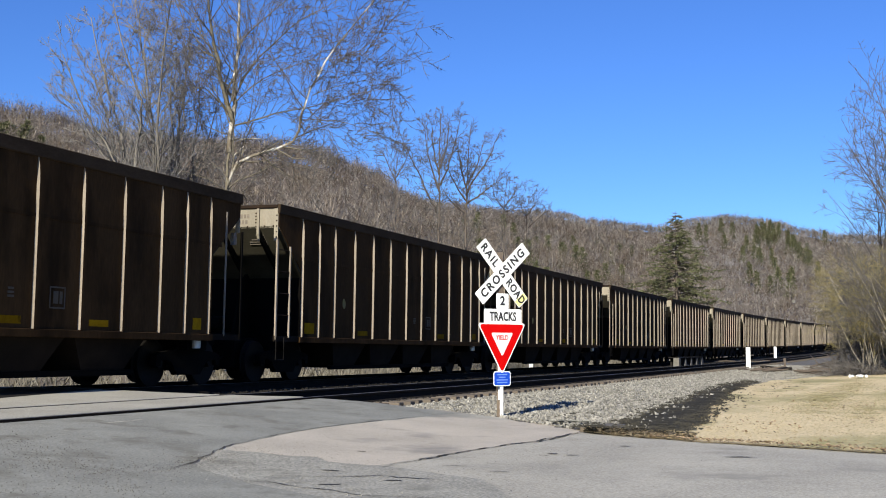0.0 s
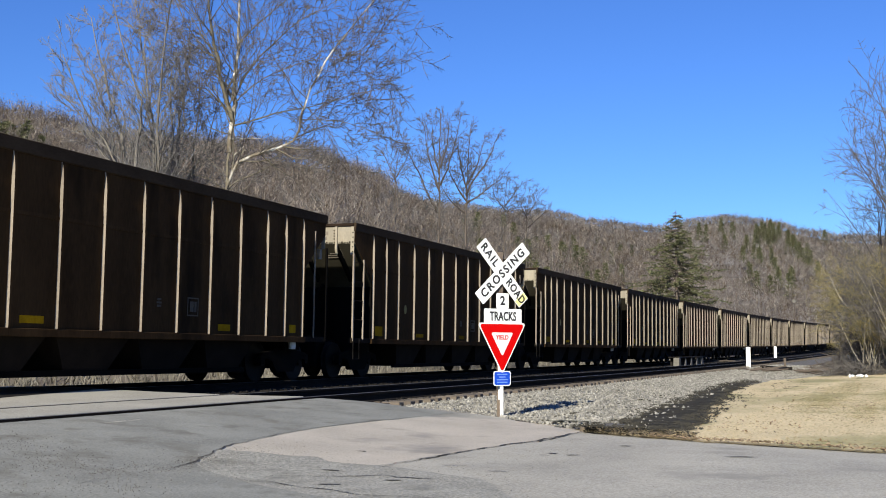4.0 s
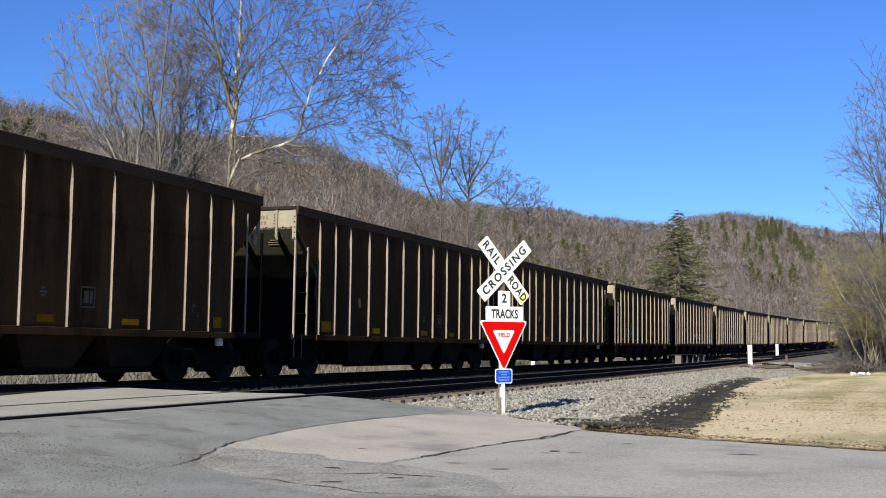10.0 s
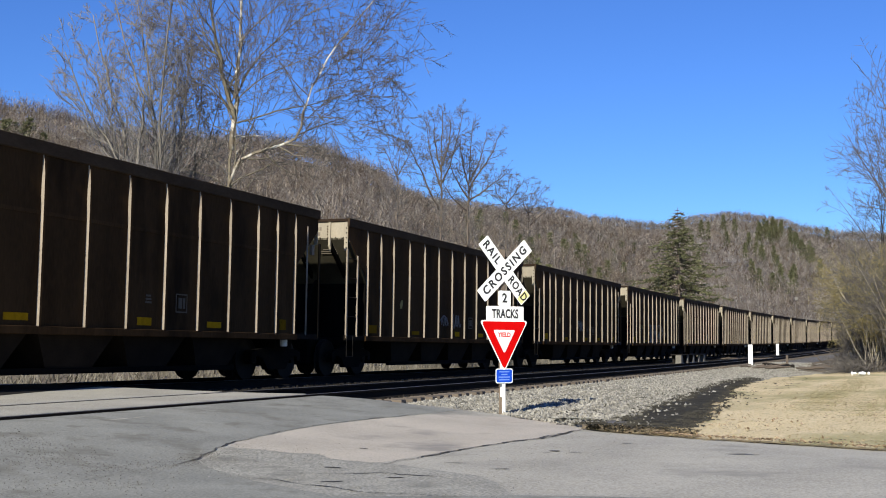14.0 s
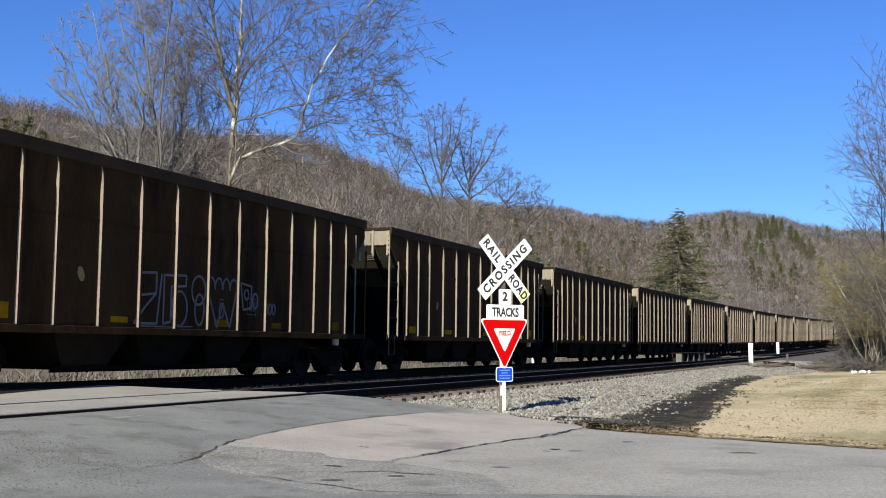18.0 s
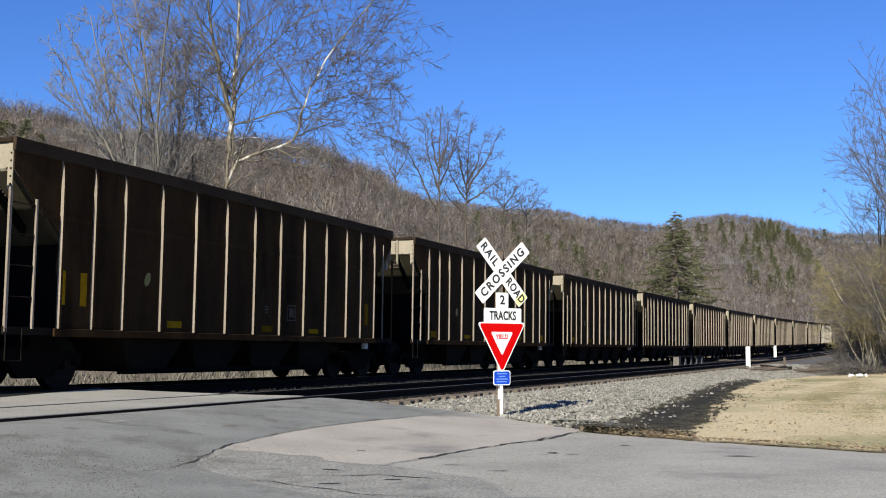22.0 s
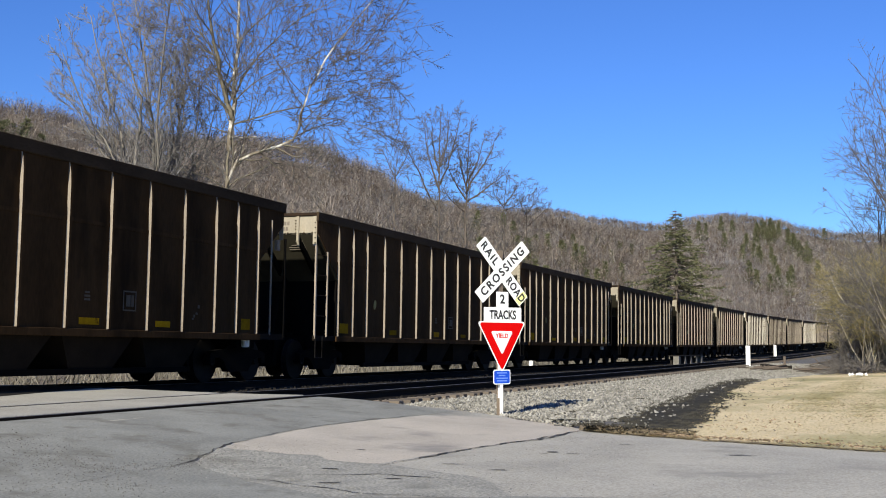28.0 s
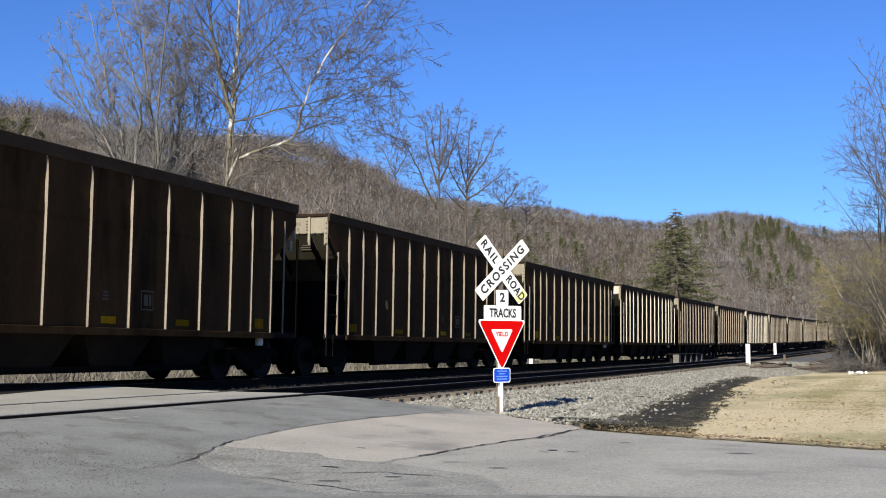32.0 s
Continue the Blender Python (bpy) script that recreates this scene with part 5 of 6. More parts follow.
def build_shrubs():
    rnd = random.Random(77)
    for k in range(34):
        deg = 19.55 + 4.8 * k / 34 + rnd.uniform(-0.1, 0.2)
        dist = rnd.uniform(52, 68)
        x, y = spot(deg, dist)
        h = rnd.uniform(4.0, 6.8) * curve_value(((19.3, 0.35), (19.9, 0.65), (20.6, 0.9), (21, 1)), deg)
        shrub(x, y, h, rnd.randrange(999), "dense bare olive-tinged shrub beside the lawn", PALETWIG, OLIVE if rnd.random() < 0.6 else TWIG, 9, 0.6)
    # dark tangle of dead brush at the foot of the thicket
    sh = Shape()
    for _ in range(2600):
        deg, dist = rnd.gauss(19.6, 0.55), rnd.uniform(52, 74)
        x, y = spot(deg, dist)
        z = ground_height(x, y) + abs(rnd.gauss(0, 0.2)) * smooth01(17.2, 19.2, deg)
        a, e, l = rnd.uniform(0, 6.283), rnd.gauss(0.25, 0.4), rnd.uniform(0.3, 1.1)
        d = Vector((math.cos(a) * math.cos(e), math.sin(a) * math.cos(e), math.sin(e))) * l
        sh.tube([(x, y, z), (x + d.x * 0.5, y + d.y * 0.5, z + d.z * 0.5 + 0.05), (x + d.x, y + d.y, z + d.z)], [0.014, 0.011, 0.006], 3, cap=False)
    solid("dead_brush", sh, TWIG, "dark tangle of dead brush below the thicket", "brush", kind="stuff", smooth=True)
    # brush along the far side of the train
    for k in range(11):
        deg = -21 + k * 2.5 + rnd.uniform(-0.5, 0.5)
        dist = rnd.uniform(52, 75)
        x, y = spot(deg, dist)
        while along(x, y)[1] < 22:
            dist += 5
            x, y = spot(deg, dist)
        shrub(x, y, rnd.uniform(4.0, 6.0), rnd.randrange(999), "tangled bare brush behind the railway", PALETWIG, TWIG, 7, 0.6)


# ---- hills ----
def curve_value(keys, a):
    if a <= keys[0][0]:
        return keys[0][1]
    for (p, q), (u, v) in zip(keys, keys[1:]):
        if a <= u:
            t = (a - p) / (u - p)
            t = t * t * (3 - 2 * t) * 0.5 + t * 0.5
            return q + (v - q) * t
    return keys[-1][1]


# bearing in degrees right of the view's middle: height of the tree tops in degrees
RIDGE_A = ((-60, 10), (-40, 12.0), (-21.4, 11.5), (-19.9, 11.4), (-18.5, 11.25), (-17.2, 10.67), (-15.7, 10.56), (-12.8, 10.47), (-8.7, 10.45), (-7.2, 10.29), (-5.8, 9.99), (-4.7, 9.48), (-3.2, 8.94), (-1.8, 7.94), (-0.7, 7.42), (1.1, 7.2), (3.1, 6.9), (5.3, 6.75), (7.1, 6.34), (8.5, 6.1), (10.1, 5.7), (12, 4.6), (14, 3.4), (17, 2.2), (30, 1.0), (60, 0.5))
FAR_A = ((-60, 300), (-21, 340), (-5, 380), (3, 520), (11, 640), (60, 700))
RIDGE_B = ((-10, 3), (-6, 6.0), (-2.5, 8.0), (-1.8, 8.0), (-0.7, 7.64), (1.1, 7.47), (3.1, 7.20), (5.3, 7.10), (6.2, 6.95), (7.1, 6.69), (8.5, 6.53), (9.4, 6.37), (10.6, 6.29), (12.4, 6.61), (13.6, 6.71), (15.0, 6.59), (16.2, 6.36), (17.4, 5.95), (19.2, 5.62), (21.0, 5.5), (32, 6.0), (60, 8))
FAR_B = ((-10, 1000), (5, 900), (10, 820), (20, 760), (60, 700))


BASE_A = ((-60, 100), (-12, 115), (-4, 135), (3, 210), (9, 320), (60, 360))


def hill_place(deg, t, which):
    ridge, dist, base = (RIDGE_A, FAR_A, curve_value(BASE_A, deg)) if which == 0 else (RIDGE_B, FAR_B, 330)
    far = curve_value(dist, deg)
    el = curve_value(ridge, deg)
    r = base + (far - base) * t
    h = math.tan(radians(el)) * far - (6.0 if which == 0 else 5.5)
    n = noise.fractal((deg * 0.16, t * 2.2, which * 9.0), 0.8, 2.0, 4) * 0.10
    up = (t ** 1.15 if t < 1 else 1 - (t - 1) * 0.4) + n * math.sin(min(t, 1) * math.pi)
    x, y = spot(deg, r)
    return x, y, max(h * up, -1.0) + 0.4


def build_hills():
    for which, name in ((0, "hillside_near"), (1, "hillside_far")):
        degs = list(np.arange(-60 if which == 0 else -10, 60.1, 0.75))
        ts = [k / 22 for k in range(30)]
        sheet(name, HILLSOIL, degs, ts, lambda d, t: hill_place(d, t, which), "wooded hillside covered in brown leaf litter", "hill")


def woodland_tree(sh, x, y, z, h, rnd, twigs, w, stout=1.5):
    """A small bare tree: a leaning trunk, a few limbs and a rounded haze of thin twigs."""
    lx, ly = rnd.gauss(0, 0.06), rnd.gauss(0, 0.06)
    a = rnd.uniform(0, 6.28)
    tw = 0.0035 * h * rnd.uniform(0.7, 1.4)

    def spike(px, py, pz, dx, dy, dz, r):
        k = len(sh.v)
        n = math.hypot(dx, dy) or 1.0
        qx, qy = -dy / n * r, dx / n * r
        sh.v.extend(((px - qx, py - qy, pz), (px + qx, py + qy, pz), (px + dx, py + dy, pz + dz)))
        sh.f.append((k, k + 1, k + 2))
        sh.mi.append(sh.mat)
    k = len(sh.v)
    for j in range(3):
        b = a + j * 2.094
        sh.v.append((x + tw * math.cos(b), y + tw * math.sin(b), z - 0.6))
    sh.v.append((x + lx * h, y + ly * h, z + h * 0.9))
    sh.f.extend(((k, k + 1, k + 3), (k + 1, k + 2, k + 3), (k + 2, k, k + 3)))
    sh.mi.extend((sh.mat,) * 3)
    tips = []
    for i in range(6):
        az, el, ln = rnd.uniform(0, 6.283), rnd.uniform(0.05, 1.1), h * rnd.uniform(0.24, 0.42)
        t = rnd.uniform(0.3, 0.62)
        bx, by, bz = x + lx * h * t, y + ly * h * t, z + h * t * 0.9
        d = math.cos(az) * math.cos(el) * ln, math.sin(az) * math.cos(el) * ln, math.sin(el) * ln
        spike(bx, by, bz, *d, w * stout)
        tips.append((bx + d[0] * 0.8, by + d[1] * 0.8, bz + d[2] * 0.8))
    for i in range(twigs):
        c = tips[i % 6]
        bx, by, bz = c[0] + rnd.gauss(0, h * 0.055), c[1] + rnd.gauss(0, h * 0.055), c[2] + rnd.gauss(0, h * 0.06)
        az, el, ln = rnd.uniform(0, 6.283), rnd.uniform(-0.9, 0.9), h * rnd.uniform(0.05, 0.13)
        spike(bx, by, bz, math.cos(az) * math.cos(el) * ln, math.sin(az) * math.cos(el) * ln, math.sin(el) * ln, w * rnd.uniform(0.7, 1.5))


def build_woods():
    rnd = random.Random(31)
    for which, name, count, lo, hi in ((0, "woodland_near", 12500, -26, 14), (1, "woodland_far", 13000, -4, 26)):
        sh = Shape()
        for _ in range(count):
            deg = rnd.uniform(lo, hi)
            t = rnd.random() ** (0.75 if which == 0 else 0.85) * 1.06 if rnd.random() < 0.9 else rnd.uniform(0.93, 1.03)
            x, y, z = hill_place(deg, t, which)
            h = rnd.uniform(7, 12.5) if which == 0 else rnd.uniform(6, 10)
            d = math.hypot(x, y)
            if which == 0 and d < 260:
                h *= rnd.uniform(1.0, 1.35)
            sh.mat = rnd.choice((0, 0, 0, 1, 1, 2))
            woodland_tree(sh, x, y, z, h, rnd, 36 if d < 300 else 26, 0.016 + d * 0.00018, 1.9 if d < 280 else 1.3)
        solid(name, sh, (HAZEWOODS, DARKWOODS, PALEWOODS) if which else (WOODS, DARKWOODS, PALEWOODS), "dense bare grey-brown winter woodland covering the hillside", "woodland", kind="stuff")


def hill_spot(deg, el, which):
    """The place on a hillside in a bearing, at a height in degrees."""
    lo, hi = 0.05, 1.0
    for _ in range(24):
        mid = (lo + hi) / 2
        x, y, z = hill_place(deg, mid, which)
        lo, hi = (mid, hi) if math.degrees(math.atan2(z - EYE.z, math.hypot(x, y))) < el else (lo, mid)
    return hill_place(deg, lo, which)


def pine_shape(sh, trunk, h, r, rnd, dens, size, x=0, y=0, z=0, dense=3, taper=0.9, arms=(6, 9), low=0.12, bare_top=2.0):
    trunk.tube([(x, y, z - 0.5), (x, y, z + h * 0.5), (x, y, z + h)], [0.018 * h, 0.012 * h, 0.01], 5, cap=False)
    whorls = int(h * dens)
    for i in range(whorls):
        t = low + (1 - low) * i / whorls
        reach = r * (1 - t) ** taper * rnd.uniform(0.6, 1.1) + 0.15
        for j in range(rnd.randrange(*arms)):
            az = rnd.uniform(0, 6.283)
            droop = rnd.uniform(-0.3, 0.12)
            ln = reach * rnd.uniform(0.5, 1.15)
            if dense > 4:
                trunk.tube([(x, y, z + h * t), (x + math.cos(az) * ln, y + math.sin(az) * ln, z + h * t + droop * ln)], [0.05, 0.012], 3, cap=False)
            if t > bare_top and rnd.random() < 0.75:
                continue
            steps = max(3, int(ln / size))
            for q in range(steps):
                f = 0.22 + 0.78 * (q + 0.6) / steps
                cx, cy, cz = x + math.cos(az) * ln * f, y + math.sin(az) * ln * f, z + h * t + droop * ln * f + rnd.gauss(0, size * 0.18)
                grow = 0.6 + 0.6 * f
                for _ in range(dense):
                    v = Vector((rnd.gauss(0, 1) + math.cos(az), rnd.gauss(0, 1) + math.sin(az), rnd.gauss(0, 0.4))).normalized() * size * grow * rnd.uniform(0.5, 1.2)
                    w = v.cross(Vector((rnd.gauss(0, 1), rnd.gauss(0, 1), rnd.gauss(0, 1)))).normalized() * size * 0.13
                    k = len(sh.v)
                    sh.v.extend(((cx - w.x, cy - w.y, cz - w.z), (cx + w.x, cy + w.y, cz + w.z), (cx + v.x, cy + v.y, cz + v.z)))
                    sh.f.append((k, k + 1, k + 2))
                    sh.mi.append(0)


def build_pines():
    rnd = random.Random(12)
    x, y = spot(11.45, 140)
    t = thing("pine_tree", "dark green spreading pine beyond the train", "tree", pose(x, y, ground_height(x, y)))
    needles, trunk = Shape(), Shape()
    pine_shape(needles, trunk, 17.2, 9.0, rnd, 2.6, 0.46, dense=11, taper=0.78, arms=(6, 11), bare_top=0.86)
    part("trunk", trunk, DARKBARK, t, smooth=True)
    part("crown", needles, NEEDLES, t)
    needles, trunk = Shape(), Shape()
    marks = ((8.7, 5.55), (7.6, 5.76), (12.2, 5.49), (12.6, 5.89), (13.7, 6.0), (13.8, 5.45), (14.5, 5.03), (15.4, 6.04), (15.6, 5.87), (15.9, 6.02), (16.2, 5.75), (16.7, 5.78), (16.8, 5.38), (17.0, 5.24), (17.2, 4.96),
             (17.5, 4.69), (17.7, 4.28), (18.1, 3.87), (14.9, 3.8), (16.2, 3.56), (15.3, 4.74), (14.8, 5.43), (14.1, 5.91), (4.3, 5.46), (5.9, 5.31), (6.5, 5.67), (8.0, 5.29), (8.3, 4.87), (8.7, 5.28), (15.2, 5.56), (15.8, 5.54), (18.3, 5.6))
    marks += ((-21.2, 9.5), (-21.0, 9.8), (-20.7, 10.0), (-20.5, 9.4), (-20.1, 9.6), (-19.8, 9.8), (-19.5, 9.2), (-20.3, 9.0), (-20.9, 9.0))
    for deg, el in marks:
        for _ in range(2 if 15 < deg < 18 else 1):
            which = 1 if deg > 9 else 0
            px, py, pz = hill_spot(deg + rnd.gauss(0, 0.06), el - 0.62 + rnd.gauss(0, 0.06), which)
            big = rnd.uniform(0.75, 1.15) * (0.8 if deg < -18 else 0.55 if which == 0 else 1.0)
            pine_shape(needles, trunk, 11 * big, 3.3 * big, rnd, 1.2, 1.0, px, py, pz, dense=6)
    for _ in range(46):
        deg = rnd.uniform(1, 19)
        which = 1 if deg > 9 else 0
        px, py, pz = hill_place(deg, rnd.uniform(0.35, 0.85), which)
        pine_shape(needles, trunk, rnd.uniform(8, 12), rnd.uniform(1.4, 2.2), rnd, 0.9, 1.2, px, py, pz, dense=4)
    solid("hill_evergreens", needles, NEEDLES, "scattered dark green evergreens on the wooded hills", "evergreen trees", kind="stuff")
    solid("evergreen_trunks", trunk, BARK, "thin trunks of the scattered hill evergreens", "evergreen trees", kind="stuff")
    sh = Shape()
    for _ in range(18):
        deg, t = rnd.gauss(15.4, 1.3), rnd.uniform(0.45, 0.8)
        px, py, pz = hill_place(deg, t, 1)
        stone_shape(sh, (px, py, pz + 1), rnd.uniform(1, 3.2), rnd)
    solid("rock_outcrop", sh, ROCK, "pale grey rock outcrops among the hillside trees", "rocks", kind="stuff")


# ---- lawn, dark strip, grasses ----
# outlines of the near-black ground along the lawn's edge
DARK_OUTLINES = (((16.0, 3.3), (17.2, 3.45), (18.6, 3.6), (20.4, 3.75), (22.5, 3.9), (23.2, 3.4), (22.3, 2.95), (20.0, 2.68), (17.6, 2.62), (15.5, 2.5), (15.6, 2.9)),
           ((21.5, 3.7), (24.0, 3.9), (28.0, 4.1), (33.0, 4.4), (33.5, 4.0), (30.5, 3.6), (27.5, 3.2), (23.4, 3.0), (21.8, 2.95)),
           ((31.0, 4.2), (35.0, 4.5), (42.3, 4.7), (46.0, 4.45), (45.3, 4.2), (38.7, 3.95), (33.0, 3.85)))


def dark_share(x, y):
    """How much of the ground is near-black: above 0 inside, broken into blotches towards the rim."""
    n = sum(any(inside(q, x + dx, y + dy) for q in DARK_OUTLINES) for dx, dy in ((0, 0), (0.5, 0.08), (-0.5, -0.08), (0.1, 0.2), (-0.1, -0.2), (0.9, 0.28), (-0.9, -0.28), (0.4, -0.3), (-0.4, 0.3)))
    return n / 9 - 0.44 + 0.42 * noise.noise((x * 1.1, y * 2.2, 31)) + 0.28 * noise.noise((x * 3.3, y * 5.5, 32)) + 0.12 * noise.noise((x * 9, y * 11, 33))


def build_lawn():
    def lawn_left(x):
        """Edge of the lawn towards the track, for each x."""
        keys = ((12, 1.0), (14.5, 2.5), (17, 2.7), (22, 3.05), (30, 3.55), (38, 3.9), (46, 3.7), (52, 2.6), (58, 0.5), (70, -2))
        return curve_value(keys, x) + 0.2 * noise.noise((x * 0.8, 2, 2))

    def near_edge(y):
        return road_right(max(min(y, 39), -29)) - 0.03 + 0.10 * noise.noise((y * 2.3, 6, 0)) + 0.06 * noise.noise((y * 9, 6, 0))
    us = [k / 60 for k in range(61)]

    def place(u, v):
        y = -26 + 29.9 * v
        x0, x1 = near_edge(y), 62.0
        x = x0 + (x1 - x0) * u ** 1.6
        y2 = min(y, lawn_left(x))
        return x, y2, max(ground_height(x, y2), 0.03) + 0.003 + 0.012 * smooth01(0, 0.6, x - x0) + 0.03 * noise.noise((x * 0.7, y2 * 0.7, 5)) * smooth01(0, 1, x - x0)
    sheet("lawn", LAWN, us, [k / 60 for k in range(36)] + [(36 + k / 8) / 60 for k in range(193)], place, "pale straw-coloured dormant lawn beside the road", "lawn")
    rnd = random.Random(3)
    sh = Shape()
    for _ in range(15000):
        x = 13 + rnd.random() ** 1.6 * 40
        y = rnd.uniform(-6.5, 4.2)
        if y > lawn_left(x) + rnd.gauss(0, 0.12) or dark_share(x, y) > 0.12 or x < near_edge(y) + 0.03 + abs(rnd.gauss(0, 0.05)):
            continue
        z = max(ground_height(x, y), 0.03) + 0.025 + 0.03 * noise.noise((x * 0.7, y * 0.7, 5))
        a, l = rnd.uniform(0, 6.283), rnd.uniform(0.02, 0.06)
        dx, dy = math.cos(a) * l, math.sin(a) * l
        k = len(sh.v)
        sh.v.extend(((x - dy * 0.12, y + dx * 0.12, z), (x + dy * 0.12, y - dx * 0.12, z + 0.006), (x + dx, y + dy, z + rnd.uniform(0.0, 0.012))))
        sh.f.append((k, k + 1, k + 2))
        sh.mi.append(0)
    # straw fringe lying over the asphalt's edge
    for _ in range(5000):
        y = -6 + rnd.random() * 9.4
        x = near_edge(y) + rnd.gauss(0.03, 0.05)
        z = max(ground_height(x, y), 0.03) + rnd.uniform(0.006, 0.014)
        a, l = rnd.uniform(0, 6.283), rnd.uniform(0.03, 0.09)
        dx, dy = math.cos(a) * l, math.sin(a) * l
        k = len(sh.v)
        sh.v.extend(((x - dy * 0.08, y + dx * 0.08, z), (x + dy * 0.08, y - dx * 0.08, z), (x + dx, y + dy, z + rnd.uniform(-0.004, 0.006))))
        sh.f.append((k, k + 1, k + 2))
        sh.mi.append(0)
    solid("lawn_grass", sh, STRAW, "short dry straw-coloured grass blades of the lawn", "grass", kind="stuff")

    def dark_top(x, y):
        s, off = along(x, y)
        return max(ground_height(x, y) + 0.02, bed_height(s, off) + 0.03)
    sh, crumbs, pale, litter = Shape(), Shape(), Shape(), Shape()
    step, row = 0.09, {}

    def corner(i, j):
        if (i, j) not in row:
            x, y = 15.6 + i * step * (1 + 0.006 * i), 2.2 + j * step * 0.6
            x, y = x + 0.045 * noise.noise((x * 7, y * 7, 1)), y + 0.03 * noise.noise((x * 7, y * 7, 2))
            row[(i, j)] = len(sh.v)
            sh.v.append((x, y, dark_top(x, y) + 0.012 + 0.035 * max(-0.35, min(0.5, dark_share(x, y))) + 0.012 * noise.noise((x * 5, y * 5, 3))))
        return row[(i, j)]
    for i in range(146):
        for j in range(52):
            x, y = 15.6 + (i + 0.5) * step * (1 + 0.006 * i), 2.2 + (j + 0.5) * step * 0.6
            if x > road_right(y) + 0.05 and dark_share(x, y) > 0:
                sh.f.append((corner(i, j), corner(i + 1, j), corner(i + 1, j + 1), corner(i, j + 1)))
                sh.mi.append(0)
    solid("cinder_soil", sh, DARKGROUND, "near-black ground between ballast and lawn", "soil", kind="structure", smooth=True)
    # earth verge that runs from the asphalt up to the dark ground
    def verge(y, u):
        x0 = near_edge(y) - 0.03
        x = x0 + u * (0.55 + 0.3 * noise.noise((y * 2.1, 4, 4))) * (1 - 0.8 * smooth01(2.9, 3.8, y))
        up = dark_top(x, y) + 0.03
        return x, y, road_top(x0, y) + 0.006 + (up - road_top(x0, y)) * smooth01(0, 0.85, u) + 0.012 * noise.noise((x * 9, y * 9, 6)) * u
    sheet("verge", SOIL, [2.1 + k * 0.03 for k in range(58)], [k / 8 for k in range(9)], verge, "brown earth verge between the asphalt and the dark ground", "verge")
    for _ in range(34000):
        x, y = 15.6 + rnd.random() ** 1.5 * 31, rnd.uniform(2.2, 5.0)
        c = dark_share(x, y) + rnd.gauss(0, 0.12) + (0.18 if x < 17 and y > 2.7 else 0)
        if x < road_right(y) + 0.06 or c < -0.05:
            continue
        if c > 0 and rnd.random() < 0.012 and y > lawn_left(x) + 0.25:
            stone_shape(pale, (x, y, dark_top(x, y) + 0.03), rnd.uniform(0.012, 0.026), rnd)
            continue
        l, w, z = rnd.uniform(0.010, 0.03), rnd.uniform(0.012, 0.04), dark_top(x, y) + 0.012
        a = rnd.uniform(0, 3.14)
        u, v = Vector((math.cos(a) * w, math.sin(a) * w, 0)), Vector((-math.sin(a) * l, math.cos(a) * l, 0))
        o = Vector((x, y, z))
        k = len(crumbs.v)
        crumbs.v.extend(tuple(q) for q in (o - u, o - v, o + u, o + v, o + Vector((rnd.gauss(0, 0.008), rnd.gauss(0, 0.008), rnd.uniform(0.008, 0.022)))))
        crumbs.f.extend(((k, k + 1, k + 4), (k + 1, k + 2, k + 4), (k + 2, k + 3, k + 4), (k + 3, k, k + 4)))
        crumbs.mi.extend((0, 0, 0, 0))
    for _ in range(2600):
        y, u = rnd.uniform(2.1, 3.7), rnd.random() ** 1.6
        x, y, z = verge(y, u)
        straw = rnd.random() < 0.9 - 0.5 * u - 0.3 * (y - 2.8)
        a, l = rnd.uniform(0, 6.283), rnd.uniform(0.02, 0.06)
        u, v = Vector((math.cos(a) * l, math.sin(a) * l, rnd.uniform(0, 0.02))), Vector((-math.sin(a), math.cos(a), 0)) * l * (0.18 if straw else 0.6)
        o, to = Vector((x, y, z + 0.008)), litter if straw else crumbs
        k = len(to.v)
        to.v.extend(tuple(q) for q in (o - v, o + v, o + u))
        to.f.append((k, k + 1, k + 2))
        to.mi.append(0)
    solid("straw_litter", litter, STRAW, "dry straw lying over the earth verge", "straw", kind="stuff")
    solid("cinder_clods", crumbs, DARKGROUND, "near-black crumbs along the lawn's edge", "gravel", kind="stuff")
    solid("strewn_stones", pale, STONE, "ballast stones strewn over the dark ground", "gravel", kind="stuff")
    sh = Shape()
    for cx, cy, sx, sy, count in ((27.1, 1.1, 3.6, 0.35, 4200), (28.0, -0.6, 4.0, 0.6, 3800), (16.0, -1.6, 1.0, 0.6, 2200), (19.0, -2.4, 1.6, 0.5, 1800), (37, 0.7, 4, 0.3, 2400), (22.0, 0.2, 2.0, 0.2, 900)):
        for _ in range(count):
            x, y = rnd.gauss(cx, sx), rnd.gauss(cy, sy)
            if x < near_edge(y) + 0.15:
                continue
            if y > lawn_left(x) - 0.1:
                continue
            z = max(ground_height(x, y), 0.03) + 0.028 + 0.03 * noise.noise((x * 0.7, y * 0.7, 5))
            a, l = rnd.uniform(0, 6.283), rnd.uniform(0.03, 0.08)
            dx, dy = math.cos(a) * l, math.sin(a) * l
            k = len(sh.v)
            sh.v.extend(((x - dy * 0.14, y + dx * 0.14, z), (x + dy * 0.14, y - dx * 0.14, z + 0.004), (x + dx, y + dy, z + rnd.uniform(0.0, 0.012))))
            sh.f.append((k, k + 1, k + 2))
            sh.mi.append(0)
    solid("olive_grass", sh, OLIVEGRASS, "olive-green patches of winter grass in the lawn", "grass", kind="stuff")
    # fallen leaves along the lawn's edge and over the lawn
    sh = Shape()
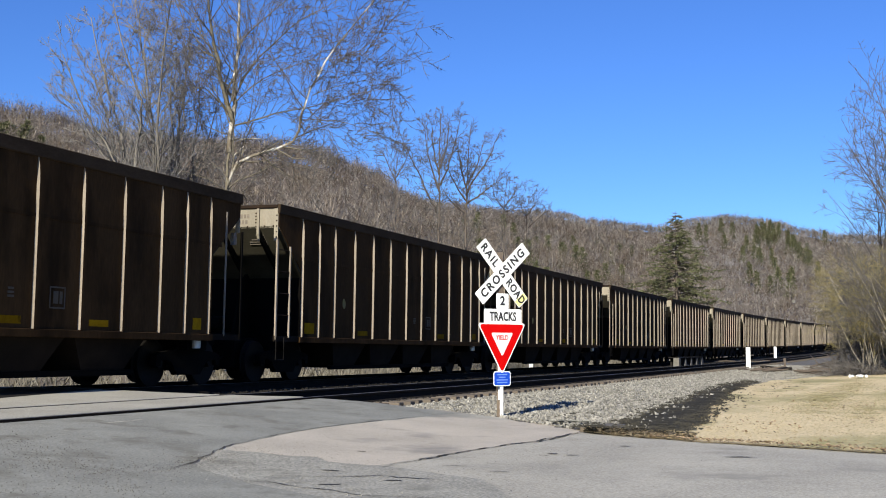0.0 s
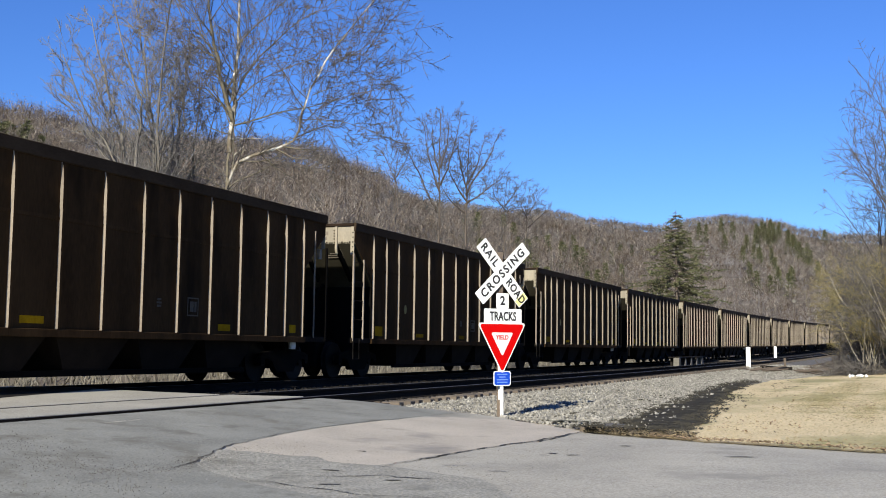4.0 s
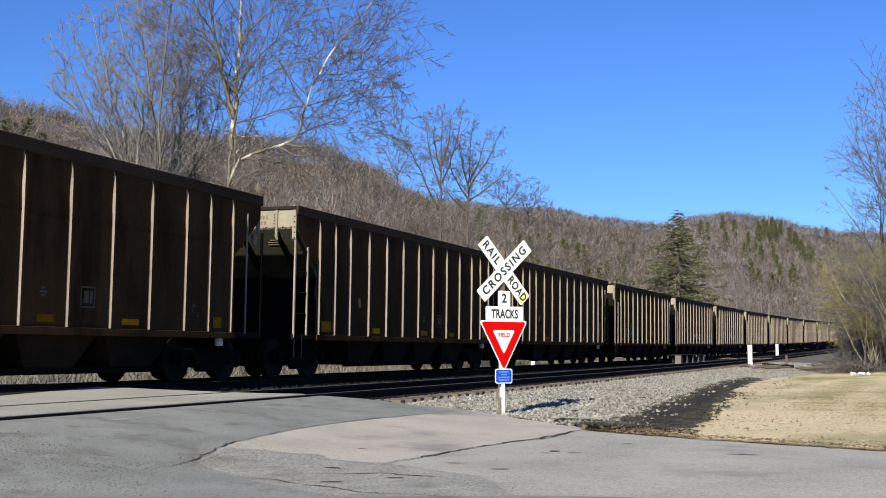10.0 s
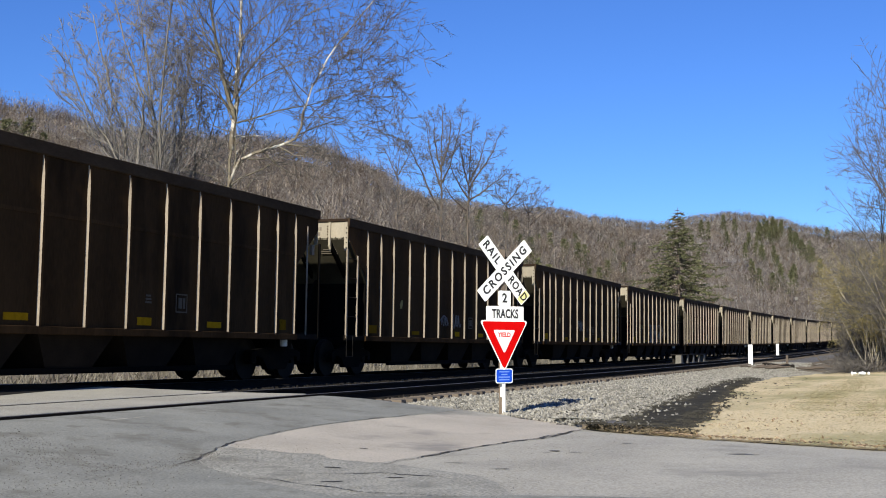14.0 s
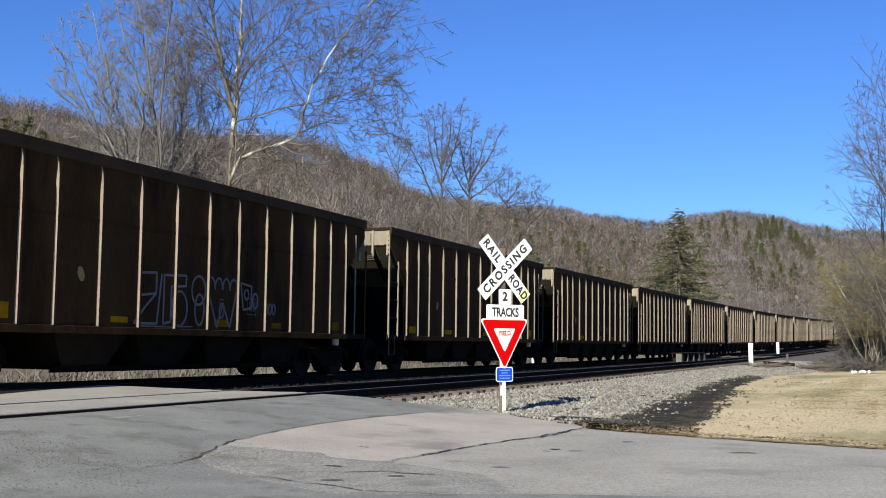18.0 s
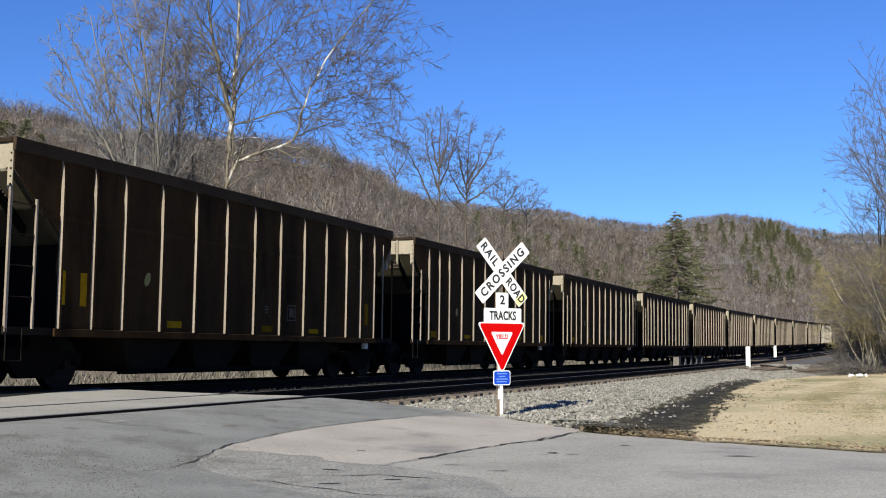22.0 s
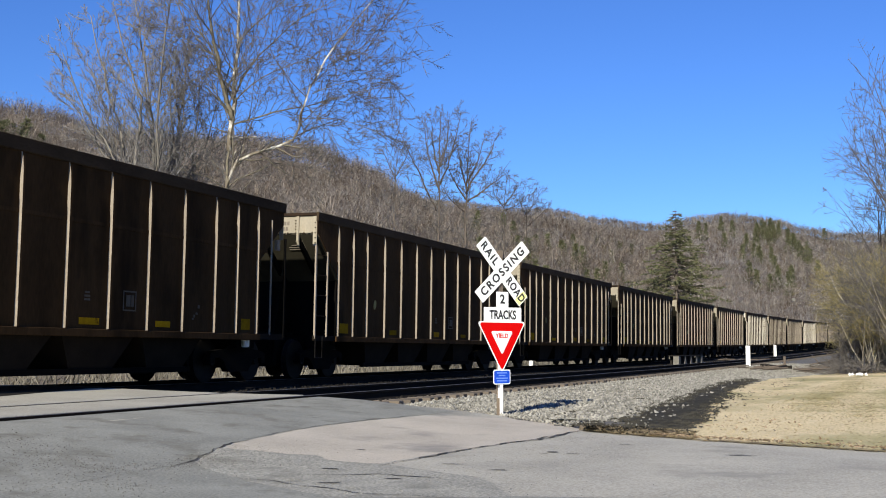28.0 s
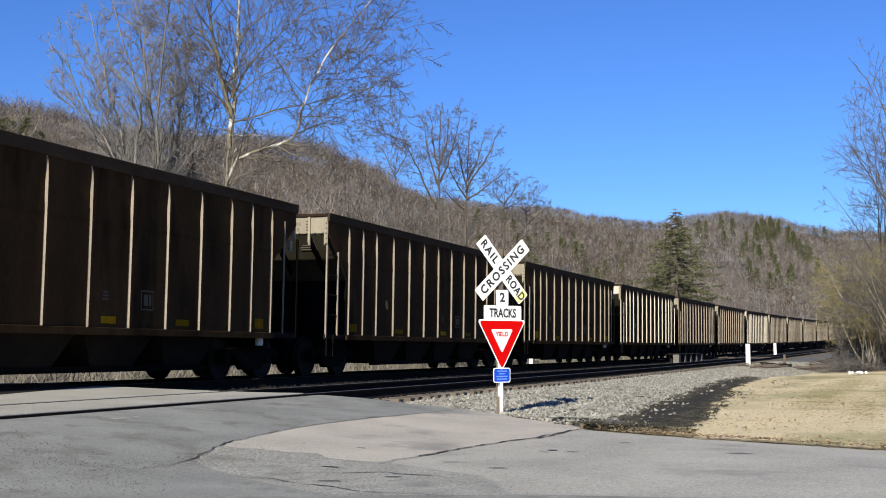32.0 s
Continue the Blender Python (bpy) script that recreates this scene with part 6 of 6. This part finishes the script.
    for k in range(5600):
        if k < 1500:
            y = rnd.uniform(-6.5, 2.7)
            x = near_edge(y) + abs(rnd.gauss(0, 0.16)) - 0.03
        else:
            x, y = 13.4 + rnd.random() ** 1.5 * 26, rnd.uniform(-6.5, 3.2)
            if y > lawn_left(x) or x < near_edge(y):
                continue
            if noise.noise((x * 0.5, y * 0.9, 12)) < 0.08:
                continue
        z = max(ground_height(x, y), 0.03) + 0.03 + rnd.uniform(0, 0.012)
        a, l = rnd.uniform(0, 6.283), rnd.uniform(0.012, 0.034)
        u, v = Vector((math.cos(a), math.sin(a), rnd.gauss(0, 0.35))) * l, Vector((-math.sin(a), math.cos(a), rnd.gauss(0, 0.35))) * l * 0.55
        c = Vector((x, y, z))
        k = len(sh.v)
        sh.v.extend(tuple(q) for q in (c - u, c - v + Vector((0, 0, 0.006)), c + u, c + v + Vector((0, 0, 0.006))))
        sh.f.extend(((k, k + 1, k + 2), (k, k + 2, k + 3)))
        sh.mi.extend((0, 0))
    solid("fallen_leaves", sh, DEADLEAF, "curled brown leaves lying along the lawn's edge", "leaves", kind="stuff")
    # tall dead grass beyond the train
    sh = Shape()
    for _ in range(34000):
        s, off = rnd.uniform(2, 120), rnd.uniform(17.0, 23.5)
        p = line(s, off)
        if noise.noise((p.x * 1.3, p.y * 1.3, 4)) + 0.6 * noise.noise((p.x * 3.1, p.y * 3.1, 9)) < 0.12 and rnd.random() < 0.85:
            continue
        z = ground_height(p.x, p.y)
        a, h = rnd.uniform(0, 6.283), rnd.uniform(0.12, 0.5) + 0.45 * max(0, noise.noise((p.x * 0.9, p.y * 0.9, 8)))
        w = 0.02 + 0.0003 * s
        dx, dy = math.cos(a) * w, math.sin(a) * w
        k = len(sh.v)
        sh.v.extend(((p.x - dx, p.y - dy, z - 0.02), (p.x + dx, p.y + dy, z - 0.02), (p.x + rnd.gauss(0, 0.25), p.y + rnd.gauss(0, 0.25), z + h)))
        sh.f.append((k, k + 1, k + 2))
        sh.mi.append(0)
    solid("tall_dead_grass", sh, BRUSH, "tall dead straw-coloured grass along the far side of the tracks", "grass", kind="stuff")


# ---- road details ----
def build_road_details():
    # old smooth asphalt between the long crack and the first rail
    edge = ((2.0, 5.2), (6.0, 5.6), (8.29, 5.77), (9.03, 5.81), (9.51, 5.92), (10.24, 6.18), (10.97, 6.27), (12.29, 6.44), (13.02, 6.46), (13.74, 6.45), (15.25, 6.35), (16.27, 6.29), (17.4, 6.2))
    xs = list(np.arange(2.0, 17.3, 0.12))

    def old(x, f):
        a = curve_value(edge, x) + 0.05 * noise.noise((x * 3, 1, 1))
        y = a + (8.58 - a) * f
        return x, y, road_top(x, y) + 0.003
    sheet("old_asphalt", OLDASPHALT, xs, [k / 90 for k in range(91)], old, "smooth older grey asphalt beside the first rail", "pavement")
    patch("asphalt_patch", ((10.97, 6.26), (10.62, 6.24), (10.28, 6.16), (10.16, 6.0), (10.20, 5.78), (10.24, 5.54), (10.39, 5.34), (10.45, 5.17), (10.2, 5.01), (10.17, 4.75), (10.18, 4.5), (11.01, 4.42), (12.21, 4.22), (13.54, 3.93), (15.6, 3.72), (16.9, 4.4), (17.2, 5.3), (16.6, 6.0), (16.0, 6.28), (15.25, 6.33), (14.4, 6.4), (13.02, 6.44), (12.29, 6.42)), PATCH,
          "paler beige asphalt patch on the road", 0.005, 0.012, seed=2)
    patch("ravelled_asphalt", ((8.97, 5.74), (9.45, 5.86), (10.1, 6.1), (10.4, 5.9), (10.6, 5.3), (10.4, 5.1), (10.3, 4.5), (9.45, 3.2), (8.3, 2.5), (7.7, 3.7), (8.5, 4.96)), COARSE,
          "coarse ravelled asphalt along the patch", 0.0035, 0.05)
    patch("worn_asphalt", ((9.2, 5.86), (8.97, 5.6), (8.55, 4.96), (7.8, 3.7), (8.35, 2.5), (8.6, 1.2), (7.2, 0.0), (5.2, 0.6), (4.0, 3.0), (4.0, 5.42), (6.0, 5.64), (8.29, 5.81)), OLDASPHALT,
          "worn grey asphalt in front of the crossing", 0.0028, 0.02, seed=12, rings=24)
    # Black patch on the far crossing: coal dust plus the train's shade, painted.
    patch("coal_dust", ((5.0, 9.1), (10.0, 10.85), (13.6, 11.9), (15.5, 12.42), (17.6, 12.98), (17.4, 14.4), (15, 14.45), (11, 14.4), (6, 14.3), (4.5, 11.5)), DARKSTONE, "black coal dust and painted train shade on the far crossing", 0.012, 0.01, seed=5, rings=30)
    part("crack", ribbon(((10.05, 4.38), (10.5, 4.36), (11.01, 4.33), (12.21, 4.16), (13.54, 3.91), (15.77, 3.7)), 0.034, 0.009, 3, 0.05), CRACK, road, "dark tar-filled crack")
    part("crack", ribbon(((13.0, 4.08), (13.6, 3.83), (14.3, 3.78), (15.0, 3.76)), 0.03, 0.0095, 8, 0.04), CRACK, road)
    part("crack", ribbon(((8.51, 5.01), (8.6, 4.75), (8.49, 4.59), (8.3, 4.1), (8.07, 3.67), (8.04, 3.27), (8.1, 2.8)), 0.012, 0.009, 9, 0.05), CRACK, road, "ragged edge of the worn asphalt")
    part("crack", ribbon(((8.5, 5.72), (9.03, 5.81), (9.51, 5.92), (10.24, 6.18), (10.97, 6.27)), 0.013, 0.009, 4, 0.06), CRACK, road, "ragged dark crack along the patch")
    part("crack", ribbon(((10.9, 6.27), (11.6, 6.36), (12.83, 6.46), (14.5, 6.41), (16.0, 6.31)), 0.007, 0.009, 5), CRACK, road)
    part("crack", ribbon(((9.0, 4.9), (9.35, 4.1), (9.2, 3.3)), 0.014, 0.009, 6, 0.06), CRACK, road)
    # lifted, broken lip of asphalt at the gravel
    for k, (x, y, a, l, w) in enumerate(((16.66, 4.43, -78, 0.12, 0.10), (16.8, 4.24, -96, 0.15, 0.12), (16.74, 4.05, -88, 0.09, 0.09))):
        q = Shape()
        q.prism(((-l, 0.0), (-l * 0.6, w), (l * 0.2, w * 1.2), (l * 0.9, w * 0.7), (l, -0.02), (l * 0.4, -w * 0.35), (-l * 0.3, -w * 0.15)), "z", 0.05, 0.066)
        part("broken_edge", q, OLDASPHALT, road, "lifted piece of broken asphalt", m=pose(x + 0.06, y, road_top(x, y) + 0.01, -8, 4 - 3 * k, a), bevel=0.008)
    # Near-black ribbon painted as the shadow below the lifted lip.
    part("crack", ribbon(((16.5, 4.56), (16.62, 4.42), (16.74, 4.28), (16.72, 4.1), (16.6, 3.98)), 0.07, 0.078, 7, 0.05), DARKSTONE, road, "painted shadow under the broken asphalt edge")
    for k, (x, y, l) in enumerate(((11.8, 3.33, 0.12), (12.03, 3.3, 0.12), (11.93, 3.07, 0.17), (13.22, 2.77, 0.13), (12.25, 1.5, 0.36), (9.6, 4.78, 0.2), (9.04, 3.9, 0.15), (10.42, 3.9, 0.25), (10.0, 3.3, 0.2), (11.3, 5.2, 0.12), (8.6, 4.3, 0.2))):
        part("crack", ribbon(((x, y), (x + l * 0.15, y - l * 0.5), (x + l * 0.1, y - l)), 0.036, 0.009, 10 + k), CRACK, road)
    rnd = random.Random(6)
    for name, mat, label, count, size, spots in (
            ("road_grit", GRIT, "loose grit scattered on the worn asphalt", 2600, (0.002, 0.006), ((10.0, 5.85, 0.5, 0.15), (9.8, 5.2, 0.5, 0.4), (9.2, 4.2, 0.6, 0.8), (7.8, 6.2, 0.4, 0.4), (9.0, 5.6, 0.6, 0.15), (9.6, 5.5, 0.9, 0.5), (8.6, 3.2, 0.8, 0.8), (11.5, 3.4, 1.2, 0.6), (15.5, 3.2, 1.0, 0.25))),
            ("pale_road_gravel", PALESTONE, "small pale gravel chips lying on the road", 520, (0.003, 0.009), ((9.47, 5.85, 0.1, 0.07), (9.94, 6.0, 0.15, 0.06), (9.3, 5.55, 0.15, 0.12), (9.0, 5.25, 0.15, 0.2), (8.95, 4.8, 0.12, 0.25), (8.55, 4.9, 0.06, 0.2), (8.67, 4.6, 0.08, 0.15), (8.33, 4.12, 0.07, 0.25), (8.1, 3.6, 0.07, 0.3), (9.9, 5.85, 0.4, 0.10), (10.0, 5.7, 0.35, 0.2), (9.9, 5.3, 0.5, 0.35), (9.2, 5.4, 0.6, 0.12), (9.0, 3.7, 0.7, 0.8))),
            ("dark_road_gravel", ROADSTONE, "small dark gravel on the road's edge", 1500, (0.002, 0.007), ((8.69, 7.4, 0.3, 0.3), (8.39, 6.75, 0.25, 0.25), (7.93, 6.04, 0.25, 0.2), (7.47, 5.4, 0.2, 0.2), (6.98, 5.8, 0.25, 0.25), (9.5, 5.9, 0.3, 0.05), (7.8, 6.5, 0.25, 0.3), (8.3, 7.1, 0.35, 0.4), (8.2, 5.95, 0.45, 0.10), (8.9, 5.75, 0.5, 0.06), (9.6, 5.6, 0.7, 0.3)))):
        sh = Shape()
        for _ in range(count):
            c = rnd.choice(spots)
            x, y = rnd.gauss(c[0], c[2]), rnd.gauss(c[1], c[3])
            if x > road_right(max(min(y, 39), -29)) - 0.05:
                continue
            stone_shape(sh, (x, y, road_top(x, y) + 0.008), rnd.uniform(*size), rnd)
        solid(name, sh, mat, label, "gravel", kind="stuff")


# ---- trackside things ----
def build_trackside():
    for x, y, z, h in ((75.0, 7.45, 0.12, 1.33), (122.0, 9.44, 0.36, 1.38)):
        sh = Shape()
        sh.prism(rounded(0.28, 0.10, 0.03), "z", -0.3, h)
        solid("marker_post", sh, SIGNWHITE, "flat white plastic marker post beside the track", "marker post", "white marker posts", m=pose(x, y, z, 0, 0, -70), bevel=0.006)
    sh = Shape()
    sh.box(-0.07, 0.07, -0.07, 0.07, -0.3, 0.72)
    solid("wood_stake", sh, DARKBARK, "short dark brown wooden stake beside the marker posts", "stake", m=pose(70.8, 4.95, ground_height(70.8, 4.95)), bevel=0.01)
    rnd = random.Random(2)
    for x, y, a, l in ((72.5, 5.9, -20, 2.4), (68.8, 5.4, -35, 1.9), (68.2, 5.0, -10, 2.2), (69.6, 4.95, -60, 1.0), (92.0, 8.6, -20, 2.4), (93.0, 8.5, -30, 2.4)):
        sh = Shape()
        sh.box(-l / 2, l / 2, -0.12, 0.12, 0, 0.2)
        solid("discarded_tie", sh, DARKSTONE, "discarded dark wooden tie lying beside the track", "railroad tie", "discarded ties", m=pose(x, y, ground_height(x, y) - 0.02, 0, rnd.uniform(-3, 3), a), bevel=0.02)
    # low concrete frame between the tracks
    c = thing("concrete_culvert_frame", "low weathered concrete culvert frame between the tracks", "culvert", pose(0, 0, 0))
    p, q = line(67.5, 11.5), line(75.5, 11.5)
    z = rail_level(70, 11.4)
    d = (q - p)
    for k in range(5):
        a = p + d * (k / 4)
        sh = Shape()
        if k in (0, 4):
            sh.prism(((-0.35, -0.3), (0.35, -0.3), (0.25, 0.36), (-0.25, 0.36)), "y", -0.32, 0.02)
        else:
            sh.prism(((-0.42, -0.3), (0.42, -0.3), (0.05, 0.36), (-0.05, 0.36)), "y", -0.32, -0.24)
        part("support", sh, CONCRETE, c, m=Matrix.Translation((a.x, a.y, z)) @ Matrix.Rotation(math.atan2(d.y, d.x), 4, "Z"), bevel=0.015)
    sh = Shape()
    sh.box(-0.2, d.length + 0.2, -0.33, 0.33, 0.36, 0.42)
    part("beam", sh, DARKSTONE, c, m=Matrix.Translation((p.x, p.y, z)) @ Matrix.Rotation(math.atan2(d.y, d.x), 4, "Z"), bevel=0.015)
    # Added dark panel stands in for the shade inside the frame's openings.
    sh = Shape()
    sh.box(0.3, d.length - 0.3, 0.18, 0.3, -0.3, 0.36)
    part("back_wall", sh, DARKSTONE, c, m=Matrix.Translation((p.x, p.y, z)) @ Matrix.Rotation(math.atan2(d.y, d.x), 4, "Z"))
    # white marker on the far side
    pt = line(58.0, 17.2)
    sh = Shape()
    sh.box(-0.1, 0.1, -0.1, 0.1, -0.3, 0.42)
    solid("marker_stub", sh, SIGNWHITE, "short white marker stub beyond the train", "marker post", m=pose(pt.x, pt.y, 0.2), bevel=0.01)
    # litter
    sh = Shape()
    for k in range(13):
        stone_shape(sh, (rnd.gauss(0, 0.2), rnd.gauss(0, 0.15), 0.04), rnd.uniform(0.05, 0.10), rnd)
    x, y = 47.5, 0.58
    solid("plastic_litter", sh, PLASTIC, "crumpled white plastic litter at the lawn's edge", "litter", m=pose(x, y, ground_height(x, y) + 0.05))
    # dark fallen logs at the thicket
    for k in range(5):
        x, y = 56 + rnd.uniform(0, 7), 0.9 + rnd.uniform(0, 1.4)
        sh = Shape()
        pts = [(i * 0.7 - 1.4, rnd.gauss(0, 0.08), 0.15 + rnd.gauss(0, 0.05)) for i in range(5)]
        sh.tube(pts, [0.10, 0.09, 0.08, 0.07, 0.04], 7)
        solid("fallen_branch", sh, DARKBARK, "dark fallen branch at the edge of the thicket", "branch", "fallen branches", m=pose(x, y, ground_height(x, y) + 0.02, 0, 0, rnd.uniform(0, 180)), smooth=True)
    # long broken branch leaning out of the thicket
    sh = Shape()
    foot = Vector((*spot(17.64, 66), 0))
    path = [Vector((*spot(g, 66 + e), 0)) - foot + Vector((0, 0, h)) for g, e, h in ((17.64, 0, 0.02), (17.95, 0.2, 0.07), (18.2, 0.3, 0.12), (18.73, 0.8, 0.32), (19.0, 1.0, 0.72), (19.19, 1.2, 1.05), (19.35, 1.4, 1.6))]
    sh.tube(path, [0.03, 0.05, 0.055, 0.065, 0.07, 0.075, 0.06], 7)
    sh.tube([path[1], path[1] + Vector((0.3, 0.25, 0.3)), path[1] + Vector((0.5, 0.5, 0.55))], [0.03, 0.02, 0.012], 5)
    sh.tube([path[3], path[3] + Vector((-0.2, 0.5, 0.3)), path[3] + Vector((-0.1, 0.9, 0.4))], [0.035, 0.025, 0.012], 5)
    solid("fallen_branch", sh, DARKBARK, "long dark broken branch leaning out of the thicket", "branch", "fallen branches", m=pose(foot.x, foot.y, max(ground_height(foot.x, foot.y), 0.0) + 0.35), smooth=True)
    # heap of dark brushwood at the thicket's foot
    sh = Shape()
    for k in range(520):
        g, e = rnd.uniform(17.2, 20.4), rnd.gauss(0, 1.6)
        q = Vector((*spot(g, 64 + e), 0))
        q.z = ground_height(q.x, q.y) + abs(rnd.gauss(0.05, 0.20)) * smooth01(17.0, 18.6, g)
        a, l = rnd.uniform(0, 6.283), rnd.uniform(0.25, 0.9)
        e2 = q + Vector((math.cos(a) * l, math.sin(a) * l, rnd.gauss(0, 0.14)))
        sh.tube([q, q.lerp(e2, 0.5) + Vector((rnd.gauss(0, 0.05), rnd.gauss(0, 0.05), rnd.gauss(0.02, 0.04))), e2], [rnd.uniform(0.012, 0.034), 0.018, 0.006], 4)
    solid("brushwood_heap", sh, DARKBARK, "low heap of dark dead brushwood at the foot of the thicket", "brushwood", kind="stuff")
    # sticks strewn round the marker posts
    for cx, cy, n in ((90.0, 9.6, 9), (66.0, 5.7, 12)):
        sh = Shape()
        for k in range(n):
            q = Vector((rnd.gauss(0, 1.6), rnd.gauss(0, 0.6), 0.04 + 0.05 * rnd.random()))
            a, l = rnd.gauss(-0.9, 0.8), rnd.uniform(0.6, 1.6)
            sh.tube([q, q + Vector((math.cos(a) * l * 0.5, math.sin(a) * l * 0.5, 0.05)), q + Vector((math.cos(a) * l, math.sin(a) * l, rnd.uniform(0, 0.18)))], [0.06, 0.05, 0.03], 5)
        solid("debris_sticks", sh, DARKBARK, "dark broken sticks strewn beside the track", "debris", kind="stuff", m=pose(cx, cy, ground_height(cx, cy)))
    # distant signal mast
    pt = Vector((*spot(16.9, 165), 0))
    mast = thing("signal_mast", "distant railway signal mast beside the line", "railway signal", pose(pt.x, pt.y, 0))
    sh = Shape()
    sh.tube([(0, 0, -1), (0, 0, 8.2)], [0.06, 0.05], 8)
    part("mast", sh, DARKBARK, mast)
    sh = Shape()
    sh.box(-0.16, 0.06, -0.2, 0.2, 7.9, 8.35)
    part("signal_head", sh, CONCRETE, mast)


build_ballast()
build_tracks()
build_sign()
build_train()
build_hills()
build_big_trees()
build_shrubs()
build_pines()
build_lawn()
build_trackside()
build_road_details()
build_woods()
build_stones()


# ---- motion of the train ----
# small slips of the train about its even run: seconds, metres
SLIPS = ((0, 0), (1, 0.13), (2, 0.1), (3, 0.06), (4.5, 0.05), (6, 0.05), (7, 0.03), (8, 0.01), (9, -0.02), (10, -0.015), (11, -0.115), (12, -0.175), (13, -0.175),
         (14, -0.125), (15.5, 0.025), (17, 0.105), (18, 0.105), (19, 0.075), (20, 0.035), (21, 0.095), (22, 0.055), (23, 0.065), (24, 0.115), (25, 0.125), (26.5, 0.105),
         (28, 0.105), (29, 0.08), (30, -0.03), (31, -0.1), (32, -0.14))


def lead_at(t):
    """Distance along the line of the reference car's leading end."""
    slip = float(np.interp(t, [a for a, b in SLIPS], [b for a, b in SLIPS]))
    return 22.386 - 11.1265 * t - 0.013635 * t * t + slip


def car_pose(s):
    a, b = line(s - 6.17, TRAIN_Y), line(s + 6.17, TRAIN_Y)
    m = (a + b) / 2
    d = b - a
    return Matrix.Translation(m) @ Matrix.Rotation(math.atan2(d.y, d.x), 4, "Z") @ Matrix.Rotation(-math.atan2(d.z, math.hypot(d.x, d.y)), 4, "Y") @ Matrix.Rotation(BANK, 4, "X")


def motions():
    for n, car in CARS:
        walk(car, [(t, car_pose(lead_at(t) + n * PITCH_LEN + HALF)) for t, slip in SLIPS])
    # every wheelset turns with the distance rolled, about its own axle
    rows = []
    for k in range(0, 961):
        t = k / 30
        rows.append((t, Matrix.Rotation((lead_at(t) - LEAD) / 0.457, 4, "Y")))
    first = WHEELS[0]
    walk(first, rows)
    act, slot = first.animation_data.action, first.animation_data.action_slot
    for n, car in CARS:
        for o in car.children_recursive:
            if o.name.split(".")[0] == "wheelset" and o != first:
                o.rotation_mode = "QUATERNION"
                o.animation_data_create()
                o.animation_data.action = act
                o.animation_data.action_slot = slot


motions()
